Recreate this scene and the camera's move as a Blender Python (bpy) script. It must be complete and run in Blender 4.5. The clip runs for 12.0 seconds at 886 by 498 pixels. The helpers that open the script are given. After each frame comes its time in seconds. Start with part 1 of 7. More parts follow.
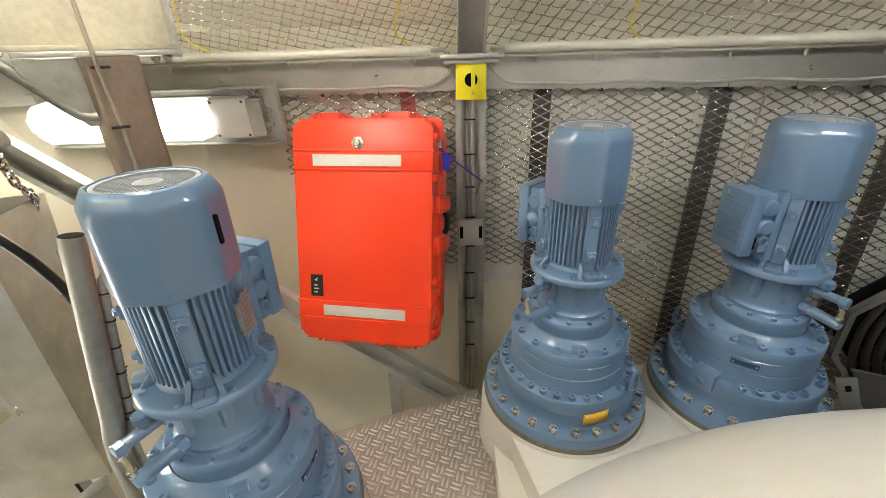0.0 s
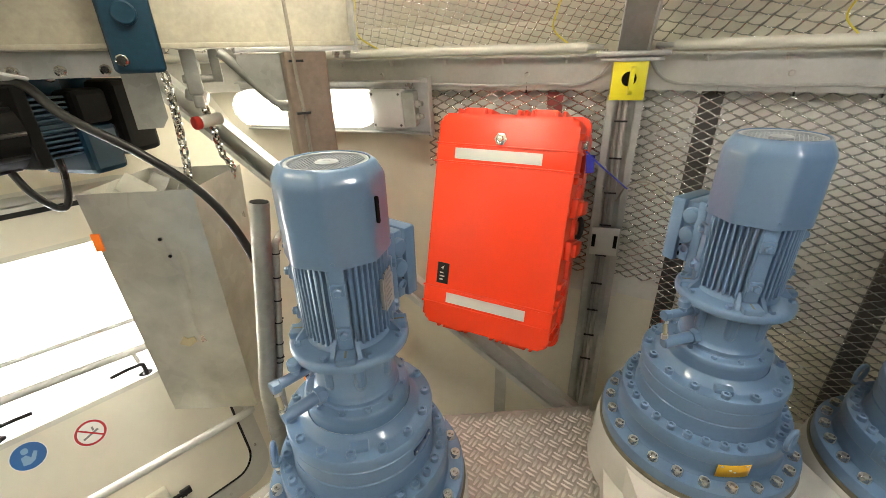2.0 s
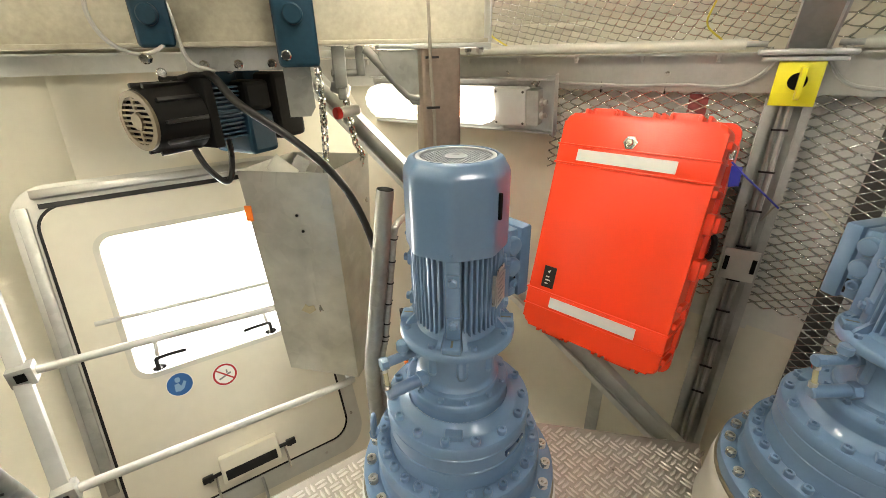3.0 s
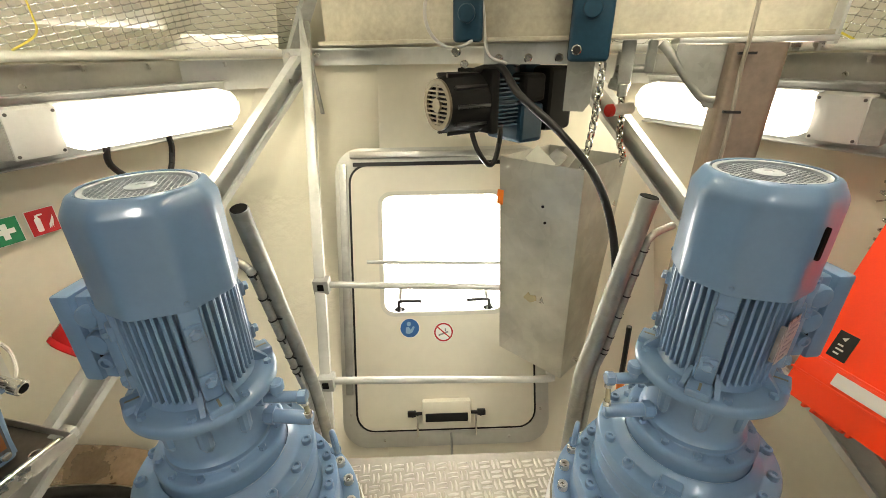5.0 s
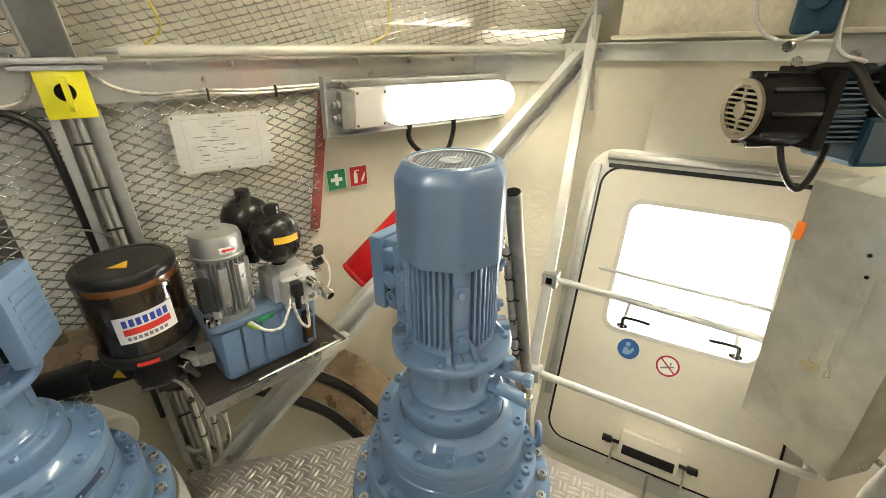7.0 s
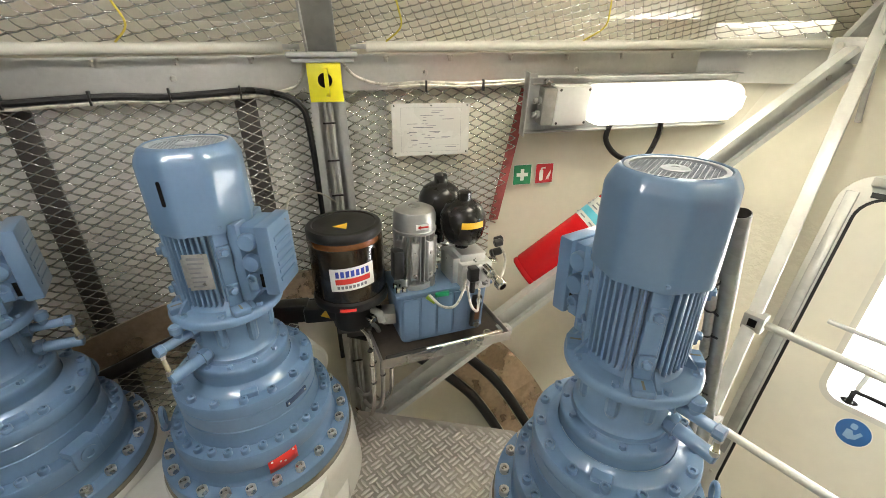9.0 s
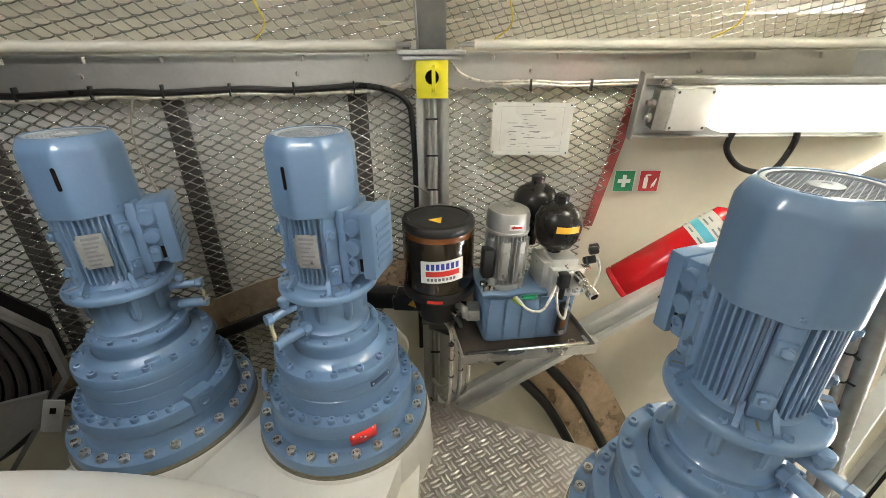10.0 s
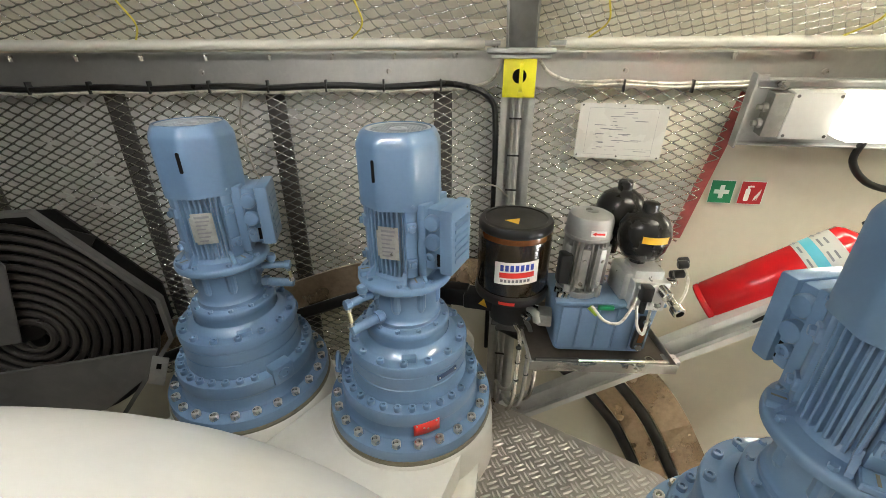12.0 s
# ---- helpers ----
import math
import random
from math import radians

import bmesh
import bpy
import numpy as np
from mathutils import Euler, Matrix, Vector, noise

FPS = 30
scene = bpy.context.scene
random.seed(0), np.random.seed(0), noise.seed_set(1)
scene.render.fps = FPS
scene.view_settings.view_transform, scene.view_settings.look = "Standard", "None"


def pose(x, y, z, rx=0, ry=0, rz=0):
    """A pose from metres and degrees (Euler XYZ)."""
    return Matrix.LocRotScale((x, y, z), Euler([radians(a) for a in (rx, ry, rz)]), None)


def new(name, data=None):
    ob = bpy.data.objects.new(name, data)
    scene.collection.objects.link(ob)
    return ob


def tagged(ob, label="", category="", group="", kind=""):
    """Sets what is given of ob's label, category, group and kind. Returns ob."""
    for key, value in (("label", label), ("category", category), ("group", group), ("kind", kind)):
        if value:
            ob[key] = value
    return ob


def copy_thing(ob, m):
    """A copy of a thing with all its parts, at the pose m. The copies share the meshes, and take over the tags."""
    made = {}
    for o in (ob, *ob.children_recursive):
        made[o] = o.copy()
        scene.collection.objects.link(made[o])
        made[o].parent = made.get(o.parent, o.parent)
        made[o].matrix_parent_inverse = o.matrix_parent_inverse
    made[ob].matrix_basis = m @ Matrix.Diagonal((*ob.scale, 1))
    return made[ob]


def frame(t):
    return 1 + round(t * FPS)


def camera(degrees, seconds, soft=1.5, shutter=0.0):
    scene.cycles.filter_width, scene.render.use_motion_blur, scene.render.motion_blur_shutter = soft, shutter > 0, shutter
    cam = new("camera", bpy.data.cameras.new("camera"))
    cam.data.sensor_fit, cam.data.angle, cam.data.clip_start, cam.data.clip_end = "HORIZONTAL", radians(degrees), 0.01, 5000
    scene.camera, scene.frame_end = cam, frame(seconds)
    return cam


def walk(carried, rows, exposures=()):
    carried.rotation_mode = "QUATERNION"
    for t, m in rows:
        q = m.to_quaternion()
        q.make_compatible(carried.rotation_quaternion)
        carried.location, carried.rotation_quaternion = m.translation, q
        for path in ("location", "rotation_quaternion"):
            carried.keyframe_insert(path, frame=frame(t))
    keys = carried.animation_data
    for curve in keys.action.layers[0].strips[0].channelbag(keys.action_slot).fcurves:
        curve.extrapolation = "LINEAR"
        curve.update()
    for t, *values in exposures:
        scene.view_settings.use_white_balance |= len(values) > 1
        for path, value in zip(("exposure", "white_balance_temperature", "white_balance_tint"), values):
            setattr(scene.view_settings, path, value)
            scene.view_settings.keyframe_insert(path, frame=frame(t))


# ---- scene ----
# camera: seconds, eye, pitch, roll, yaw
cam = camera(93.27, 12.0, soft=0.8)
PATH = [
    (0.0, 0.0904, 0.7866, 1.1000, -25.176, -1.806, -64.318),
    (0.5, 0.0877, 0.7918, 1.1000, -25.165, -1.783, -62.147),
    (1.0, 0.0823, 0.8014, 1.1000, -25.121, -1.682, -58.044),
    (1.5, 0.0753, 0.8115, 1.1000, -25.085, -1.627, -53.462),
    (2.0, 0.0645, 0.8246, 1.1000, -25.057, -1.505, -47.115),
    (2.5, 0.0512, 0.8373, 1.1000, -25.039, -1.375, -40.259),
    (3.0, 0.0345, 0.8496, 1.1000, -25.040, -1.200, -32.556),
    (3.2, 0.0275, 0.8539, 1.1000, -25.023, -1.175, -29.476),
    (4.8, -0.0343, 0.8731, 1.1000, -25.102, -1.022, -5.185),
    (5.0, -0.0442, 0.8737, 1.1000, -25.094, -0.797, -1.472),
    (5.5, -0.0689, 0.8723, 1.1000, -25.180, -0.712, 7.751),
    (6.0, -0.0915, 0.8675, 1.1000, -25.248, -0.640, 16.379),
    (6.5, -0.1088, 0.8613, 1.1000, -25.297, -0.601, 23.203),
    (7.0, -0.1255, 0.8529, 1.1000, -25.358, -0.538, 30.201),
    (7.2, -0.1313, 0.8494, 1.1000, -25.366, -0.568, 32.713),
    (8.8, -0.1686, 0.8156, 1.1000, -25.556, -0.304, 51.551),
    (9.0, -0.1722, 0.8108, 1.1000, -25.610, -0.449, 53.783),
    (9.5, -0.1818, 0.7960, 1.1000, -25.661, -0.337, 60.395),
    (10.0, -0.1885, 0.7829, 1.1000, -25.764, -0.290, 65.853),
    (10.5, -0.1925, 0.7729, 1.1000, -25.806, -0.322, 69.886),
    (11.0, -0.1953, 0.7647, 1.1000, -25.850, -0.265, 73.109),
    (11.5, -0.1966, 0.7601, 1.1000, -25.876, -0.249, 74.869),
    (12.0, -0.1973, 0.7575, 1.1000, -25.890, -0.298, 75.878),
]
walk(cam, [(t, pose(x, y, z, 90 + pitch, 0, yaw) @ pose(0, 0, 0, 0, 0, roll)) for t, x, y, z, pitch, roll, yaw in PATH],
     exposures=[(0.0, -0.06, 6450, 10), (2.0, -0.08, 6500, 10), (5.0, -0.15, 6800, 8), (6.5, -0.13, 6800, 8), (9.5, -0.06, 6300, 10), (12.0, -0.02, 6250, 10)])

# ---- world and light ----
world = bpy.data.worlds.new("world")
scene.world = world
world.use_nodes = True
wn = world.node_tree
sky = wn.nodes.new("ShaderNodeTexSky")
sky.sky_type, sky.sun_disc = "NISHITA", False
sky.sun_elevation, sky.sun_rotation = radians(38), radians(20)
wn.links.new(sky.outputs[0], wn.nodes["Background"].inputs[0])
wn.nodes["Background"].inputs[1].default_value = 0.12
scene.view_settings.exposure = 0.0
LAMP_POWER = 37.0


# ---- materials ----
def links(m):
    return m.node_tree.nodes, m.node_tree.links


def ramp(m, fac, stops):
    n, l = links(m)
    r = n.new("ShaderNodeValToRGB")
    while len(r.color_ramp.elements) < len(stops):
        r.color_ramp.elements.new(0.5)
    for e, (at, col) in zip(r.color_ramp.elements, stops):
        e.position, e.color = at, (*col, 1)
    l.new(fac, r.inputs[0])
    return r.outputs[0]


def noise_node(m, scale, detail=4, stretch=None, rough=0.55):
    n, l = links(m)
    tc = n.new("ShaderNodeTexCoord")
    src = tc.outputs["Object"]
    if stretch:
        mp = n.new("ShaderNodeMapping")
        mp.inputs["Scale"].default_value = stretch
        l.new(src, mp.inputs[0])
        src = mp.outputs[0]
    t = n.new("ShaderNodeTexNoise")
    t.inputs["Scale"].default_value, t.inputs["Detail"].default_value, t.inputs["Roughness"].default_value = scale, detail, rough
    l.new(src, t.inputs["Vector"])
    return t.outputs[0]


def surface(name, col, rough=0.5, metal=0.0, vary=0.12, big=3.0, fine=60.0, bump=0.02, rough_vary=0.12, coat=0.0, stretch=None, spec=0.5):
    """A painted, moulded or metal surface with large stains and fine grain."""
    m = bpy.data.materials.new(name)
    m.use_nodes = True
    n, l = links(m)
    b = n["Principled BSDF"]
    a = noise_node(m, big, 5, stretch)
    f = noise_node(m, fine, 3, stretch)
    mix = n.new("ShaderNodeMath")
    mix.operation = "MULTIPLY_ADD"
    mix.inputs[1].default_value = 0.35
    l.new(f, mix.inputs[0])
    sc = n.new("ShaderNodeMath")
    sc.operation = "MULTIPLY"
    sc.inputs[1].default_value = 0.65
    l.new(a, sc.inputs[0])
    l.new(sc.outputs[0], mix.inputs[2])
    lo = [max(0, c * (1 - vary)) for c in col]
    hi = [min(1, c * (1 + vary)) for c in col]
    l.new(ramp(m, mix.outputs[0], [(0.32, lo), (0.5, col), (0.68, hi)]), b.inputs["Base Color"])
    rr = n.new("ShaderNodeMapRange")
    rr.inputs["From Min"].default_value, rr.inputs["From Max"].default_value = 0.3, 0.7
    rr.inputs["To Min"].default_value, rr.inputs["To Max"].default_value = max(0.03, rough - rough_vary), min(1, rough + rough_vary)
    l.new(a, rr.inputs[0])
    l.new(rr.outputs[0], b.inputs["Roughness"])
    b.inputs["Metallic"].default_value = metal
    b.inputs["Coat Weight"].default_value = coat
    b.inputs["Coat Roughness"].default_value = 0.07
    b.inputs["Specular IOR Level"].default_value = spec
    if bump:
        bp = n.new("ShaderNodeBump")
        bp.inputs["Strength"].default_value, bp.inputs["Distance"].default_value = min(1, bump * 10), 0.004
        l.new(mix.outputs[0], bp.inputs["Height"])
        l.new(bp.outputs[0], b.inputs["Normal"])
    return m


def galvanised(name, col=(0.48, 0.48, 0.46), rough=0.42, metal=0.62, cell=45, dirt=0.25):
    """Zinc with its spangle, dull patches and drips."""
    m = bpy.data.materials.new(name)
    m.use_nodes = True
    n, l = links(m)
    b = n["Principled BSDF"]
    tc = n.new("ShaderNodeTexCoord")
    v = n.new("ShaderNodeTexVoronoi")
    v.inputs["Scale"].default_value = cell
    l.new(tc.outputs["Object"], v.inputs["Vector"])
    sep = n.new("ShaderNodeSeparateColor")
    l.new(v.outputs["Color"], sep.inputs[0])
    a = noise_node(m, 4.0, 6)
    add = n.new("ShaderNodeMath")
    add.operation = "MULTIPLY_ADD"
    add.inputs[1].default_value = 0.07
    l.new(sep.outputs[0], add.inputs[0])
    l.new(a, add.inputs[2])
    lo = [c * (1 - dirt) for c in col]
    hi = [min(1, c * (1 + dirt)) for c in col]
    l.new(ramp(m, add.outputs[0], [(0.38, lo), (0.6, col), (0.82, hi)]), b.inputs["Base Color"])
    rr = n.new("ShaderNodeMapRange")
    rr.inputs["From Min"].default_value, rr.inputs["From Max"].default_value = 0.35, 0.85
    rr.inputs["To Min"].default_value, rr.inputs["To Max"].default_value = rough + 0.14, rough - 0.12
    l.new(add.outputs[0], rr.inputs[0])
    l.new(rr.outputs[0], b.inputs["Roughness"])
    b.inputs["Metallic"].default_value = metal
    bp = n.new("ShaderNodeBump")
    bp.inputs["Strength"].default_value, bp.inputs["Distance"].default_value = 0.15, 0.002
    l.new(a, bp.inputs["Height"])
    l.new(bp.outputs[0], b.inputs["Normal"])
    return m


def glow(name, col, strength):
    m = bpy.data.materials.new(name)
    m.use_nodes = True
    b = m.node_tree.nodes["Principled BSDF"]
    b.inputs["Base Color"].default_value = (*col, 1)
    b.inputs["Emission Color"].default_value = (*col, 1)
    b.inputs["Emission Strength"].default_value = strength
    b.inputs["Roughness"].default_value = 0.3
    return m


BLUE = surface("blue_machine_paint", (0.118, 0.198, 0.318), 0.36, 0, 0.06, 5, 90, 0.0, 0.04, 0.45)
HYD_BLUE = surface("light_blue_tank_paint", (0.11, 0.17, 0.26), 0.38, 0, 0.08, 6, 90, 0.01)
HOIST_BLUE = surface("dark_blue_hoist_paint", (0.006, 0.032, 0.057), 0.5, 0, 0.2, 8, 90, 0.01, spec=0.3)
BEAM_STEEL = surface("bare_grey_beam", (0.385, 0.355, 0.28), 0.42, 0.36, 0.24, 7, 60, 0.008, 0.15)
CLOSING_DARK = surface("dark_closing_wall", (0.10, 0.10, 0.10), 0.55, 0, 0.15, 2, 30, 0.01)
LINING = surface("grey_lining_board", (0.62, 0.605, 0.56), 0.6, 0, 0.08, 3, 40, 0.01, 0.08)
CREAM = surface("cream_gelcoat_laminate", (0.67, 0.63, 0.52), 0.42, 0, 0.05, 2.2, 25, 0.006, 0.08)
FRAME_GREY = surface("pale_grey_frame", (0.58, 0.57, 0.525), 0.36, 0.35, 0.08, 4, 40, 0.006, 0.08)
DOOR_CREAM = surface("cream_door_gelcoat", (0.72, 0.68, 0.575), 0.38, 0, 0.045, 2.5, 25, 0.008, 0.08)
CAST_WHITE = surface("white_casting_paint", (0.60, 0.59, 0.545), 0.34, 0, 0.05, 4, 40, 0.004, 0.06, 0.35)
GALV = galvanised("galvanised_steel")
GALV_BRIGHT = galvanised("bright_zinc_channel", (0.62, 0.62, 0.59), 0.42, 0.35, 45, 0.15)
GALV_SHEET = galvanised("galvanised_sheet", (0.60, 0.585, 0.525), 0.33, 0.75, 22, 0.26)
GALV_DULL = galvanised("dull_galvanised_tube", (0.35, 0.345, 0.315), 0.5, 0.7, 60, 0.3)
ALU = galvanised("bare_aluminium_beam", (0.52, 0.51, 0.48), 0.34, 0.9, 90, 0.12)
ZINC_WIRE = surface("bright_expanded_metal", (0.54, 0.53, 0.50), 0.18, 1.0, 0.12, 12, 80, 0.01)
TREAD = surface("scuffed_tread_plate", (0.319, 0.295, 0.266), 0.42, 0.6, 0.18, 4, 40, 0.01, 0.10)
TREAD_BAR = surface("worn_bright_tread", (0.437, 0.413, 0.378), 0.36, 0.65, 0.16, 5, 70, 0.01, 0.10)
RUST_STEEL = surface("brown_mill_scale_steel", (0.24, 0.185, 0.145), 0.45, 0.55, 0.25, 5, 60, 0.03)
RING_STEEL = surface("worn_bare_steel_band", (0.32, 0.24, 0.17), 0.30, 0.75, 0.35, 7, 50, 0.03, 0.14)
TRAY_DARK = surface("oily_shaded_tray", (0.075, 0.062, 0.050), 0.45, 0.5, 0.3, 6, 60, 0.01)
SIGHT = surface("yellowed_sight_tube", (0.42, 0.38, 0.24), 0.15, 0, 0.2, 20, 90, 0, 0.04, 0.6)
TRAY_STEEL = surface("stainless_tray_steel", (0.42, 0.40, 0.37), 0.32, 0.9, 0.15, 6, 60, 0.01)
BOLT_STEEL = surface("stainless_bolt", (0.5, 0.48, 0.44), 0.3, 0.95, 0.15, 30, 90, 0)
CHROME = surface("bright_nickel", (0.7, 0.69, 0.66), 0.16, 1.0, 0.06, 20, 90, 0)
GRILLE_GREY = surface("pale_wire_grille", (0.36, 0.39, 0.42), 0.4, 0.2, 0.1, 20, 90, 0)
# dull fan sheet, taken darker than GALV to hold the housing's shade
SHADED_SHEET = galvanised("dull_shaded_fan_sheet", (0.20, 0.195, 0.185), 0.45, 0.6, 30, 0.2)
MOTOR_ALU = surface("silver_motor_paint", (0.38, 0.38, 0.37), 0.32, 0.85, 0.1, 10, 90, 0.01)
CAST_ALU = surface("bright_cast_aluminium", (0.46, 0.455, 0.44), 0.40, 0.85, 0.1, 12, 90, 0.01, 0.06)
MACHINED = surface("machined_aluminium", (0.66, 0.655, 0.635), 0.34, 0.7, 0.1, 20, 120, 0.006, 0.08)
PLATE_ALU = surface("worn_rating_plate", (0.30, 0.30, 0.29), 0.38, 0.45, 0.2, 40, 120, 0)
CASE_RED = surface("orange_red_moulded_plastic", (0.80, 0.046, 0.009), 0.40, 0, 0.05, 3, 220, 0.02, 0.06)
EDGE_RED = surface("red_edge_paint", (0.34, 0.075, 0.07), 0.5, 0, 0.3, 6, 60, 0.01)
EXT_RED = surface("red_extinguisher_enamel", (0.50, 0.008, 0.012), 0.20, 0, 0.05, 4, 60, 0, 0.04, 0.15, spec=0.35)
RED = surface("red_plastic", (0.62, 0.03, 0.02), 0.4, 0, 0.06)
ORANGE = surface("orange_plastic", (0.85, 0.20, 0.02), 0.4, 0, 0.08)
YELLOW = surface("yellow_enamel", (0.80, 0.72, 0.02), 0.34, 0, 0.06, 6, 60, 0.01, coat=0.2)
YELLOW_WIRE = surface("yellow_wire_sheath", (0.68, 0.55, 0.06), 0.5, 0, 0.06)
LABEL_YELLOW = surface("yellow_label", (0.80, 0.46, 0.03), 0.45, 0, 0.06)
BLACK = surface("black_plastic", (0.014, 0.0135, 0.013), 0.42, 0, 0.25, 8, 80, 0.01, spec=0.3)
MATT_BLACK = surface("matt_black_casing", (0.010, 0.0095, 0.009), 0.8, 0, 0.2, 8, 80, 0.005, spec=0.1)
RUBBER = surface("black_rubber_hose", (0.012, 0.0115, 0.011), 0.36, 0, 0.25, 8, 80, 0.02, spec=0.3)
ACC_BLACK = surface("black_accumulator_enamel", (0.012, 0.011, 0.010), 0.26, 0, 0.15, 8, 80, 0.005, 0.06, spec=0.35)
GUARD_BLACK = surface("black_wire_guard", (0.024, 0.021, 0.018), 0.5, 0, 0.3, 8, 80, 0.01)
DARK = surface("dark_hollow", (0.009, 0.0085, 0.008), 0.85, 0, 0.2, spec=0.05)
DARK_BAR = surface("dark_primed_bar", (0.075, 0.068, 0.062), 0.5, 0.2, 0.25)
GREASE = surface("brown_grease_reservoir", (0.020, 0.013, 0.006), 0.16, 0, 0.35, 5, 40, 0, 0.04, 0.2)
AMBER = surface("amber_grease_film", (0.12, 0.042, 0.011), 0.2, 0, 0.25, 8, 60, 0, 0.05, 0.5)
GREY_PLASTIC = surface("pale_grey_plastic", (0.56, 0.555, 0.53), 0.45, 0, 0.05)
GREY_PIPE = surface("cream_rail_sleeve", (0.60, 0.58, 0.51), 0.4, 0, 0.06, 4, 50, 0.01)
HOSE_GREY = surface("grey_braided_hose", (0.36, 0.35, 0.32), 0.4, 0.5, 0.2, 30, 120, 0.01)
CABLE_GREY = surface("grey_cable_sheath", (0.38, 0.37, 0.345), 0.45, 0, 0.12)
CABLE_TAN = surface("tan_grey_cable_sheath", (0.25, 0.225, 0.18), 0.45, 0, 0.12)
CABLE_CLEAR = surface("clear_sheathed_cable", (0.50, 0.47, 0.40), 0.3, 0.2, 0.2, 30, 90, 0)
WHITE = surface("white_print", (0.80, 0.80, 0.77), 0.45, 0, 0.03)
PAPER = surface("laminated_paper", (0.60, 0.59, 0.555), 0.28, 0, 0.03, 5, 60, 0.005)
INK = surface("faded_ink", (0.20, 0.20, 0.22), 0.5, 0, 0.25)
REFLECTIVE = surface("silver_reflective_tape", (0.66, 0.66, 0.64), 0.32, 0.2, 0.03, 14, 300, 0.004, 0.03)
SIGN_GREEN = surface("green_sign", (0.012, 0.20, 0.085), 0.4, 0, 0.04)
SIGN_RED = surface("red_sign", (0.42, 0.014, 0.02), 0.4, 0, 0.04)
SIGN_BLUE = surface("blue_sign", (0.012, 0.095, 0.30), 0.4, 0, 0.04)
SIGN_PALE = surface("pale_sign_print", (0.22, 0.34, 0.52), 0.4, 0, 0.04)
PRINT_BLUE = surface("blue_print", (0.02, 0.05, 0.34), 0.4, 0, 0.04)
CYAN = surface("cyan_label", (0.10, 0.45, 0.58), 0.4, 0, 0.04)
GUARD_TAN = surface("tan_fan_guard", (0.11, 0.085, 0.048), 0.5, 0, 0.08)
TAN = surface("tan_tape", (0.50, 0.43, 0.27), 0.5, 0, 0.12)
BLUE_STRAP = surface("blue_strap", (0.03, 0.04, 0.42), 0.5, 0, 0.1)
TIE = BLACK
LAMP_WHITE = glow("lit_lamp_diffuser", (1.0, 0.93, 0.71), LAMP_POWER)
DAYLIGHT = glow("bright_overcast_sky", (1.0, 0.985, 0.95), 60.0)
# lenses of the added, unseen fill lamps, with powers set by position
FILL_GLOW = glow("fill_lamp_lens", (1.0, 0.97, 0.93), 82.0)
FILL_GLOW_EAST = glow("fill_lamp_lens_east", (1.0, 0.97, 0.93), 86.0)
FILL_GLOW_WARM = glow("fill_lamp_lens_warm", (1.0, 0.93, 0.74), 90.0)
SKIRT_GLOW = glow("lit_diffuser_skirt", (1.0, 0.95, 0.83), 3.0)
GLASS = bpy.data.materials.new("window_pane")
GLASS.use_nodes = True
gb = GLASS.node_tree.nodes["Principled BSDF"]
gb.inputs["Transmission Weight"].default_value, gb.inputs["Roughness"].default_value, gb.inputs["IOR"].default_value = 1.0, 0.02, 1.1

# ---- mesh helpers ----
I4 = Matrix.Identity(4)


def part(name, bm, mat, parent=None, label="", angle=38, smooth=True):
    me = bpy.data.meshes.new(name)
    bmesh.ops.recalc_face_normals(bm, faces=bm.faces[:])
    bm.to_mesh(me)
    bm.free()
    me.materials.append(mat)
    if smooth:
        me.shade_smooth()
        me.set_sharp_from_angle(angle=radians(angle))
    o = new(name, me)
    if parent:
        o.parent = parent
    if label:
        o["label"] = label
    return o


def thing(name, label, category, group="", kind="", m=None):
    o = new(name)
    o.empty_display_size = 0.05
    if m is not None:
        o.matrix_world = m
    return tagged(o, label, category, group, kind)


def box(bm, a, b, m=I4, bevel=0.0, seg=2):
    """A box between two corners, laid out by m."""
    vs = []
    for z in (a[2], b[2]):
        for x, y in ((a[0], a[1]), (b[0], a[1]), (b[0], b[1]), (a[0], b[1])):
            vs.append(bm.verts.new((x, y, z)))
    fs = [bm.faces.new([vs[i] for i in f]) for f in ((3, 2, 1, 0), (4, 5, 6, 7), (0, 1, 5, 4), (1, 2, 6, 5), (2, 3, 7, 6), (3, 0, 4, 7))]
    out = vs
    if bevel:
        es = list({e for f in fs for e in f.edges})
        r = bmesh.ops.bevel(bm, geom=es, offset=bevel, segments=seg, affect="EDGES", profile=0.5)
        out = list({v for v in r["verts"]} | {v for f in r["faces"] for v in f.verts} | {v for v in vs if v.is_valid})
    for v in out:
        v.co = m @ v.co
    return bm


def lathe(bm, prof, n=40, m=I4, close=True, phase=0.0):
    """A turned body: (radius, height) pairs round the z axis of m."""
    rings = []
    for r, z in prof:
        if r < 1e-5:
            rings.append([bm.verts.new(m @ Vector((0, 0, z)))])
        else:
            rings.append([bm.verts.new(m @ Vector((r * math.cos(2 * math.pi * (i + phase) / n), r * math.sin(2 * math.pi * (i + phase) / n), z))) for i in range(n)])
    for a, b in zip(rings, rings[1:]):
        for i in range(n):
            j = (i + 1) % n
            if len(a) == 1 and len(b) == 1:
                continue
            if len(a) == 1:
                q = [a[0], b[j], b[i]]
            elif len(b) == 1:
                q = [a[i], a[j], b[0]]
            else:
                q = [a[i], a[j], b[j], b[i]]
            bm.faces.new(q)
    if close:
        for r in (rings[0], rings[-1]):
            if len(r) > 2:
                bm.faces.new(r)
    return bm


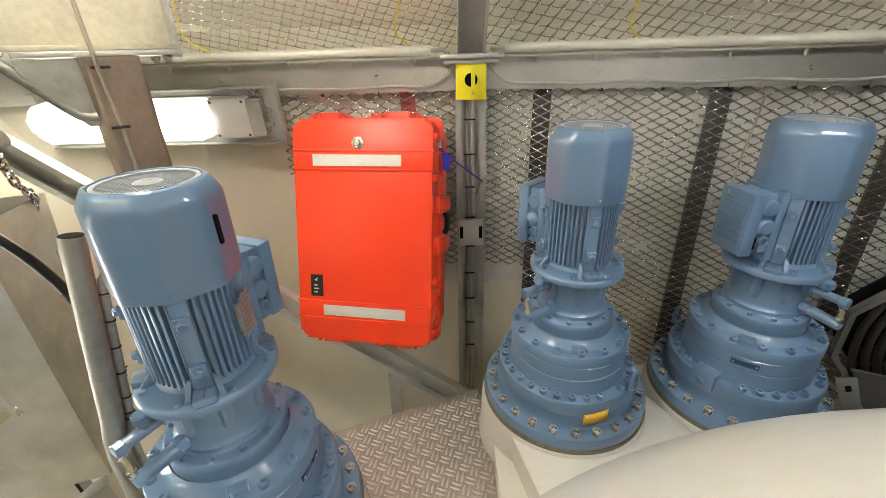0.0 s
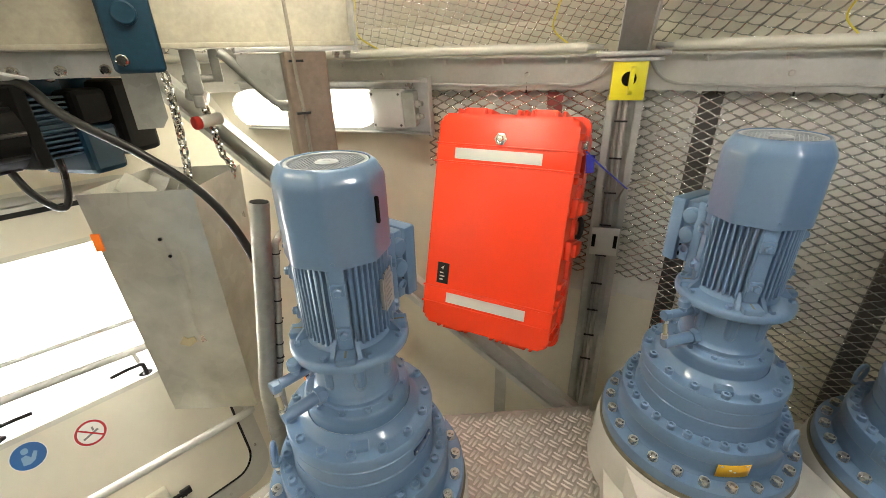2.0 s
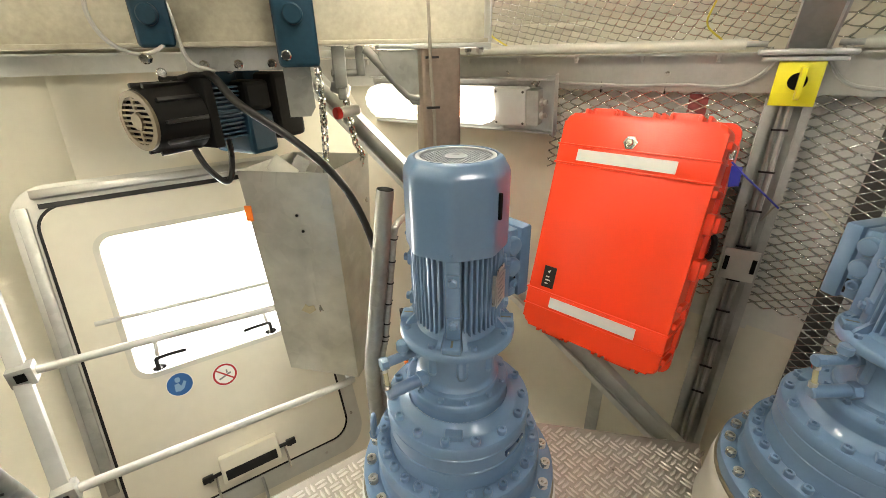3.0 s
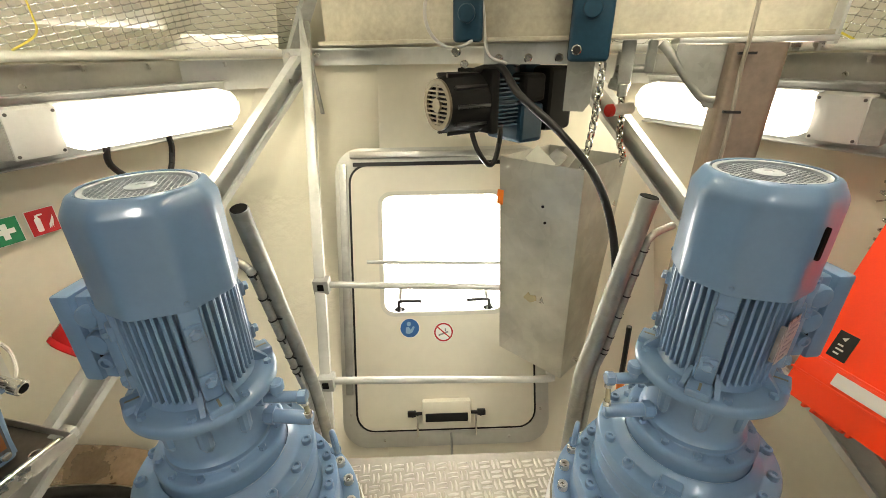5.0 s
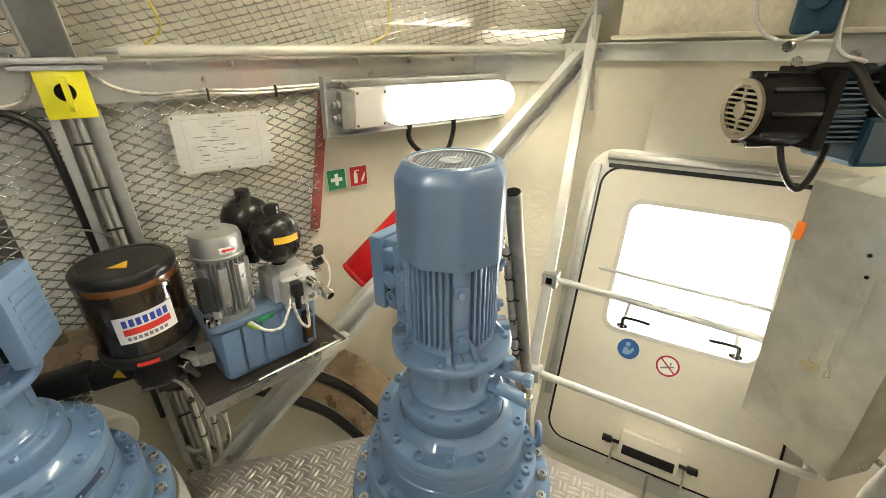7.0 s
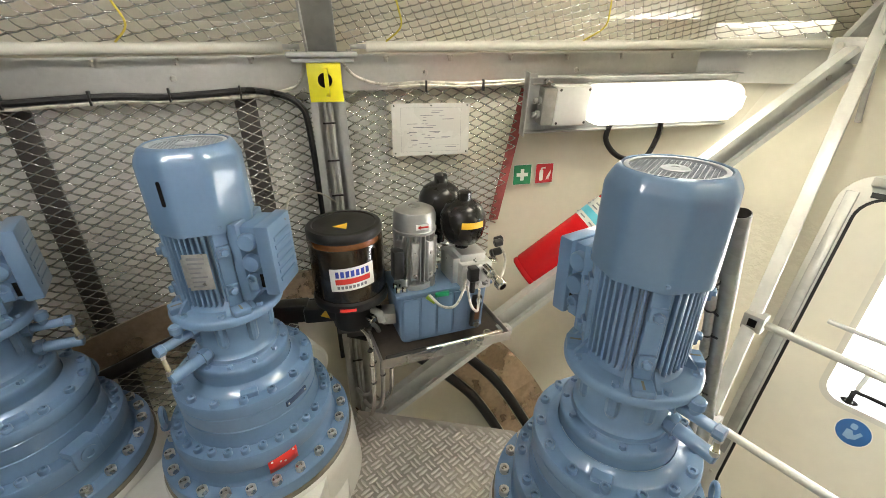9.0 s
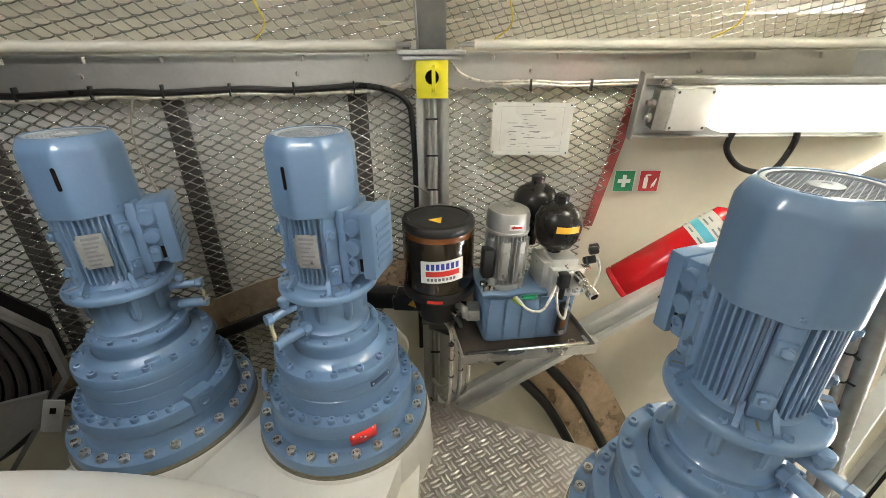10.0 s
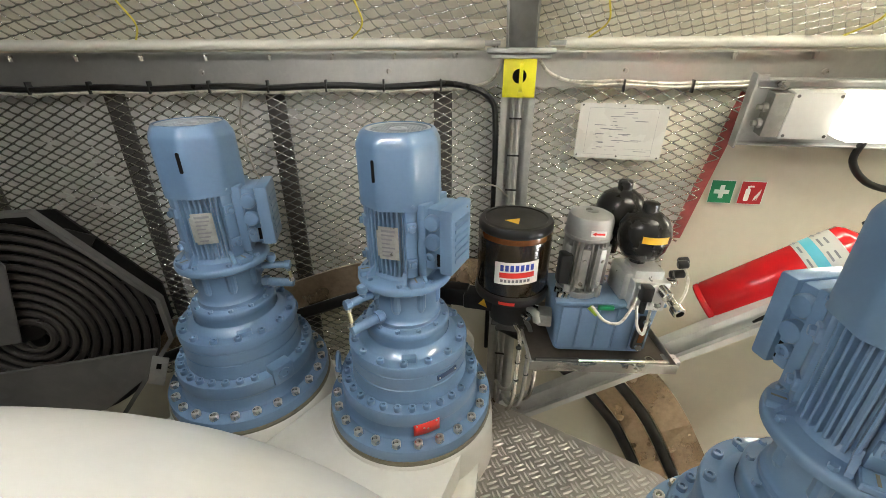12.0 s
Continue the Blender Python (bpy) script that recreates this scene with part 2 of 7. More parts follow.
def axis(a, b):
    """Axes placed at a whose z axis points to b."""
    a, b = Vector(a), Vector(b)
    return Matrix.Translation(a) @ (b - a).to_track_quat("Z", "Y").to_matrix().to_4x4()


def cyl(bm, a, b, r, n=16, r2=None, bevel=0.0):
    h = (Vector(b) - Vector(a)).length
    r2 = r if r2 is None else r2
    pr = [(r, 0), (r2, h)] if not bevel else [(r - bevel, 0), (r, bevel), (r2, h - bevel), (r2 - bevel, h)]
    return lathe(bm, pr, n, axis(a, b))


def smooth_path(pts, sub=6):
    """Catmull-Rom through the given points."""
    pts = [Vector(p) for p in pts]
    if len(pts) < 3:
        return pts
    ext = [2 * pts[0] - pts[1]] + pts + [2 * pts[-1] - pts[-2]]
    out = []
    for i in range(1, len(ext) - 2):
        p0, p1, p2, p3 = ext[i - 1:i + 3]
        for k in range(sub):
            t = k / sub
            out.append(0.5 * (2 * p1 + (p2 - p0) * t + (2 * p0 - 5 * p1 + 4 * p2 - p3) * t * t + (3 * p1 - p0 - 3 * p2 + p3) * t ** 3))
    out.append(pts[-1])
    return out


def tube(bm, pts, r, n=10, smooth=True, sub=6, cap=True):
    """A round hose, cable or pipe along points."""
    path = smooth_path(pts, sub) if smooth else [Vector(p) for p in pts]
    rings, side = [], None
    for i, p in enumerate(path):
        d = (path[min(i + 1, len(path) - 1)] - path[max(i - 1, 0)]).normalized()
        if side is None:
            side = d.orthogonal().normalized()
        side = (side - d * side.dot(d)).normalized()
        up = d.cross(side)
        rings.append([bm.verts.new(p + r * (math.cos(2 * math.pi * k / n) * side + math.sin(2 * math.pi * k / n) * up)) for k in range(n)])
    for a, b in zip(rings, rings[1:]):
        for k in range(n):
            bm.faces.new((a[k], a[(k + 1) % n], b[(k + 1) % n], b[k]))
    if cap:
        bm.faces.new(rings[0])
        bm.faces.new(rings[-1])
    return bm


def prism(bm, outline, z0, z1, m=I4, bevel=0.0):
    """An outline in the x-y plane of m, raised from z0 to z1."""
    lo = [bm.verts.new(Vector((x, y, z0))) for x, y in outline]
    hi = [bm.verts.new(Vector((x, y, z1))) for x, y in outline]
    fs = [bm.faces.new(lo[::-1]), bm.faces.new(hi)]
    n = len(lo)
    for i in range(n):
        fs.append(bm.faces.new((lo[i], lo[(i + 1) % n], hi[(i + 1) % n], hi[i])))
    vs = lo + hi
    if bevel:
        es = [e for e in fs[1].edges]
        r = bmesh.ops.bevel(bm, geom=es, offset=bevel, segments=2, affect="EDGES", profile=0.5)
        vs = list({v for v in lo + hi if v.is_valid} | set(r["verts"]) | {v for f in r["faces"] for v in f.verts})
    for v in vs:
        v.co = m @ v.co
    return bm


def round_rect(w, h, r, n=5, cx=0.0, cy=0.0):
    out = []
    for sx, sy, a0 in ((1, 1, 0), (-1, 1, 90), (-1, -1, 180), (1, -1, 270)):
        for k in range(n + 1):
            a = radians(a0 + 90 * k / n)
            out.append((cx + sx * (w / 2 - r) + r * math.cos(a), cy + sy * (h / 2 - r) + r * math.sin(a)))
    return out


def ring_plate(bm, outer, inner, z0, z1, m=I4):
    """A flat frame between two outlines of equal count."""
    n = len(outer)
    v = [[bm.verts.new(m @ Vector((x, y, z))) for x, y in o] for o in (outer, inner) for z in (z0, z1)]
    for i in range(n):
        j = (i + 1) % n
        bm.faces.new((v[0][i], v[0][j], v[1][j], v[1][i]))
        bm.faces.new((v[2][i], v[2][j], v[3][j], v[3][i]))
        bm.faces.new((v[1][i], v[1][j], v[3][j], v[3][i]))
        bm.faces.new((v[0][i], v[0][j], v[2][j], v[2][i]))
    return bm


def frame_of(origin, x_dir, up):
    """A frame with its x axis along x_dir, its y axis near up, its z axis towards the viewer."""
    x = Vector(x_dir).normalized()
    z = x.cross(Vector(up)).normalized()
    y = z.cross(x)
    return Matrix.Translation(origin) @ Matrix((x, y, z)).transposed().to_4x4()


# ---- plan of the nacelle, mirrored about x = 0 ----
WALL = [(2.35, -1.6), (2.02, 0.0), (1.74, 1.35), (1.08, 2.80), (0.60, 3.05)]
BEAM_LO, BEAM_HI = 0.965, 1.085
PLATE_Z = -0.10
POST_Y = 1.425


def wall_at(y, s=1, off=0.0):
    """The point of the wall line at y, off metres outwards, with its tangent towards the hatch and its inward normal."""
    for (x0, y0), (x1, y1) in zip(WALL, WALL[1:]):
        if y <= y1 or (x1, y1) == WALL[-1]:
            break
    t = Vector((x1 - x0, y1 - y0)).normalized()
    x = x0 + (x1 - x0) * (y - y0) / (y1 - y0)
    n = Vector((-t.y, t.x))
    p = Vector((x, y)) - n * off
    return Vector((s * p.x, p.y, 0)), Vector((s * t.x, t.y, 0)), Vector((s * n.x, n.y, 0))


def line_off(off, y_from=-1.6, y_to=3.05, s=1):
    """The wall line moved outwards by off, cut to a stretch of y."""
    ys = [y_from] + [y for _, y in WALL if y_from < y < y_to] + [y_to]
    out = []
    for y in ys:
        ns = [wall_at(y - 1e-4, s)[2], wall_at(min(y + 1e-4, 3.0499), s)[2]]
        n = (ns[0] + ns[1]).normalized()
        p = wall_at(y, s)[0]
        out.append(p - n * off / max(0.5, n.dot(ns[0])))
    return out


def sweep(bm, path, section):
    """A closed (inwards, z) section swept along a level path."""
    rings = []
    for i, p in enumerate(path):
        d0 = (path[i] - path[i - 1]).normalized() if i else (path[1] - path[0]).normalized()
        d1 = (path[i + 1] - path[i]).normalized() if i + 1 < len(path) else d0
        side = (d0 + d1).normalized()
        k = 1 / max(0.5, side.dot(d0))
        n = Vector((-side.y, side.x, 0))
        n = n if n.x * p.x < 0 else -n
        rings.append([bm.verts.new(p + n * u * k + Vector((0, 0, z))) for u, z in section])
    m = len(section)
    for a, b in zip(rings, rings[1:]):
        for i in range(m):
            bm.faces.new((a[i], a[(i + 1) % m], b[(i + 1) % m], b[i]))
    bm.faces.new(rings[0])
    bm.faces.new(rings[-1])
    return bm


def loft(bm, rows, thick_dir=None):
    vs = [[bm.verts.new(p) for p in r] for r in rows]
    for a, b in zip(vs, vs[1:]):
        for i in range(len(a) - 1):
            bm.faces.new((a[i], a[i + 1], b[i + 1], b[i]))
    return bm


def solid(o, t):
    md = o.modifiers.new("thickness", "SOLIDIFY")
    md.thickness, md.offset = t, 1
    return o


# door plane: u across, v up the slope, w out of it towards the room
DU, DV, DN = Vector((1, 0, 0)), Vector((0, 0.387, 0.922)), Vector((0, -0.922, 0.387))
DOOR = Matrix.Translation((0, 2.53, -0.1)) @ Matrix((DU, DV, DN)).transposed().to_4x4()

# shell of the two sides
for s, name in ((1, "wall_east"), (-1, "wall_west")):
    bm = bmesh.new()
    rows = []
    for z, inn in ((1.20, 0.0), (0.5, 0.0), (-0.1, 0.015), (-0.5, 0.06), (-0.8, 0.16), (-0.98, 0.32)):
        lim = 2.53 + (z + 0.1) * 0.42
        r = [wall_at(y, 1, 0.07)[0] - Vector((inn, 0, 0)) for y in (-1.6, -0.8, 0.0, 0.7, 1.35)]
        q0, q1 = wall_at(lim - 0.25, 1, 0.07)[0] - Vector((inn, 0, 0)), wall_at(lim - 0.03, 1, 0.12)[0] - Vector((inn * 0.75, inn * 0.65, 0))
        q2 = Vector((0.60 + 0.25 * (1.2 - z) / 2.2, lim + 0.05, 0))
        for k in range(13):
            u = k / 12
            r.append(q0 * (1 - u) ** 2 + q1 * 2 * u * (1 - u) + q2 * u * u)
        rows.append([Vector((s * v.x, v.y, z)) for v in r][::s])
    w = part(name, loft(bm, rows), CREAM, angle=60)
    solid(w, 0.02)
    tagged(w, "cream gelcoat side wall of the nacelle", "wall", kind="structure")

# grey lining panels behind the mesh
for s in (1, -1):
    bm = bmesh.new()
    rows = [[wall_at(y, s, 0.060)[0] + Vector((0, 0, z)) for y in (-1.5, -0.5, 0.0, 0.7, 1.35, 1.75, y1)] for z, y1 in ((-0.36, 1.98), (0.40, 2.02), (0.97, 2.12))]
    w = solid(part("lining", loft(bm, rows), LINING, smooth=False), 0.004)
    tagged(w, "matt grey lining panel behind the wire mesh", "wall lining", kind="structure")

# bottom shell, unseen dark closing wall that cuts bounced light, roof
bm = bmesh.new()
prism(bm, [(-2.4, -1.7), (2.4, -1.7), (2.1, 0.4), (1.8, 1.5), (1.2, 2.4), (-1.2, 2.4), (-1.8, 1.5), (-2.1, 0.4)], -1.02, -0.95)
tagged(part("floor_shell", bm, CREAM), "cream laminate bottom of the nacelle", "floor", kind="structure")
bm = bmesh.new()
box(bm, (-2.5, -1.75, -1.0), (2.5, -1.65, 2.3))
tagged(part("wall_south", bm, CLOSING_DARK), "unseen dark wall added to close the nacelle and cut bounced light", "wall", kind="structure")
bm = bmesh.new()
SLOPE = (0.62, 0.78)
rows = []
for u in (0.0, 0.45, 0.9):
    r = []
    for s in (-1, 1):
        half = []
        for p in line_off(0.05, -1.6, 3.05, s):
            half.append(p + Vector((-s * (u * SLOPE[0] - 0.02), -0.06 * u if p.y > 2.9 else 0, 1.185 + u * SLOPE[1])))
        r += half if s == -1 else half[::-1]
    rows.append(r)
vs = [[bm.verts.new(p) for p in r] for r in rows]
for a, b in zip(vs, vs[1:]):
    for i in range(len(a) - 1):
        bm.faces.new((a[i], a[i + 1], b[i + 1], b[i]))
bm.faces.new(vs[-1])
roof = tagged(part("ceiling", bm, CREAM, angle=25), "cream sloping laminate roof", "ceiling", kind="structure")

# door wall with the window opening
bm = bmesh.new()
HW, HV0, HV1 = 0.285, 0.085, 0.645
xs, ys = [-1.02, -HW, HW, 1.02], [-0.86, HV0, HV1, 1.32]
for i in range(3):
    for j in range(3):
        if i == 1 and j == 1:
            continue
        box(bm, (xs[i], ys[j], -0.05), (xs[i + 1], ys[j + 1], 0.0), DOOR)
bmesh.ops.remove_doubles(bm, verts=bm.verts[:], dist=1e-5)
tagged(part("wall_north", bm, DOOR_CREAM), "cream laminate end wall with a hatch opening", "wall", kind="structure")

# bright sky outside the hatch window
bm = bmesh.new()
box(bm, (-3.2, 4.6, -2.5), (3.2, 4.62, 3.0))
tagged(part("backdrop", bm, DAYLIGHT), "bright white daylight outside the hatch", "sky", kind="structure")

# ---- beams, rails and posts ----
for s in (1, -1):
    side = "white" if s == 1 else "bright"
    # channel beam along the wall
    t = thing("edge_beam", "galvanised channel beam along the side wall", "beam", "edge beams", kind="structure")
    bm = bmesh.new()
    sec = [(0.0, BEAM_LO), (0.004, BEAM_LO), (0.004, BEAM_HI - 0.006), (0.05, BEAM_HI - 0.006), (0.05, BEAM_HI), (-0.005, BEAM_HI), (-0.005, BEAM_LO)]
    sweep(bm, line_off(0.0, -1.58, 3.04, s), sec)
    part("web", bm, ALU, t)
    bolt = None
    y = -0.9
    while y < 2.9:
        p, tg, n = wall_at(y, s)
        bm = None
        c = p + n * 0.024
        if bolt is None:
            bm = bmesh.new()
            lathe(bm, [(0.010, 0), (0.010, -0.008), (0.0065, -0.009), (0.0065, -0.02)], 6)
            bolt = part("bolt", bm, BOLT_STEEL, t)
            bolt.location = c + Vector((0, 0, BEAM_HI - 0.007))
        else:
            o = new("bolt", bolt.data)
            o.parent = t
            o.location = c + Vector((0, 0, BEAM_HI - 0.007))
        y += 0.21
    for y in (-0.35, 0.33, 0.97, 1.75, 2.3):
        p, tg, n = wall_at(y, s)
        bm = bmesh.new()
        cyl(bm, p + n * 0.003 + Vector((0, 0, 1.02)), p + n * 0.011 + Vector((0, 0, 1.02)), 0.010, 8, bevel=0.002)
        part("bolt", bm, BOLT_STEEL, t)
    # sleeved rail above the beam, in two runs
    for ya, yb in ((-1.5, 1.30), (1.56, 3.045)):
        bm = bmesh.new()
        ps = [p + wall_at(min(p.y, 3.0), s)[2] * 0.02 + Vector((0, 0, 1.108)) for p in line_off(0.0, ya, yb, s)]
        tube(bm, ps, 0.0165, 14, smooth=False)
        er = thing("edge_rail", "cream sleeved edge rail lying on the beam", "rail", "edge rails", kind="structure")
        part("sleeve", bm, GREY_PIPE, er)
        e0, e1 = (ps[-1], ps[-2]) if yb < 1.5 else (ps[0], ps[1])
        d = (e0 - e1).normalized()
        bm = bmesh.new()
        cyl(bm, e0 - d * 0.02, e0 + d * 0.055, 0.0085, 12)
        part("inner_rod", bm, GALV, er, "thin galvanised rod end")
    # post with bracket
    p, tg, n = wall_at(POST_Y, s)
    m = frame_of(p + n * 0.012, -tg if s == 1 else tg, (0, 0, 1))
    tp = thing("wall_post", "galvanised slotted channel post with cables inside", "post", "wall posts", m=m)
    bm = bmesh.new()
    prism(bm, [(-0.060, 0.0), (0.060, 0.0), (0.060, 0.040), (0.036, 0.040), (0.036, 0.035), (0.053, 0.035), (0.053, 0.006), (-0.053, 0.006), (-0.053, 0.035), (-0.036, 0.035), (-0.036, 0.040), (-0.060, 0.040)],
          -0.9, 0.955, Matrix(((1, 0, 0, 0), (0, 0, 1, 0), (0, 1, 0, 0), (0, 0, 0, 1))))
    part("channel", bm, GALV, tp)
    for k, x in enumerate((-0.014, 0.006)):
        bm = bmesh.new()
        tube(bm, [(x, -0.6, 0.028), (x + 0.002, 0.2, 0.03), (x, 0.95, 0.028)], 0.0085, 8)
        part("conduit", bm, CABLE_GREY if k else GALV_DULL, tp)
    for k in range(9):
        bm = bmesh.new()
        box(bm, (-0.026, -0.002, 0.036), (0.018, 0.004, 0.042))
        o = part("cable_tie", bm, TIE, tp)
        o.location = (0, 0.86 - k * 0.135, 0)
    for y in (0.60, 0.68):
        bm = bmesh.new()
        lathe(bm, [(0.010, 0), (0.010, 0.006), (0.006, 0.008)], 6, Matrix.Translation((-0.036, y, 0.008)))
        part("bolt", bm, BOLT_STEEL, tp)
    if s == 1:
        bm = bmesh.new()
        box(bm, (-0.052, 0.33, 0.05), (0.052, 0.45, 0.056), bevel=0.002)
        cp = part("clip_plate", bm, GALV_BRIGHT, tp, "bright clip plate")
        for x in (-0.041, 0.041):
            bm = bmesh.new()
            box(bm, (x - 0.007, 0.365, 0.0555), (x + 0.007, 0.42, 0.0567))
            part("slot", bm, DARK, cp)
    # yellow eye plate
    ty = thing("anchor_plate", "yellow enamelled anchor plate with a lashing eye", "anchor", "anchor plates", m=m)
    bm = bmesh.new()
    box(bm, (-0.056, 0.935, 0.052), (0.056, 1.072, 0.060), bevel=0.002)
    part("plate", bm, YELLOW, ty)
    bm = bmesh.new()
    lathe(bm, [(0.024, 0.0595), (0.024, 0.0605)], 24, Matrix.Translation((0, 1.005, 0)))
    part("hole", bm, DARK, ty, "dark through hole")
    bm = bmesh.new()
    ring_plate(bm, round_rect(0.05, 0.09, 0.024, 6, 0.025, 0), round_rect(0.024, 0.05, 0.011, 6, 0.025, 0), -0.006, 0.006,
               Matrix.Translation((0.006, 1.0, 0.058)) @ Matrix(((0, 0, 1, 0), (0, 1, 0, 0), (1, 0, 0, 0), (0, 0, 0, 1))))
    part("eye", bm, YELLOW, ty)
    # splice over the post and the rafter above it
    tr = thing("roof_rafter", "galvanised channel rafter rising from the beam", "rafter", "roof rafters", m=m)
    bm = bmesh.new()
    box(bm, (-0.115, 1.076, -0.01), (0.115, 1.094, 0.085), bevel=0.006)
    box(bm, (-0.10, 1.060, 0.0), (0.10, 1.074, 0.070), bevel=0.003)
    part("splice_plate", bm, GALV, tr)
    for x in (-0.09, 0.09):
        bm = bmesh.new()
        lathe(bm, [(0.011, 1.06), (0.011, 1.072), (0.007, 1.073), (0.007, 1.091), (0.012, 1.092), (0.012, 1.10)], 6, Matrix.Translation((x, 0, 0.045)) @ Matrix.Rotation(radians(-90), 4, "X"))
        part("bolt", bm, BOLT_STEEL, tr)
    bm = bmesh.new()
    rr = Matrix.Translation((0, 1.085, 0.02)) @ Matrix.Rotation(radians(40), 4, "X")
    box(bm, (-0.05, 0, -0.004), (0.05, 0.8, 0.004), rr)
    box(bm, (-0.05, 0, 0.004), (-0.044, 0.8, 0.045), rr)
    box(bm, (0.044, 0, 0.004), (0.05, 0.8, 0.045), rr)
    part("channel", bm, GALV, tr)
    # long brace from the post foot to the top of the end wall
    a, b = Vector((s * 1.46, 1.36, -0.36)), Vector((s * 0.63, 2.93, 1.06))
    d = (b - a).normalized()
    nn = Vector((-s * 0.85, -0.55, 0))
    nn = (nn - d * nn.dot(d)).normalized()
    mb = Matrix.Translation(a) @ Matrix((d.cross(nn), d, nn)).transposed().to_4x4()
    L = (b - a).length
    tb = thing("diagonal_brace", "galvanised steel channel brace running up the side wall", "brace", "diagonal braces")
    bm = bmesh.new()
    prism(bm, [(-0.046, 0.0), (0.046, 0.0), (0.046, 0.048), (0.024, 0.048), (0.024, 0.042), (0.040, 0.042), (0.040, 0.006), (-0.040, 0.006), (-0.040, 0.042), (-0.024, 0.042), (-0.024, 0.048), (-0.046, 0.048)],
          0, L, mb @ Matrix(((1, 0, 0, 0), (0, 0, 1, 0), (0, 1, 0, 0), (0, 0, 0, 1))))
    part("channel", bm, GALV_BRIGHT, tb)
    for y in (0.05, L - 0.10):
        for x in (-0.012, 0.012):
            bm = bmesh.new()
            lathe(bm, [(0.010, 0.005), (0.010, 0.012), (0.006, 0.014), (0, 0.014)], 6, mb @ Matrix.Translation((x, y + x, 0)))
            part("bolt", bm, BOLT_STEEL, tb)
    # dark uprights between shell and mesh
    for y in (1.16, 0.55, -0.02, -0.6):
        p, tg, n = wall_at(y, s, 0.045)
        ws = thing("wall_stud", "dark primed flat upright behind the wire mesh", "upright", "wall studs", m=frame_of(p, tg, (0, 0, 1)))
        bm = bmesh.new()
        box(bm, (-0.035, -0.38, -0.008), (0.035, 0.96, 0.008), bevel=0.002)
        part("bar", bm, DARK_BAR, ws)
        for z in (-0.2, 0.2, 0.6, 0.9):
            bm = bmesh.new()
            lathe(bm, [(0.009, 0.008), (0.009, 0.013), (0.005, 0.015), (0, 0.015)], 6, Matrix.Translation((0, z, 0)))
            part("bolt", bm, DARK_BAR, ws)

# cables along the beam's lower edge, with ties
for s, rows in ((1, ((0.0055, 0.985, CABLE_GREY, -1.2, 1.27), (0.0055, 0.983, CABLE_GREY, 1.58, 2.35))), (-1, ((0.011, 0.972, RUBBER, -1.3, 1.20), (0.0065, 0.957, CABLE_CLEAR, -1.3, 1.21), (0.0055, 0.985, CABLE_CLEAR, 1.60, 2.14), (0.005, 0.974, CABLE_CLEAR, 1.62, 2.14)))):
    for r, z, mt, ya, yb in rows:
        bm = bmesh.new()
        pts = []
        k = 0
        y = ya
        while y <= yb + 1e-6:
            p, tg, n = wall_at(y, s)
            pts.append(p + n * (0.006 + r) + Vector((0, 0, z + 0.004 * math.sin(k * 2.1))))
            k += 1
            y += (yb - ya) / max(4, round((yb - ya) / 0.13))
        p, tg, n = wall_at(POST_Y, s)
        if yb < 1.35:
            pts += [p + n * 0.02 - tg * 0.10 + Vector((0, 0, z + 0.03)), p + n * 0.045 - tg * 0.055 + Vector((0, 0, 1.072)), p + n * 0.05 - tg * 0.03 + Vector((0, 0, 1.075))] if mt is not RUBBER else [
                p + n * 0.03 - tg * 0.105 + Vector((0, 0, 0.93)), p + n * 0.035 - tg * 0.075 + Vector((0, 0, 0.80)), p + n * 0.035 - tg * 0.07 + Vector((0, 0, 0.30)), p + n * 0.035 - tg * 0.07 + Vector((0, 0, -0.2))]
        elif ya > 1.4 and r > 0.0052:
            pts = [p + n * 0.05 + tg * 0.03 + Vector((0, 0, 1.075)), p + n * 0.045 + tg * 0.055 + Vector((0, 0, 1.070)), p + n * 0.02 + tg * 0.10 + Vector((0, 0, z + 0.03))] + pts
        tagged(part("cable", tube(bm, pts, r, 8), mt), "sheathed cable tied along the beam", "cable", "beam cables")
    y = -0.85
    while y < 2.1:
        if not 1.24 < y < 1.60:
            p, tg, n = wall_at(y, s)
            bm = bmesh.new()
            m = frame_of(p + n * 0.004, tg, (0, 0, 1))
            box(bm, (-0.003, 0.953, 0.0), (0.003, 0.995, 0.026), m, 0.002)
            tagged(part("cable_tie", bm, TIE), "black cable tie round the cables on the beam", "cable tie", "cable ties")
        y += 0.2


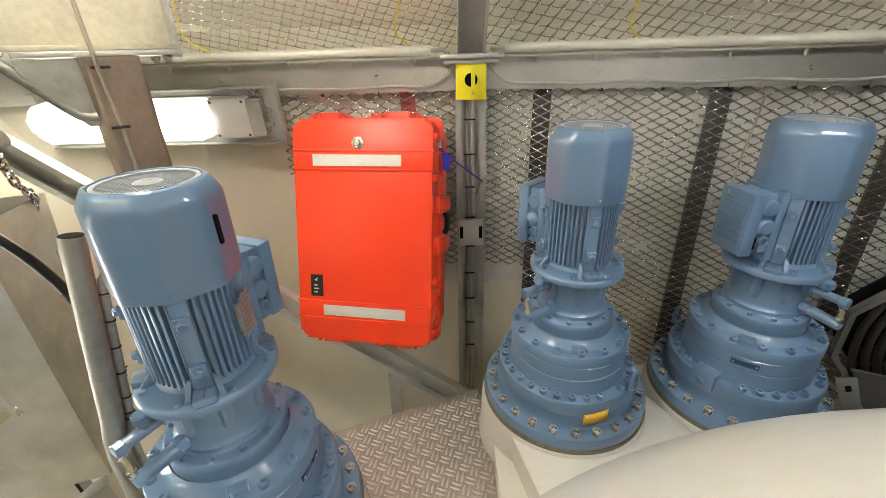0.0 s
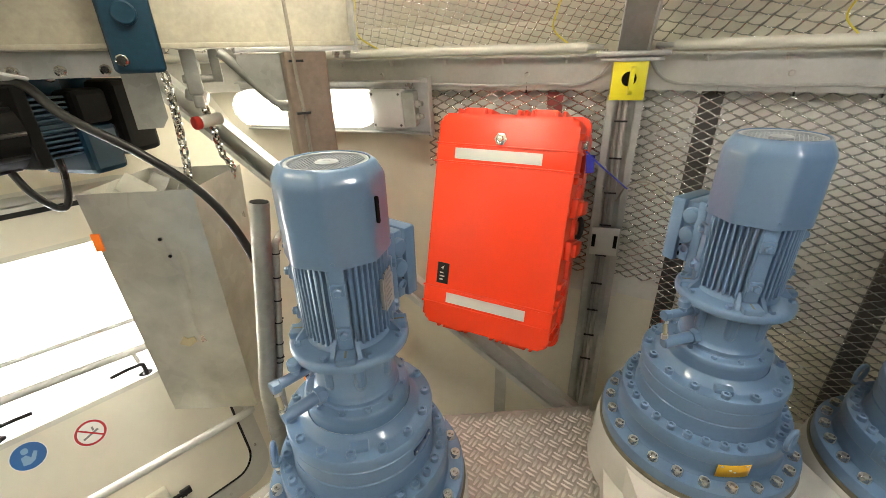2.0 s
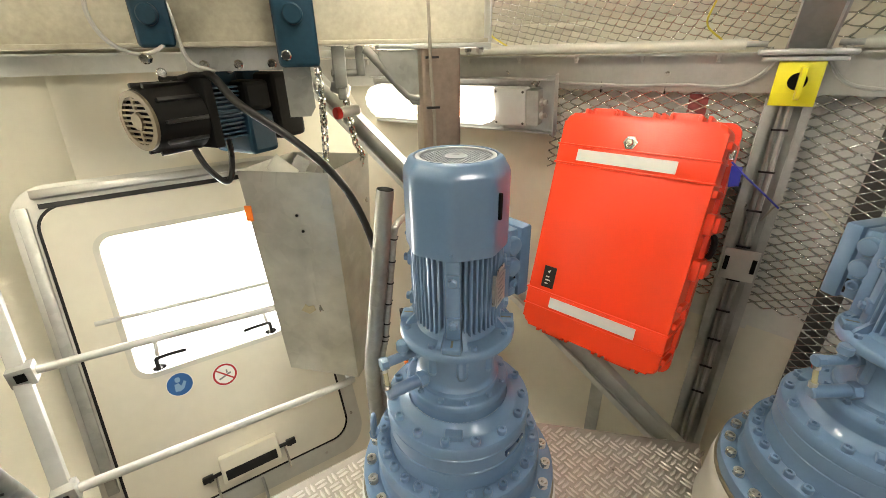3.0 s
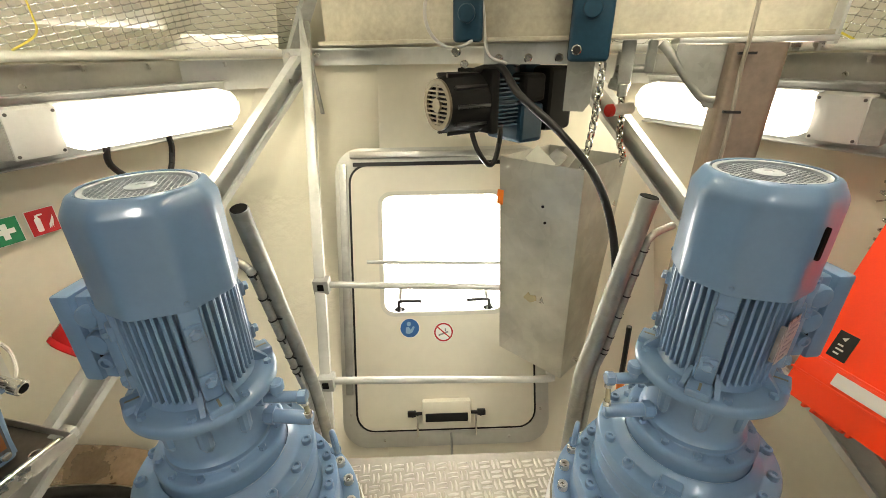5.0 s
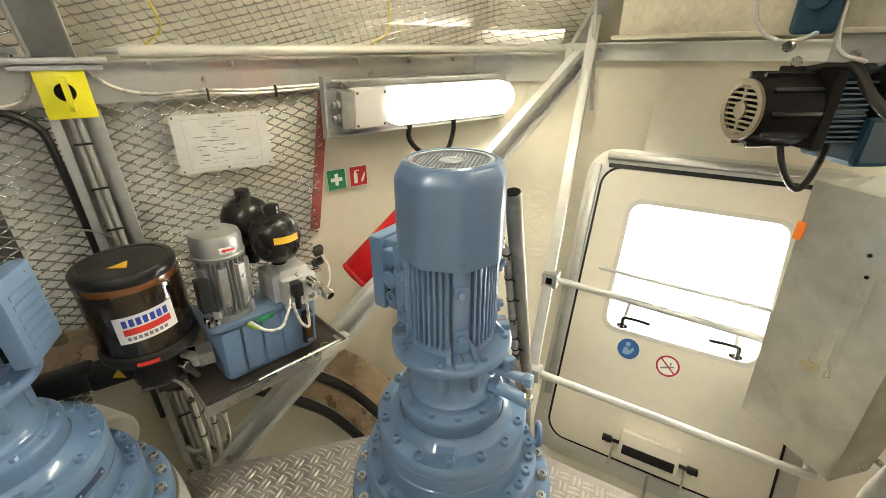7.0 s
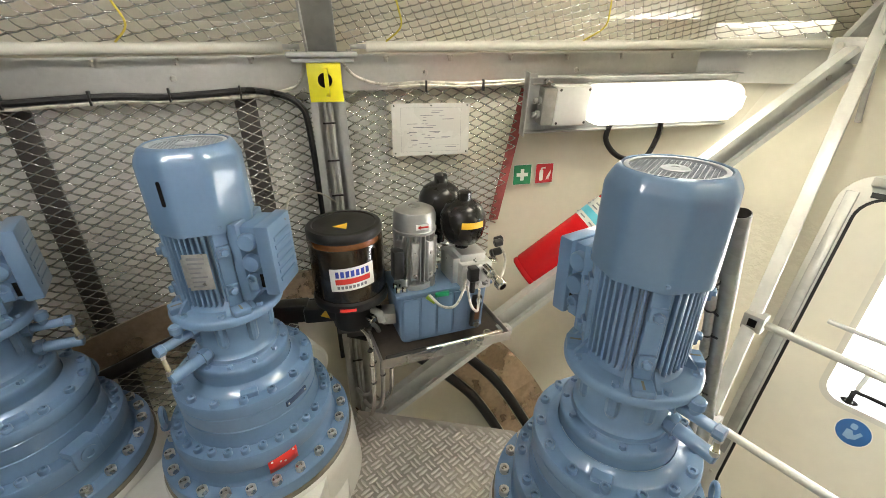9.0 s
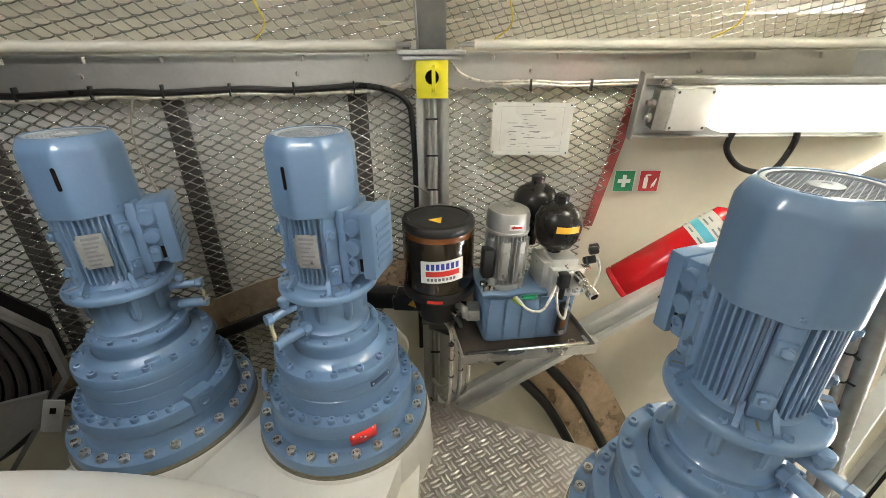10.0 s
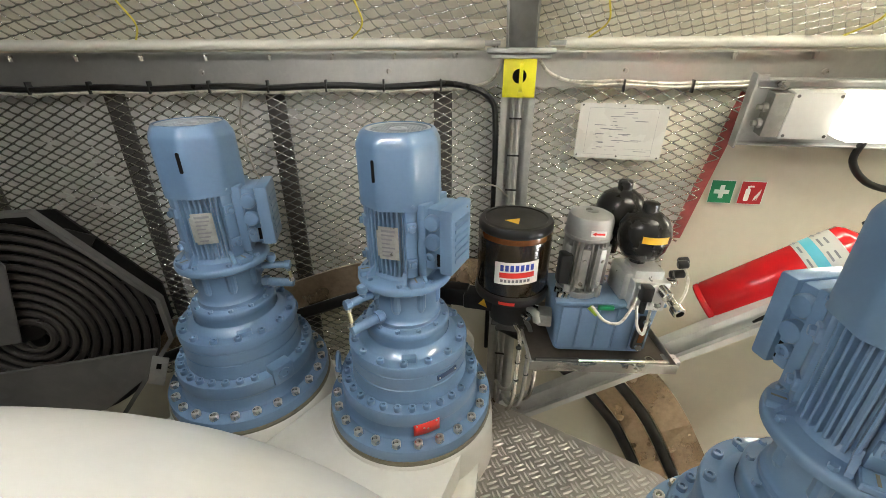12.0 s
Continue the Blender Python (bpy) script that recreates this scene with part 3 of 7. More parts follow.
# ---- expanded metal screens ----
def screen(name, to_world, s0, s1, z0, z1, keep, label, lwd=0.062, swd=0.034, width=0.0058, thick=0.0030, lean=None):
    """Expanded metal between s0 and s1 along the wall and z0 and z1 up it; lean: half diagonals of a sheet laid on aslant."""
    verts, faces = [], []
    e1, e2 = lean or ((lwd / 2, 0.0), (0.0, swd / 2))
    ni, nj = int((s1 - s0) / (lwd / 2)), int((z1 - z0) / (swd / 2))
    extra = 60 if lean else 0
    for i in range(-extra, ni + extra):
        for j in range(-extra, nj + 1 + extra):
            if (i + j) % 2:
                continue
            for dj in (1, -1):
                if not lean and not 0 <= j + dj <= nj:
                    continue
                a = (s0 + i * e1[0] + j * e2[0], z0 + i * e1[1] + j * e2[1])
                b = (a[0] + e1[0] + dj * e2[0], a[1] + e1[1] + dj * e2[1])
                if min(a[0], b[0]) < s0 or max(a[0], b[0]) > s1 or min(a[1], b[1]) < z0 - 1e-6 or max(a[1], b[1]) > z1 + swd:
                    continue
                if not keep((a[0] + b[0]) / 2, (a[1] + b[1]) / 2):
                    continue
                pa, na = to_world(*a)
                pb, nb = to_world(*b)
                d = (pb - pa).normalized()
                w = na.cross(d).normalized()
                # strands lie aslant, as cut and pulled sheet does
                w2 = (w * 0.95 + na * 0.3 * dj).normalized() * width * 0.5
                t2 = (na * 0.95 - w * 0.3 * dj).normalized() * thick * 0.5
                bow = na * 0.0022
                k = len(verts)
                for q, off, wide in ((pa, -bow, 1.35), ((pa + pb) / 2, bow, 0.9), (pb, -bow, 1.35)):
                    for sg, tg in ((1, 0.15), (0, 1.2), (-1, 0.15), (0, -1.0)):
                        verts.append(q + off + w2 * sg * wide + t2 * tg)
                for h in (0, 4):
                    for e in range(4):
                        faces.append((k + h + e, k + h + (e + 1) % 4, k + h + 4 + (e + 1) % 4, k + h + 4 + e))
    me = bpy.data.meshes.new(name)
    me.from_pydata([tuple(v) for v in verts], [], faces)
    me.materials.append(ZINC_WIRE)
    me.shade_smooth()
    o = new(name, me)
    return tagged(o, label, "wire mesh", "mesh screens", "stuff")


def side_map(s, off):
    def f(y, z):
        p, tg, n = wall_at(y, s, off)
        return p + Vector((0, 0, z)), n
    return f


def roof_map(s):
    def f(y, u):
        p, tg, n = wall_at(y, s, 0.0)
        q = p + Vector((-s * u * SLOPE[0], 0, 1.10 + u * SLOPE[1]))
        return q, Vector((-s * SLOPE[1], 0, SLOPE[0])) * -1
    return f


for s in (1, -1):
    def keep(y, z):
        if y < 1.20:
            return z > -0.34
        if y < 1.48:
            return z > 0.20
        return z > 0.20 and y < 2.125 + (z - 0.96) * (0.19 if s < 0 else 0.05)
    screen("mesh_screen", side_map(s, 0.018), -1.44, 2.42, -0.36, 0.972, keep, "bright expanded metal screen on the side wall")
    screen("roof_screen", roof_map(s), -0.9, 1.40, 0.012, 0.62, lambda y, u: True, "bright expanded metal screen below the sloping roof", 0.077, 0.048, 0.0058, lean=((0.0315, -0.0107), (0.0057, 0.0215)))
    # a finer sheet towards the end wall
    screen("roof_screen", roof_map(s), 1.41, 3.0, 0.012, 0.62, lambda y, u: y < 2.985 + u * 0.1, "finer bright expanded metal screen below the sloping roof", 0.077, 0.048, 0.0046, lean=((0.0215, -0.0073), (0.0042, 0.0165)))
    # loose yellow wires behind the roof screen
    for y in (0.15, 0.85, 1.62, 2.3):
        p, tg, n = wall_at(y, s)
        o = p + n * 0.02
        bm = bmesh.new()
        tube(bm, [o + Vector((0, 0, 1.12)), o + n * 0.06 + tg * 0.05 + Vector((0, 0, 1.165)), o + n * 0.10 + tg * 0.04 + Vector((0, 0, 1.22)), o + n * 0.16 + Vector((0, 0, 1.33))], 0.003, 6)
        tagged(part("yellow_wire", bm, YELLOW_WIRE), "thin yellow earth wire looped at the roof screen", "wire", "yellow wires")
    # red turned edge of the panel behind the mesh
    p, tg, n = wall_at(2.085 if s < 0 else 1.65, s, 0.034)
    bm = bmesh.new()
    prism(bm, [(-0.088, 0.40), (-0.046, 0.40), (0.066, 0.955), (0.026, 0.955)] if s < 0 else [(-0.03, 0.40), (0.03, 0.40), (0.03, 0.955), (-0.03, 0.955)], 0.0, 0.006,
          frame_of(p, tg if s < 0 else -tg, (0, 0, 1)) @ Matrix.Diagonal((1 if s < 0 else -1, 1, 1, 1)))
    tagged(part("panel_edge", bm, EDGE_RED), "red painted turned edge of the wall panel", "trim", "panel edges")
    # hip rail of the roof beside the end wall
    a, b = Vector((s * 0.66, 2.98, 1.10)), Vector((s * 0.30, 2.62, 1.62))
    bm = bmesh.new()
    box(bm, (-0.03, -0.012, 0), (0.03, 0.012, (b - a).length), axis(a, b))
    tagged(part("hip_rail", bm, GALV), "galvanised flat hip rail of the roof", "rail", "hip rails")

# ---- floor plate and castings ----
tf = thing("tread_floor", "scuffed aluminium tread plate floor", "floor plate", kind="structure")
OUT = [(0.80, 0.86), (1.12, 1.13), (1.275, 1.225), (0.87, 1.615), (0.38, 1.835), (-0.38, 1.835), (-0.87, 1.615), (-1.275, 1.225), (-1.12, 1.13), (-0.80, 0.86)]
bm = bmesh.new()
prism(bm, OUT, PLATE_Z - 0.005, PLATE_Z)
part("sheet", bm, TREAD, tf)
bm = bmesh.new()
for (x0, y0), (x1, y1) in zip(OUT[2:8], OUT[3:8]):
    d = Vector((x1 - x0, y1 - y0, 0))
    q = axis((x0, y0, PLATE_Z), (x1, y1, PLATE_Z))
    a, b = Vector((x0, y0, PLATE_Z - 0.005)), Vector((x1, y1, PLATE_Z - 0.005))
    n = Vector((d.y, -d.x, 0)).normalized()
    vs = [bm.verts.new(v) for v in (a, b, b - Vector((0, 0, 0.05)), a - Vector((0, 0, 0.05)))]
    bm.faces.new(vs)
    vs = [bm.verts.new(v) for v in (a + n * 0.004, b + n * 0.004, b + n * 0.004 - Vector((0, 0, 0.05)), a + n * 0.004 - Vector((0, 0, 0.05)))]
    bm.faces.new(vs)
part("skirt", bm, TREAD, tf)


def inside(x, y, poly):
    c = False
    for (x0, y0), (x1, y1) in zip(poly, poly[1:] + poly[:1]):
        if (y0 > y) != (y1 > y) and x < (x1 - x0) * (y - y0) / (y1 - y0) + x0:
            c = not c
    return c


# raised bars of the tread in pairs, turned alternately
verts, faces = [], []
cell = 0.0345
SHR = [(x * 0.99, 0.01 + y * 0.985) for x, y in OUT]
for i in range(-40, 41):
    for j in range(24, 56):
        cx, cy = i * cell, j * cell
        if not inside(cx, cy, SHR):
            continue
        along = (i + j) % 2
        for o in (-0.0076, 0.0076):
            L, W, H = 0.0168, 0.0056, 0.0030
            k = len(verts)
            for x, y, z in ((-L, -0.0030, 0), (0, -W, 0), (L, -0.0030, 0), (L, 0.0030, 0), (0, W, 0), (-L, 0.0030, 0), (-L * 0.80, 0, H), (L * 0.80, 0, H)):
                u, v = (x, y + o) if along else (y + o, x)
                a = radians(6)
                verts.append((cx + u * math.cos(a) - v * math.sin(a), cy + u * math.sin(a) + v * math.cos(a), PLATE_Z + z - 0.0001))
            faces += [(k, k + 1, k + 7, k + 6), (k + 1, k + 2, k + 7), (k + 2, k + 3, k + 7), (k + 3, k + 4, k + 7), (k + 4, k + 5, k + 6, k + 7), (k + 5, k, k + 6)]
me = bpy.data.meshes.new("tread_bars")
me.from_pydata(verts, [], faces)
me.materials.append(TREAD_BAR)
me.shade_smooth()
me.set_sharp_from_angle(angle=radians(50))
o = new("tread_bars", me)
o.parent = tf
tagged(o, kind="stuff")

MOTORS = {1: (0.483, 1.5), 2: (1.208, 0.904), 3: (1.436, 0.396), 4: (-0.483, 1.5), 5: (-1.208, 0.904), 6: (-1.436, 0.396)}
BASE = 0.085


def hull(points):
    pts = sorted(set(points))
    def half(seq):
        h = []
        for p in seq:
            while len(h) > 1 and (h[-1][0] - h[-2][0]) * (p[1] - h[-2][1]) - (h[-1][1] - h[-2][1]) * (p[0] - h[-2][0]) <= 0:
                h.pop()
            h.append(p)
        return h
    return half(pts)[:-1] + half(pts[::-1])[:-1]


tc = thing("main_casting", "white painted main frame casting with motor seats and a dome", "casting")
bm = bmesh.new()
prof = [(0.972 * math.cos(radians(a)), 0.05 + 0.972 * math.sin(radians(a))) for a in range(-40, 90, 2)] + [(0, 1.022)]
lathe(bm, prof, 160, Matrix.Translation((0, 0.15, 0)))
part("dome", bm, CAST_WHITE, tc, "smooth white dome")
for k, (x, y) in MOTORS.items():
    bm = bmesh.new()
    lathe(bm, [(0.30, -0.55), (0.275, -0.13), (0.266, -0.06), (0.262, BASE - 0.045), (0.258, BASE - 0.016), (0.250, BASE - 0.004), (0.240, BASE - 0.001), (0.0, BASE - 0.001)], 64, Matrix.Translation((x, y, 0)), close=False)
    part("motor_seat", bm, CAST_WHITE, tc, angle=60)


def blob(circles):
    """The outline round a few circles."""
    pts = []
    for x, y, r in circles:
        pts += [(round(x + r * math.cos(a * 0.1745), 4), round(y + r * math.sin(a * 0.1745), 4)) for a in range(36)]
    return hull(pts)


for s in (1, -1):
    # low web from the seats to the dome
    bm = bmesh.new()
    prism(bm, blob([(s * 1.208, 0.904, 0.235), (s * 1.436, 0.396, 0.235), (s * 0.62, 0.50, 0.36), (s * 0.75, 0.15, 0.42)]), -0.5, -0.03, bevel=0.03)
    part("web", bm, CAST_WHITE, tc, angle=60)
    # raised tongue between the seats, running into the dome
    bm = bmesh.new()
    prism(bm, blob([(s * 1.155, 0.615, 0.062), (s * 1.17, 0.86, 0.235), (s * 0.95, 0.60, 0.17), (s * 0.75, 0.45, 0.30)]), -0.2, BASE - 0.022, bevel=0.022)
    part("rib", bm, CAST_WHITE, tc, angle=60)


# ---- yaw drives ----
SEAM_GREASE = surface("olive_grease_line", (0.13, 0.115, 0.078), 0.4, 0, 0.3, 12, 60, 0.01)
FAN_BLUE = surface("fan_disc_blue", (0.15, 0.20, 0.26), 0.6, 0, 0.2)


def rounded_octagon(r, n=64):
    """Eight flat sides with rounded corners."""
    out = []
    for i in range(n):
        a = 2 * math.pi * i / n
        k = math.cos(math.pi / 8) / math.cos(((a + math.pi / 8) % (math.pi / 4)) - math.pi / 8)
        out.append(min(k * 1.052, 1.031))
    return [r * k for k in out]


def ring_stack(bm, prof, shape, m=I4):
    n = len(shape)
    rings = [[bm.verts.new(m @ Vector((r * shape[i] * math.cos(2 * math.pi * i / n), r * shape[i] * math.sin(2 * math.pi * i / n), z))) for i in range(n)] for r, z in prof]
    for a, b in zip(rings, rings[1:]):
        for i in range(n):
            bm.faces.new((a[i], a[(i + 1) % n], b[(i + 1) % n], b[i]))
    return rings


def bolt_mesh(name, r, h, mat, sock=True):
    bm = bmesh.new()
    if sock:
        lathe(bm, [(r, 0), (r, h * 0.9), (r * 0.88, h), (r * 0.52, h), (r * 0.46, h * 0.55), (0, h * 0.5)], 10)
    else:
        lathe(bm, [(r, 0), (r, h * 0.8), (r * 0.8, h), (0, h)], 6)
    me = bpy.data.meshes.new(name)
    bm.to_mesh(me)
    bm.free()
    me.materials.append(mat)
    me.shade_smooth()
    me.set_sharp_from_angle(angle=radians(40))
    return me


BOLT_BASE = bolt_mesh("base_bolt", 0.0125, 0.016, BOLT_STEEL)
BOLT_BLUE = bolt_mesh("housing_bolt", 0.0108, 0.013, BLUE)
BOLT_SMALL = bolt_mesh("small_bolt", 0.0075, 0.008, BLUE, False)


def shared(name, bm, mat):
    me = bpy.data.meshes.new(name)
    bmesh.ops.recalc_face_normals(bm, faces=bm.faces[:])
    bm.to_mesh(me)
    bm.free()
    me.materials.append(mat)
    return me


FIN_MESH = shared("cooling_fin", prism(bmesh.new(), [(0.074, -0.0042), (0.0915, -0.0025), (0.0925, 0.0), (0.0915, 0.0025), (0.074, 0.0042)], 0.572, 0.775), BLUE)
GUSSET_MESH = shared("gusset", prism(bmesh.new(), [(0.076, 0.553), (0.116, 0.553), (0.112, 0.562), (0.088, 0.590), (0.076, 0.590)], -0.0045, 0.0045, Matrix(((1, 0, 0, 0), (0, 0, 1, 0), (0, 1, 0, 0), (0, 0, 0, 1)))), BLUE)
LUG_MESH = shared("flange_lug", box(bmesh.new(), (0.088, -0.020, 0.553), (0.126, 0.020, 0.569), I4, 0.004), BLUE)
SLOT_MESH = shared("lug_slot", box(bmesh.new(), (0.098, -0.0022, 0.5685), (0.120, 0.0022, 0.5695)), SEAM_GREASE)
RIB_MESH = shared("adapter_rib", lathe(bmesh.new(), [(0.0, 0.452), (0.009, 0.456), (0.014, 0.468), (0.016, 0.535)], 12, Matrix.Translation((0.084, 0, 0))), BLUE)
PAD_MESH = shared("cast_pad", box(bmesh.new(), (0.118, -0.020, 0.340), (0.150, 0.020, 0.356), I4, 0.003), BLUE)
LID_RIB = shared("lid_rib", box(bmesh.new(), (0.167, -0.040, 0.618), (0.1700, 0.040, 0.628), I4, 0.001), BLUE)
COWL_SCREW = bolt_mesh("cowl_screw", 0.0042, 0.003, BLUE, False)


def repeat(parent, name, mesh, a):
    o = new(name, mesh)
    o.parent = parent
    o.rotation_euler.z = a
    return o


def bolts(parent, mesh, name, r, z, n, phase=0.0, skip=()):
    for i in range(n):
        if i in skip:
            continue
        a = 2 * math.pi * (i + phase) / n
        o = new(name, mesh)
        o.parent = parent
        o.location = (r * math.cos(a), r * math.sin(a), z)


def gear_motor(x, y, box_a, valve_a, slot_a=None, plate_a=None, tag=None, eye_a=None, boss_a=None, name_a=None, number=0):
    t = thing("yaw_drive", "blue painted upright yaw gear motor on its bolted flange", "gear motor", "yaw drives", m=pose(x, y, 0))
    bm = bmesh.new()
    lathe(bm, [(0.244, BASE), (0.250, BASE + 0.003), (0.250, BASE + 0.033), (0.2485, BASE + 0.0365), (0.245, BASE + 0.038), (0.204, BASE + 0.038)], 72, close=False)
    part("base_flange", bm, BLUE, t)
    bm = bmesh.new()
    lathe(bm, [(0.244, BASE + 0.002), (0.2515, BASE + 0.002), (0.2550, BASE - 0.003), (0.2545, BASE - 0.010), (0.246, BASE - 0.012)], 72, close=False)
    part("grease_seam", bm, SEAM_GREASE, t, "olive greasy sealing line")
    bm = bmesh.new()
    lathe(bm, [(0.212, BASE + 0.036), (0.206, BASE + 0.043), (0.2035, 0.135), (0.2035, 0.168), (0.2075, 0.172), (0.2085, 0.175), (0.2085, 0.211), (0.2065, 0.215), (0.203, 0.216), (0.168, 0.216)], 72, close=False)
    part("lower_housing", bm, BLUE, t)
    bm = bmesh.new()
    lathe(bm, [(0.173, 0.215), (0.1735, 0.220), (0.171, 0.224), (0.1705, 0.262), (0.1675, 0.264), (0.1675, 0.268), (0.1712, 0.270), (0.1712, 0.305), (0.1690, 0.307), (0.1690, 0.310), (0.1735, 0.313), (0.1740, 0.338), (0.1715, 0.3415), (0.168, 0.342), (0.145, 0.342), (0.139, 0.3445), (0.128, 0.358), (0.1225, 0.362), (0.121, 0.366)], 72, close=False)
    middle = part("middle_housing", bm, BLUE, t)
    bm = bmesh.new()
    lathe(bm, [(0.119, 0.364), (0.1185, 0.385), (0.1205, 0.388), (0.1205, 0.404), (0.1185, 0.4075), (0.115, 0.409), (0.099, 0.411), (0.0965, 0.414), (0.0965, 0.424), (0.092, 0.428), (0.0885, 0.436), (0.0915, 0.515), (0.10, 0.533)], 60, close=False)
    part("adapter", bm, BLUE, t)
    for k in range(8):
        repeat(t, "adapter_rib", RIB_MESH, 0.3 + math.pi * k / 4)
    for k in range(3):
        repeat(t, "cast_pad", PAD_MESH, radians(valve_a + 52 + 120 * k))
    bm = bmesh.new()
    lathe(bm, [(0.098, 0.530), (0.123, 0.531), (0.128, 0.535), (0.1290, 0.541), (0.1285, 0.549), (0.125, 0.5535), (0.120, 0.555), (0.084, 0.560)], 60, close=False)
    part("motor_flange", bm, BLUE, t)
    for k in range(4):
        repeat(t, "flange_lug", LUG_MESH, radians(box_a + 45 + 90 * k))
        repeat(t, "lug_slot", SLOT_MESH, radians(box_a + 45 + 90 * k))
        for d in (-14, 14):
            repeat(t, "gusset", GUSSET_MESH, radians(box_a + 45 + 90 * k + d))
    bolts(t, BOLT_SMALL, "flange_bolt", 0.113, 0.555, 8, (box_a + 22.5) / 45)
    # finned stator
    bm = bmesh.new()
    lathe(bm, [(0.092, 0.556), (0.088, 0.566), (0.080, 0.575), (0.080, 0.77)], 48)
    for k in range(44):
        a = 2 * math.pi * k / 44
        d = abs(((math.degrees(a) - box_a + 180) % 360) - 180)
        if d < 34:
            continue
        fin = repeat(t, "cooling_fin", FIN_MESH, a)
        fin.location = Vector((math.cos(a), math.sin(a), 0)) * 0.003 * math.cos(4 * (a - radians(box_a)) + math.pi)
    part("stator", bm, BLUE, t)
    for off in (-134, -47, 47, 134):
        mm = Matrix.Rotation(radians(box_a + off), 4, "Z")
        bm = bmesh.new()
        box(bm, (0.078, -0.015, 0.570), (0.0975, 0.015, 0.762), mm, 0.004)
        for z in (0.612, 0.708):
            box(bm, (0.092, -0.014, z - 0.014), (0.104, 0.014, z + 0.014), mm, 0.004)
        pad = part("foot_pad", bm, BLUE, t)
        for z in (0.612, 0.708):
            bm = bmesh.new()
            lathe(bm, [(0.0095, 0), (0.0095, 0.007), (0.007, 0.009), (0, 0.009)], 6, mm @ Matrix.Translation((0.1035, 0, z)) @ Matrix.Rotation(radians(90), 4, "Y"))
            part("pad_bolt", bm, BLUE, pad)
    # fan cowl with its grille
    bm = bmesh.new()
    shape = rounded_octagon(1.0)
    rings = ring_stack(bm, [(0.0985, 0.752), (0.1010, 0.750), (0.1020, 0.753), (0.1012, 0.893), (0.1005, 0.900), (0.0980, 0.907), (0.0890, 0.9235), (0.0855, 0.9275), (0.0830, 0.9285)], shape)
    n = len(rings[-1])
    ends = [[bm.verts.new((r * math.cos(2 * math.pi * i / n), r * math.sin(2 * math.pi * i / n), z)) for i in range(n)] for r, z in ((0.0815, 0.9295), (0.0795, 0.9285), (0.0785, 0.9150))]
    for p0, p1 in zip([rings[-1]] + ends, ends):
        for i in range(n):
            bm.faces.new((p0[i], p0[(i + 1) % n], p1[(i + 1) % n], p1[i]))
    bm.faces.new(ends[-1])
    bm.faces.new(rings[0])
    cowl = part("fan_cowl", bm, BLUE, t, angle=28)
    cowl.rotation_euler.z = radians(box_a + 22.5)
    for k in range(4):
        a = radians(22.5 + 90 * k)
        o = new("cowl_screw", COWL_SCREW)
        o.parent = cowl
        o.matrix_local = Matrix.Rotation(a, 4, "Z") @ Matrix.Translation((0.1042, 0, 0.764)) @ Matrix.Rotation(radians(90), 4, "Y")
    bm = bmesh.new()
    lathe(bm, [(0.070, 0.9200), (0.070, 0.9268), (0.0735, 0.9282), (0.0775, 0.9272), (0.0775, 0.9200)], 56, close=False)
    for k in range(-9, 10):
        c = k * 0.0075
        h = math.sqrt(max(0, 0.0725 ** 2 - c * c))
        box(bm, (c - 0.0006, -h, 0.9212), (c + 0.0006, h, 0.9228))
        box(bm, (-h, c - 0.0006, 0.9214), (h, c + 0.0006, 0.9230))
    lathe(bm, [(0.022, 0.9210), (0.022, 0.9250), (0.018, 0.9268), (0.007, 0.9270), (0.006, 0.9258), (0, 0.9258)], 24)
    part("grille", bm, GRILLE_GREY, cowl, "pale wire fan grille")
    bm = bmesh.new()
    lathe(bm, [(0.0775, 0.9155), (0, 0.9155)], 40, close=False)
    part("fan_hollow", bm, FAN_BLUE, cowl, "flat blue-grey disc under the grille")
    if slot_a is not None:
        bm = bmesh.new()
        mm = Matrix.Rotation(radians(slot_a - box_a - 22.5), 4, "Z")
        prism(bm, round_rect(0.0085, 0.052, 0.004, 4), 0.0, 0.0095, mm @ Matrix.Translation((0.0955, 0, 0.845)) @ Matrix(((0, 0, 1, 0), (1, 0, 0, 0), (0, 1, 0, 0), (0, 0, 0, 1))))
        part("slot", bm, DARK, cowl, "dark narrow slot")
    # terminal box
    mm = Matrix.Rotation(radians(box_a), 4, "Z")
    bm = bmesh.new()
    box(bm, (0.076, -0.062, 0.576), (0.100, 0.062, 0.766), mm, 0.005)
    box(bm, (0.094, -0.048, 0.596), (0.136, 0.048, 0.756), mm, 0.006)
    tb = part("terminal_box", bm, BLUE, t)
    bm = bmesh.new()
    box(bm, (0.134, -0.058, 0.590), (0.168, 0.058, 0.760), mm, 0.006)
    lid = part("lid", bm, BLUE, t)
    for i in range(6):
        o = repeat(lid, "lid_rib", LID_RIB, radians(box_a))
        o.location.z = i * 0.020
    for sy in (-1, 1):
        for z in (0.672, 0.722):
            bm = bmesh.new()
            lathe(bm, [(0.021, -0.006), (0.021, 0.006), (0.018, 0.011), (0.010, 0.013), (0, 0.013)], 18, mm @ Matrix.Translation((0.114, sy * 0.051, z)) @ Matrix.Rotation(radians(-90 * sy), 4, "X"))
            part("cable_plug", bm, BLUE, tb)
        bm = bmesh.new()
        ya, yb = sorted((sy * 0.046, sy * 0.060))
        box(bm, (0.100, ya, 0.602), (0.122, yb, 0.640), mm, 0.003)
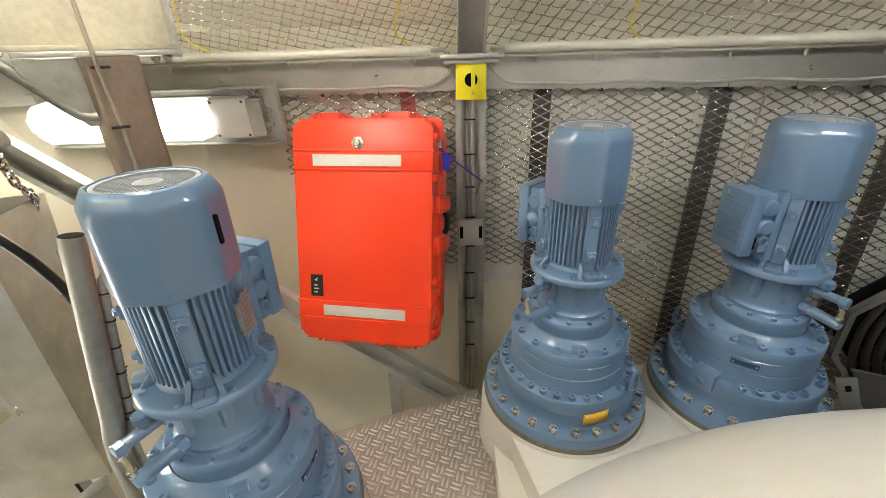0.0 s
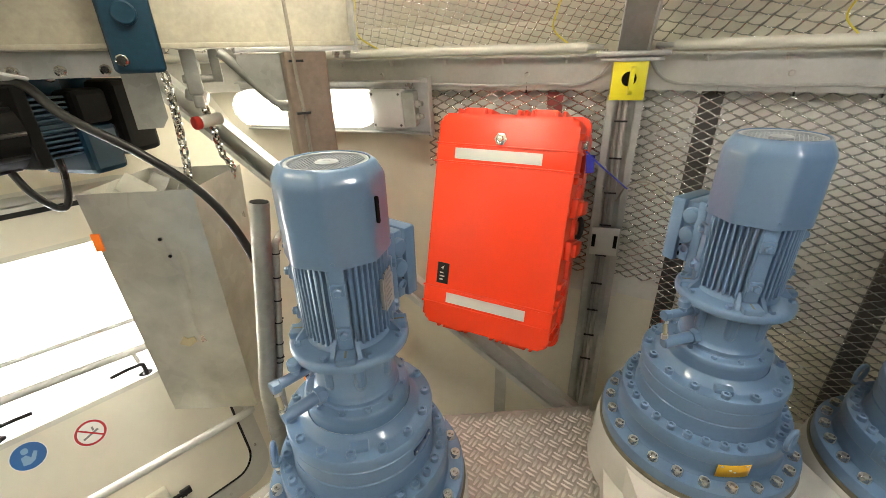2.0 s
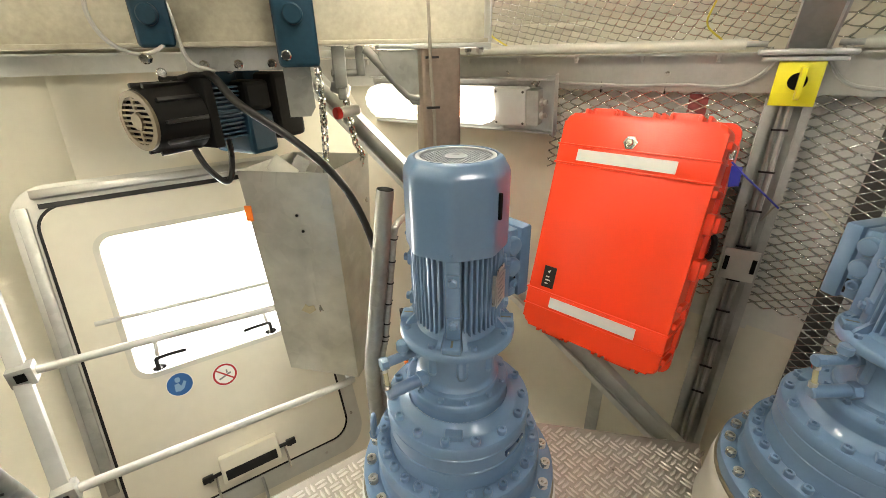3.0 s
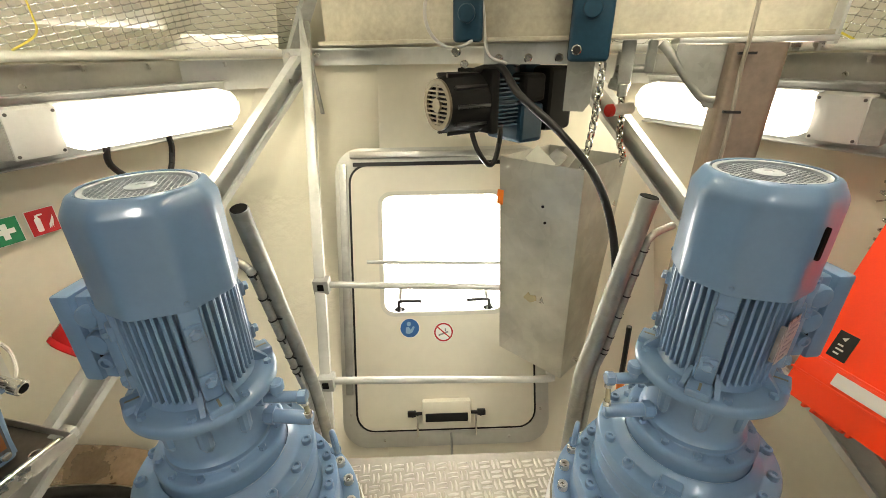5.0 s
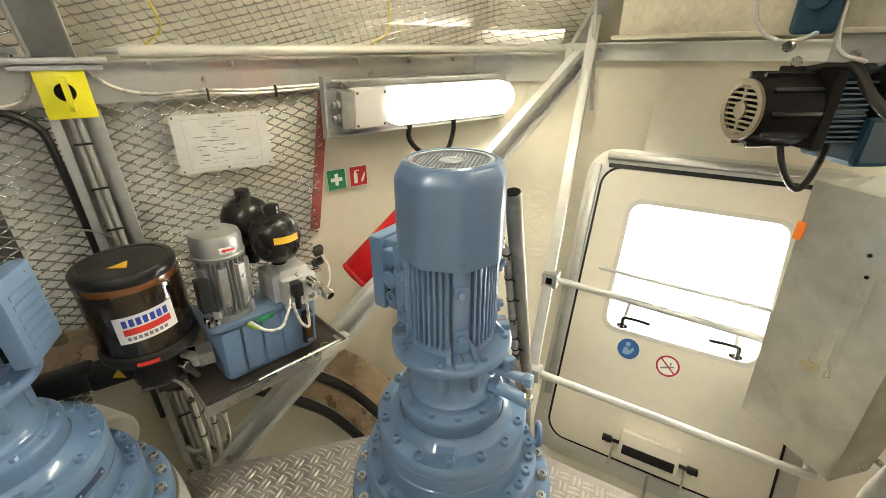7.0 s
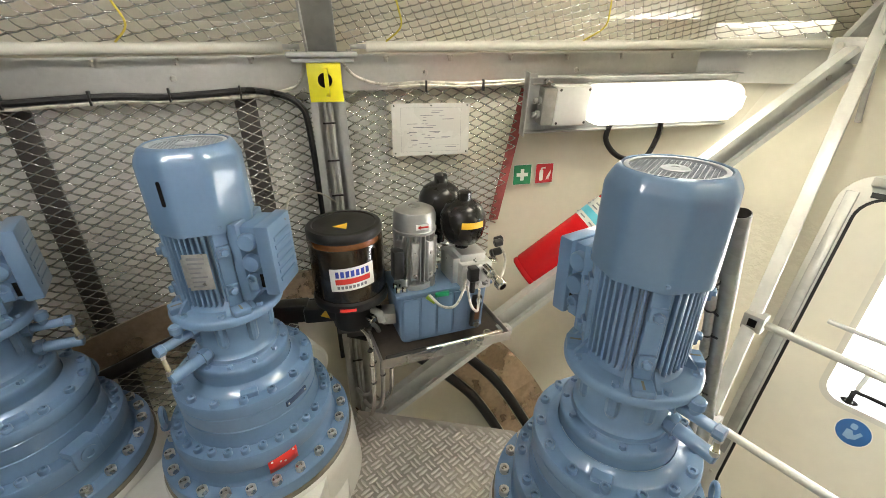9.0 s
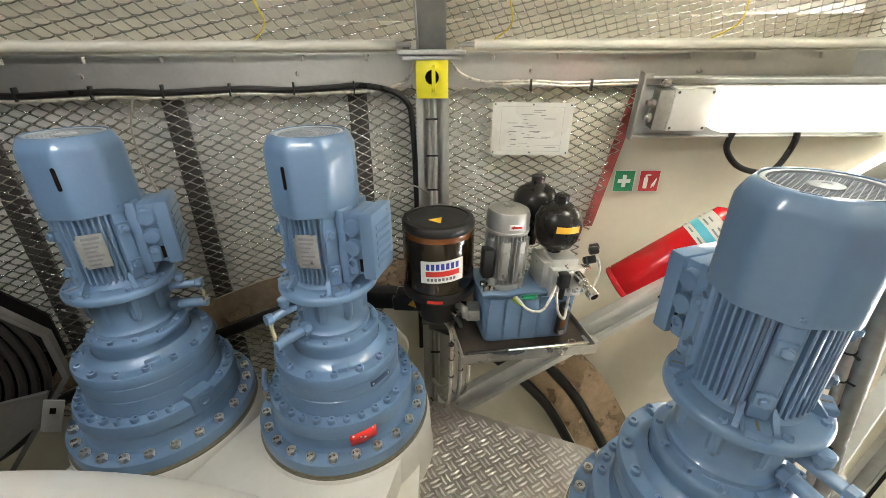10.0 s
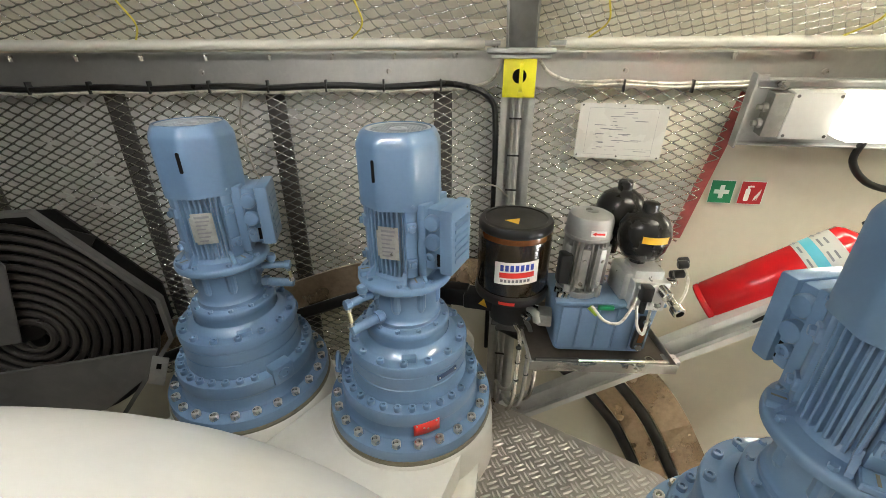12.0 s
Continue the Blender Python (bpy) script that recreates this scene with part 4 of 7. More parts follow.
        lathe(bm, [(0.0125, 0.0), (0.0125, 0.014), (0.008, 0.015), (0.007, 0.010), (0, 0.010)], 14, mm @ Matrix.Translation((0.111, sy * 0.050, 0.634)) @ Matrix.Rotation(radians(-90 * sy), 4, "X"))
        part("earth_lug", bm, BLUE, tb)
        bm = bmesh.new()
        ya, yb = sorted((sy * 0.0475, sy * 0.0490))
        box(bm, (0.1235, ya, 0.606), (0.1315, yb, 0.640), mm)
        part("lug_gap", bm, DARK, tb, "dark gap")
    if plate_a is not None:
        pm = Matrix.Rotation(radians(plate_a), 4, "Z") @ Matrix.Translation((-0.006, 0, 0))
        bm = bmesh.new()
        box(bm, (0.1045, -0.026, 0.625), (0.1062, 0.026, 0.712), pm, 0.0008)
        box(bm, (0.0980, -0.031, 0.632), (0.1047, -0.024, 0.700), pm)
        pl = part("rating_plate", bm, PLATE_ALU, t, "worn silver rating plate")
        bm = bmesh.new()
        for i in range(6):
            box(bm, (0.1061, -0.018, 0.633 + i * 0.011), (0.1066, 0.004 + 0.012 * ((i * 7) % 3) / 2, 0.637 + i * 0.011), pm)
        box(bm, (0.1061, -0.018, 0.698), (0.1066, 0.018, 0.704), pm)
        part("print", bm, INK, pl)
    # bolts
    bolts(t, BOLT_BASE, "base_bolt", 0.229, BASE + 0.038, 24, number * 0.13)
    skip = {(4 + k) % 30 for k in (0, 15)}
    if boss_a is not None:
        c = round(boss_a / 12 - 0.3)
        skip |= {c % 30, (c + 1) % 30, (c - 1) % 30}
    bolts(t, BOLT_BLUE, "housing_bolt", 0.190, 0.216, 30, 0.3, skip)
    bolts(t, BOLT_BLUE, "cover_bolt", 0.157, 0.341, 15, 0.4)
    bolts(t, BOLT_SMALL, "small_bolt", 0.108, 0.409, 12, 0.2)
    # oil level arms with the sight tube between them
    vm = Matrix.Rotation(radians(valve_a), 4, "Z")
    bm = bmesh.new()
    cyl(bm, vm @ Vector((0.080, -0.010, 0.506)), vm @ Vector((0.178, -0.014, 0.504)), 0.0110, 14, bevel=0.002)
    cyl(bm, vm @ Vector((0.092, -0.011, 0.506)), vm @ Vector((0.108, -0.0115, 0.506)), 0.0175, 6)
    cyl(bm, vm @ Vector((0.170, -0.014, 0.504)), vm @ Vector((0.188, -0.0145, 0.504)), 0.0140, 8, bevel=0.002)
    part("vent_pipe", bm, BLUE, t)
    bm = bmesh.new()
    cyl(bm, vm @ Vector((0.134, -0.012, 0.506)), vm @ Vector((0.134, -0.012, 0.528)), 0.0095, 12)
    cyl(bm, vm @ Vector((0.134, -0.012, 0.522)), vm @ Vector((0.134, -0.012, 0.543)), 0.0145, 10, bevel=0.003)
    part("vent_cap", bm, BLUE, t)
    bm = bmesh.new()
    cyl(bm, vm @ Vector((0.086, 0.008, 0.440)), vm @ Vector((0.186, 0.000, 0.432)), 0.0140, 16, bevel=0.003)
    cyl(bm, vm @ Vector((0.094, 0.008, 0.439)), vm @ Vector((0.110, 0.007, 0.438)), 0.0195, 6)
    part("drain_tap", bm, BLUE, t)
    bm = bmesh.new()
    tube(bm, [vm @ Vector(q) for q in ((0.180, 0.000, 0.434), (0.180, -0.004, 0.456), (0.180, -0.010, 0.480), (0.180, -0.014, 0.504))], 0.0052, 10)
    part("sight_tube", bm, SIGHT, t, "yellowed clear oil level tube")
    for q, u in ((0.448, -0.003), (0.490, -0.012)):
        bm = bmesh.new()
        cyl(bm, vm @ Vector((0.180, u, q - 0.006)), vm @ Vector((0.180, u - 0.002, q + 0.006)), 0.0082, 8)
        part("tube_nut", bm, BOLT_STEEL, t)
    # lifting eye
    if eye_a is not None:
        em = Matrix.Rotation(radians(eye_a), 4, "Z") @ Matrix.Translation((0.215, 0, 0.245))
        bm = bmesh.new()
        ring = [(0.021 * math.cos(a * 0.2618), 0.027 * math.sin(a * 0.2618)) for a in range(25)]
        tube(bm, [em @ Vector((0, u, v)) for u, v in ring], 0.0055, 10, smooth=False, cap=False)
        cyl(bm, em @ Vector((0, 0, -0.036)), em @ Vector((0, 0, -0.026)), 0.013, 12)
        part("lifting_eye", bm, BLUE, t)
    # oil plug boss on the rim of the lower housing
    if boss_a is not None:
        bmat = Matrix.Rotation(radians(boss_a), 4, "Z")
        bm = bmesh.new()
        box(bm, (0.170, -0.034, 0.176), (0.2125, 0.034, 0.236), bmat, 0.006)
        ob = part("oil_boss", bm, BLUE, t)
        bm = bmesh.new()
        lathe(bm, [(0.020, 0), (0.020, 0.004), (0.016, 0.005), (0.010, 0.005), (0.009, 0.001), (0, 0.001)], 18, bmat @ Matrix.Translation((0.2122, 0, 0.206)) @ Matrix.Rotation(radians(90), 4, "Y"))
        part("oil_plug", bm, BLUE, ob)
    # painted-over name plate on the middle housing
    if name_a is not None:
        nm = Matrix.Rotation(radians(name_a), 4, "Z")
        bm = bmesh.new()
        box(bm, (0.165, -0.034, 0.281), (0.1722, 0.034, 0.297), nm, 0.001)
        npl = part("name_plate", bm, DARK_BLUE, t, "dark blue riveted name plate")
        bm = bmesh.new()
        for u in (-0.028, 0.028):
            lathe(bm, [(0.0032, 0.0), (0.002, 0.0015), (0, 0.0015)], 8, nm @ Matrix.Translation((0.1722, u, 0.289)) @ Matrix.Rotation(radians(90), 4, "Y"))
        part("rivet", bm, BOLT_STEEL, npl)
    if tag:
        mat, a, lab = tag
        am = Matrix.Rotation(radians(a), 4, "Z")
        bm = bmesh.new()
        n = 8
        v = []
        for i in range(n + 1):
            q = radians(-10 + 20 * i / n)
            v.append([bm.verts.new(am @ Vector((0.2095 * math.cos(q), 0.2095 * math.sin(q), z + 0.010 * (i / n - 0.5)))) for z in (0.143, 0.183)])
        for p0, p1 in zip(v, v[1:]):
            bm.faces.new((p0[0], p1[0], p1[1], p0[1]))
        tg = part("sticker", bm, mat, t, lab)
        solid(tg, 0.0008)
        bm = bmesh.new()
        for q, z in ((-7.5, 0.174), (7.5, 0.182), (-2, 0.165), (1, 0.160)):
            lathe(bm, [(0.0030, 0), (0.0030, 0.0006), (0, 0.0006)], 10, am @ Matrix.Rotation(radians(q), 4, "Z") @ Matrix.Translation((0.2104, 0, z)) @ Matrix.Rotation(radians(90), 4, "Y"))
        part("print_dot", bm, WHITE, tg)
    return t


DARK_BLUE = surface("shadow_blue_name_plate", (0.02, 0.045, 0.11), 0.35, 0, 0.1)
gear_motor(*MOTORS[1], 5, 180, 287, 301, None, 150, None, 285, 1)
gear_motor(*MOTORS[2], 72, 149, None, None, (LABEL_YELLOW, 215, "yellow-orange warning sticker"), 250, None, None, 2)
gear_motor(*MOTORS[3], 120, 232, None, None, None, 60, 144, 168, 3)
gear_motor(*MOTORS[4], 175, 2, None, None, None, 30, None, None, 4)
gear_motor(*MOTORS[5], 50, 299, 315, 330, (RED, 2, "red printed sticker"), 262, None, 28, 5)
gear_motor(*MOTORS[6], 87, 85, 352, 0, None, 140, 38, None, 6)

# ---- hatch in the end wall ----
# recessed rubber seam and moulded surround
th = thing("hatch", "cream hatch door with a rounded window, seal and latches", "hatch", kind="structure")
HAT = round_rect(0.846, 1.261, 0.080, 7, 0.0, 0.15)
bm = bmesh.new()
ring_plate(bm, round_rect(0.99, 1.43, 0.12, 7, 0, 0.15), round_rect(0.868, 1.283, 0.089, 7, 0, 0.15), 0.001, 0.010, DOOR)
part("surround", bm, FRAME_GREY, th, "pale grey metal surround")
bm = bmesh.new()
ring_plate(bm, round_rect(0.870, 1.285, 0.090, 7, 0, 0.15), HAT, 0.001, 0.0060, DOOR)
part("seal", bm, RUBBER, th, "black rubber seal")
bm = bmesh.new()
ring_plate(bm, HAT, round_rect(0.575, 0.565, 0.055, 7, 0, 0.365), 0.001, 0.012, DOOR)
part("panel", bm, DOOR_CREAM, th)
bm = bmesh.new()
ring_plate(bm, round_rect(0.60, 0.59, 0.066, 7, 0, 0.365), round_rect(0.56, 0.55, 0.050, 7, 0, 0.365), 0.010, 0.019, DOOR)
part("window_frame", bm, GREY_PIPE, th)
bm = bmesh.new()
prism(bm, round_rect(0.57, 0.56, 0.035, 7, 0, 0.365), -0.03, -0.026, DOOR)
pane = part("pane", bm, GLASS, th)
pane.visible_shadow = False
for s in (-1, 1):
    bm = bmesh.new()
    m = DOOR @ Matrix.Translation((s * 0.21, 0.105, 0.02))
    lathe(bm, [(0.026, 0), (0.024, 0.008), (0.012, 0.012), (0.010, 0.035)], 14, m @ Matrix.Diagonal((1, 0.45, 1, 1)))
    box(bm, (-0.008, -0.006, 0.03), (0.008, 0.045, 0.042), m, 0.002)
    tube(bm, [m @ Vector((0, 0.042, 0.036)), m @ Vector((-s * 0.05, 0.046, 0.05)), m @ Vector((-s * 0.105, 0.044, 0.056))], 0.0075, 8)
    part("latch_handle", bm, BLACK, th, "black latch handle")
    bm = bmesh.new()
    box(bm, (-0.009, 0.045, 0.0), (0.006, 0.115, 0.004), m @ Matrix.Rotation(radians(s * 6), 4, "Z"))
    part("latch_tongue", bm, GREY_PLASTIC, th)
# lower grab latch
bm = bmesh.new()
m = DOOR @ Matrix.Translation((0.0, -0.385, 0.012))
box(bm, (-0.115, -0.055, 0.0), (0.115, 0.055, 0.045), m, 0.008)
lb = part("latch_block", bm, DOOR_CREAM, th)
bm = bmesh.new()
box(bm, (-0.10, -0.040, 0.044), (0.10, 0.0, 0.052), m, 0.003)
part("grip", bm, BLACK, lb, "black grip recess")
for s in (-1, 1):
    bm = bmesh.new()
    tube(bm, [m @ Vector((s * 0.115, -0.01, 0.02)), m @ Vector((s * 0.15, -0.008, 0.03)), m @ Vector((s * 0.165, -0.02, 0.03))], 0.008, 8)
    box(bm, (s * 0.165 - 0.02, -0.022, 0.012), (s * 0.165 + 0.02, 0.004, 0.036), m, 0.004)
    part("clamp", bm, BLACK, th, "black toggle clamp")
    bm = bmesh.new()
    tube(bm, [m @ Vector((s * 0.135, -0.01, 0.04)), m @ Vector((s * 0.138, -0.06, 0.045)), m @ Vector((s * 0.138, -0.115, 0.03))], 0.0045, 8)
    part("toggle_rod", bm, CHROME, th)
bm = bmesh.new()
tube(bm, [DOOR @ Vector((0.02, -0.50, 0.012)), DOOR @ Vector((0.022, -0.56, 0.016)), DOOR @ Vector((0.02, -0.66, 0.012))], 0.006, 8)
part("drain_tube", bm, GALV, th)
for u, v in ((-0.455, -0.1), (-0.455, 0.45), (0.455, -0.1), (-0.3, -0.53), (0.3, -0.53), (0.455, -0.4), (-0.455, -0.4)):
    bm = bmesh.new()
    lathe(bm, [(0.007, 0.009), (0.006, 0.014), (0, 0.015)], 8, DOOR @ Matrix.Translation((u, v, 0)))
    part("screw", bm, BOLT_STEEL, th)
# header angle over the hatch and its seam
bm = bmesh.new()
box(bm, (-0.42, 0.815, 0.002), (0.42, 0.845, 0.04), DOOR, 0.003)
part("drip_rail", bm, ALU, th)
bm = bmesh.new()
box(bm, (-0.41, 0.780, 0.002), (0.41, 0.798, 0.016), DOOR)
part("drip_seal", bm, RUBBER, th)
bm = bmesh.new()
box(bm, (-0.435, -0.30, 0.008), (-0.40, 0.79, 0.024), DOOR @ Matrix.Translation((-0.04, 0, 0)), 0.003)
part("hinge_bar", bm, GALV, th)

# round stickers on the hatch
for u, v, ring, lab in ((-0.165, 0.012, False, "round blue mandatory sign sticker on the hatch"), (-0.005, -0.012, True, "round white no smoking sticker with a red ring on the hatch")):
    m = DOOR @ Matrix.Translation((u, v, 0.013))
    st = thing("sticker", lab, "sign", "hatch stickers")
    bm = bmesh.new()
    lathe(bm, [(0.047, 0), (0.047, 0.0006), (0, 0.0006)], 40, m)
    part("disc", bm, WHITE, st)
    if ring:
        bm = bmesh.new()
        circ = lambda r: [(r * math.cos(a * 0.1571), r * math.sin(a * 0.1571)) for a in range(40)]
        ring_plate(bm, circ(0.045), circ(0.0375), 0.0007, 0.0012, m)
        box(bm, (-0.040, -0.003, 0.0007), (0.040, 0.003, 0.0014), m @ Matrix.Rotation(radians(-42), 4, "Z"))
        part("ring", bm, SIGN_RED, st, "red ring and bar")
        bm = bmesh.new()
        box(bm, (-0.028, -0.009, 0.0005), (0.022, -0.002, 0.001), m @ Matrix.Rotation(radians(20), 4, "Z"))
        box(bm, (0.006, 0.004, 0.0005), (0.012, 0.018, 0.001), m)
        part("symbol", bm, INK, st)
    else:
        bm = bmesh.new()
        lathe(bm, [(0.0445, 0.0006), (0.0445, 0.0011), (0, 0.0011)], 40, m)
        part("field", bm, SIGN_BLUE, st, "blue field")
        bm = bmesh.new()
        prism(bm, round_rect(0.018, 0.020, 0.007, 4, -0.004, 0.020), 0.0011, 0.0016, m)
        prism(bm, [(-0.020, -0.024), (-0.004, -0.028), (0.012, -0.020), (0.024, 0.004), (0.016, 0.010), (0.004, -0.008), (-0.004, 0.006), (-0.018, 0.004)], 0.0011, 0.0016, m)
        part("symbol", bm, SIGN_PALE, st, "pale blue symbol")

# stanchions and handrails before the hatch
ST0, ST1 = Vector((-0.46, 2.03, -0.25)), Vector((-0.56, 2.88, 1.22))
ts = thing("hatch_handrail", "galvanised handrails across the hatch on a square stanchion", "handrail")
bm = bmesh.new()
box(bm, (-0.02, -0.02, -0.28), (0.02, 0.02, (ST1 - ST0).length), axis(ST0, ST1), 0.003)
part("stanchion", bm, GALV_BRIGHT, ts)
for a, b, c, r in (((-0.475, 2.33, 0.275), (0.0, 2.36, 0.235), (0.46, 2.38, 0.20), 0.0135), ((-0.455, 2.14, -0.045), (0.0, 2.18, -0.095), (0.405, 2.215, -0.14), 0.0145)):
    bm = bmesh.new()
    pts = [a, b, c, Vector(c) + Vector((0.03, 0.03, -0.002)), Vector(c) + Vector((0.038, 0.10, 0.0))]
    tube(bm, pts, r, 14)
    part("rail", bm, GALV_BRIGHT, ts)
    bm = bmesh.new()
    box(bm, (-0.03, -0.03, -0.03), (0.03, 0.022, 0.03), Matrix.Translation(Vector(a) + Vector((-0.012, 0, 0))), 0.004)
    part("clamp", bm, GALV, ts)
    bm = bmesh.new()
    box(bm, (-0.012, -0.034, -0.01), (0.012, -0.028, 0.016), Matrix.Translation(Vector(a) + Vector((-0.012, 0, 0))))
    part("socket", bm, DARK, ts)
bm = bmesh.new()
tube(bm, [(-0.35, 2.60, 0.235), (0.0, 2.60, 0.222), (0.36, 2.60, 0.21)], 0.009, 10)
part("thin_rail", bm, GALV_BRIGHT, ts)
# top angle of the end wall with its brackets
tt = thing("head_angle", "galvanised angle along the top of the end wall", "angle bar")
bm = bmesh.new()
box(bm, (-0.60, 2.955, 1.055), (0.62, 2.961, 1.125))
box(bm, (-0.60, 2.90, 1.119), (0.62, 2.955, 1.125))
part("angle", bm, GALV_BRIGHT, tt)
bm = bmesh.new()
box(bm, (-0.68, 2.90, 1.04), (-0.55, 2.91, 1.125), bevel=0.003)
part("corner_plate", bm, GALV, tt)
for x in (-0.655, -0.575, -0.53):
    bm = bmesh.new()
    cyl(bm, (x, 2.899, 1.10), (x, 2.885, 1.10), 0.012, 6)
    part("bolt", bm, BOLT_STEEL, tt)
bm = bmesh.new()
box(bm, (-0.008, -0.003, 0), (0.014, 0.003, 0.42), axis((-0.525, 2.84, 0.86), (-0.56, 2.80, 1.30)))
part("strap", bm, GALV, tt)
# upper panel above the end wall
bm = bmesh.new()
vs = [bm.verts.new(v) for v in ((-0.75, 3.08, 1.10), (0.75, 3.08, 1.10), (0.55, 2.7, 1.9), (-0.55, 2.7, 1.9))]
bm.faces.new(vs)
tagged(solid(part("wall_gable", bm, CREAM), 0.02), "cream laminate panel above the end wall", "wall", kind="structure")

# ---- bent poles with hose bundles beside the hatch ----
for s, pts in ((1, [(0.487, 1.838, 0.775), (0.418, 1.848, 0.32), (0.407, 1.851, 0.265), (0.402, 1.858, 0.20), (0.405, 1.890, -0.40)]), (-1, [(-0.428, 1.672, 0.825), (-0.421, 1.820, 0.33), (-0.418, 1.842, 0.255), (-0.410, 1.845, 0.19), (-0.375, 1.850, -0.40)])):
    tp = thing("bent_pole", "dull galvanised bent pole with an open end and tied hoses", "pole", "bent poles")
    bm = bmesh.new()
    rad = 0.0245 if s == 1 else 0.0188
    tube(bm, pts, rad, 18, smooth=False)
    part("tube", bm, GALV_DULL, tp, angle=60)
    bm = bmesh.new()
    a, b = Vector(pts[0]), Vector(pts[1])
    d = (a - b).normalized()
    cyl(bm, a - d * 0.004, a + d * 0.002, rad - 0.0022, 18)
    part("open_end", bm, DARK, tp, "dark open end")
    off = Vector((s * 0.0355, -0.004, 0)) if s == 1 else Vector((-0.016, -0.025, 0))
    bm = bmesh.new()
    q = [Vector(p) + off for p in pts]
    top = q[0].lerp(q[1], 0.28 if s == 1 else 0.33)
    run = [top, q[0].lerp(q[1], 0.5), q[1], q[2], q[3], q[3].lerp(q[4], 0.5)]
    elbow = [top + Vector((0.09, 0.05, 0.03)), top + Vector((0.035, 0.02, 0.026)), top + Vector((0.010, 0.006, 0.014))] if s == 1 else [top + Vector((-0.09, 0.05, 0.03)), top + Vector((-0.03, 0.015, 0.024)), top + Vector((-0.008, 0.004, 0.012))]
    tube(bm, elbow + run, 0.0098, 12)
    part("hose", bm, HOSE_GREY, tp, "grey hose")
    for k in range(7):
        f = 0.32 + k * 0.15
        c = q[0].lerp(q[1], f) if f < 1 else q[1].lerp(q[2], (f - 1) * 2)
        ax_ = (q[0] - q[1]).normalized()
        bm = bmesh.new()
        lathe(bm, [(0.0104, -0.0018), (0.0116, -0.0018), (0.0116, 0.0018), (0.0104, 0.0018)], 14, axis(c, c + ax_))
        box(bm, (-0.002, -0.024, -0.0014), (0.002, -0.010, 0.0014), axis(c, c + ax_) @ Matrix.Rotation(radians(40 + 25 * (k % 3)), 4, "Z"))
        part("cable_tie", bm, TIE, tp)
# small orange tool hanging at the pole
to = thing("hanging_tool", "orange and black tool handle hanging behind the pole", "tool")
bm = bmesh.new()
tube(bm, [(0.540, 1.885, 0.15), (0.548, 1.89, 0.11), (0.552, 1.89, 0.07)], 0.013, 10)
part("handle", bm, ORANGE, to)
bm = bmesh.new()
tube(bm, [(0.530, 1.88, 0.36), (0.538, 1.885, 0.24), (0.540, 1.885, 0.15)], 0.008, 8)
tube(bm, [(0.552, 1.89, 0.07), (0.552, 1.895, 0.045)], 0.014, 8)
part("strap", bm, BLACK, to)

# ---- hoist beam, column and strut ----
HB0, HB1 = Vector((0.93, 1.995, 1.128)), Vector((-0.40, 2.52, 1.128))
d = (HB1 - HB0).normalized()
nb = Vector((d.y, -d.x, 0))
mb = Matrix.Translation(HB0) @ Matrix((d, Vector((-d.y, d.x, 0)), Vector((0, 0, 1)))).transposed().to_4x4()
L = (HB1 - HB0).length
th = thing("hoist_beam", "smudged bare grey steel I-beam carrying the chain hoist", "beam")
bm = bmesh.new()
box(bm, (0, -0.05, 0), (L, 0.05, 0.012), mb, 0.002)
box(bm, (0, -0.006, 0.012), (L, 0.006, 0.21), mb)
box(bm, (0, -0.05, 0.21), (L, 0.05, 0.222), mb, 0.002)
part("profile", bm, BEAM_STEEL, th)
bm = bmesh.new()
box(bm, (-0.008, -0.06, -0.02), (0.0, 0.06, 0.225), mb, 0.002)
part("end_plate", bm, GALV, th)
bm = bmesh.new()
box(bm, (0.0, -0.085, -0.014), (0.33, 0.085, -0.001), mb, 0.003)
part("seat_plate", bm, GALV, th)
for x, y in ((0.03, -0.07), (0.03, 0.07), (0.30, -0.07), (0.17, -0.075)):
    bm = bmesh.new()
    lathe(bm, [(0.012, -0.026), (0.012, -0.014)], 6, mb @ Matrix.Translation((x, y, 0)))
    lathe(bm, [(0.008, -0.034), (0.008, -0.026)], 8, mb @ Matrix.Translation((x, y, 0)))
    part("bolt", bm, BOLT_STEEL, th)
tcol = thing("steel_column", "brown mill-scale square steel column holding the hoist beam", "column")
bm = bmesh.new()
mc = Matrix.Translation((0.755, 1.99, 0)) @ Matrix.Rotation(radians(-18), 4, "Z")
prism(bm, round_rect(0.115, 0.115, 0.014, 4), -0.9, 1.113, mc)
part("tube", bm, RUST_STEEL, tcol, angle=30)
bm = bmesh.new()
prism(bm, [(-0.058, 1.11), (-0.17, 1.11), (-0.17, 1.09), (-0.08, 0.96), (-0.058, 0.96)], -0.004, 0.004, mc @ Matrix.Rotation(radians(90), 4, "X"))
part("gusset", bm, GALV_DULL, tcol, "grey gusset plate")
bm = bmesh.new()
tube(bm, [(0.560, 2.066, 1.116), (0.580, 2.058, 1.098), (0.660, 2.028, 1.000), (0.680, 2.020, 0.984), (0.715, 2.006, 0.980)], 0.0125, 10)
part("strut", bm, GALV_DULL, tcol)
bm = bmesh.new()
tube(bm, [mc @ Vector(v) for v in ((-0.046, -0.09, 1.33), (-0.040, -0.085, 1.13), (-0.034, -0.063, 1.05), (-0.027, -0.063, 0.9), (-0.032, -0.063, 0.6), (-0.03, -0.063, 0.2))], 0.0048, 8)
part("cable", bm, CABLE_TAN, tcol)
for z in (1.088, 0.955, 0.70):
    bm = bmesh.new()
    box(bm, (-0.050, -0.071, z), (-0.012, -0.060, z + 0.006), mc)
    part("cable_tie", bm, TIE, tcol)

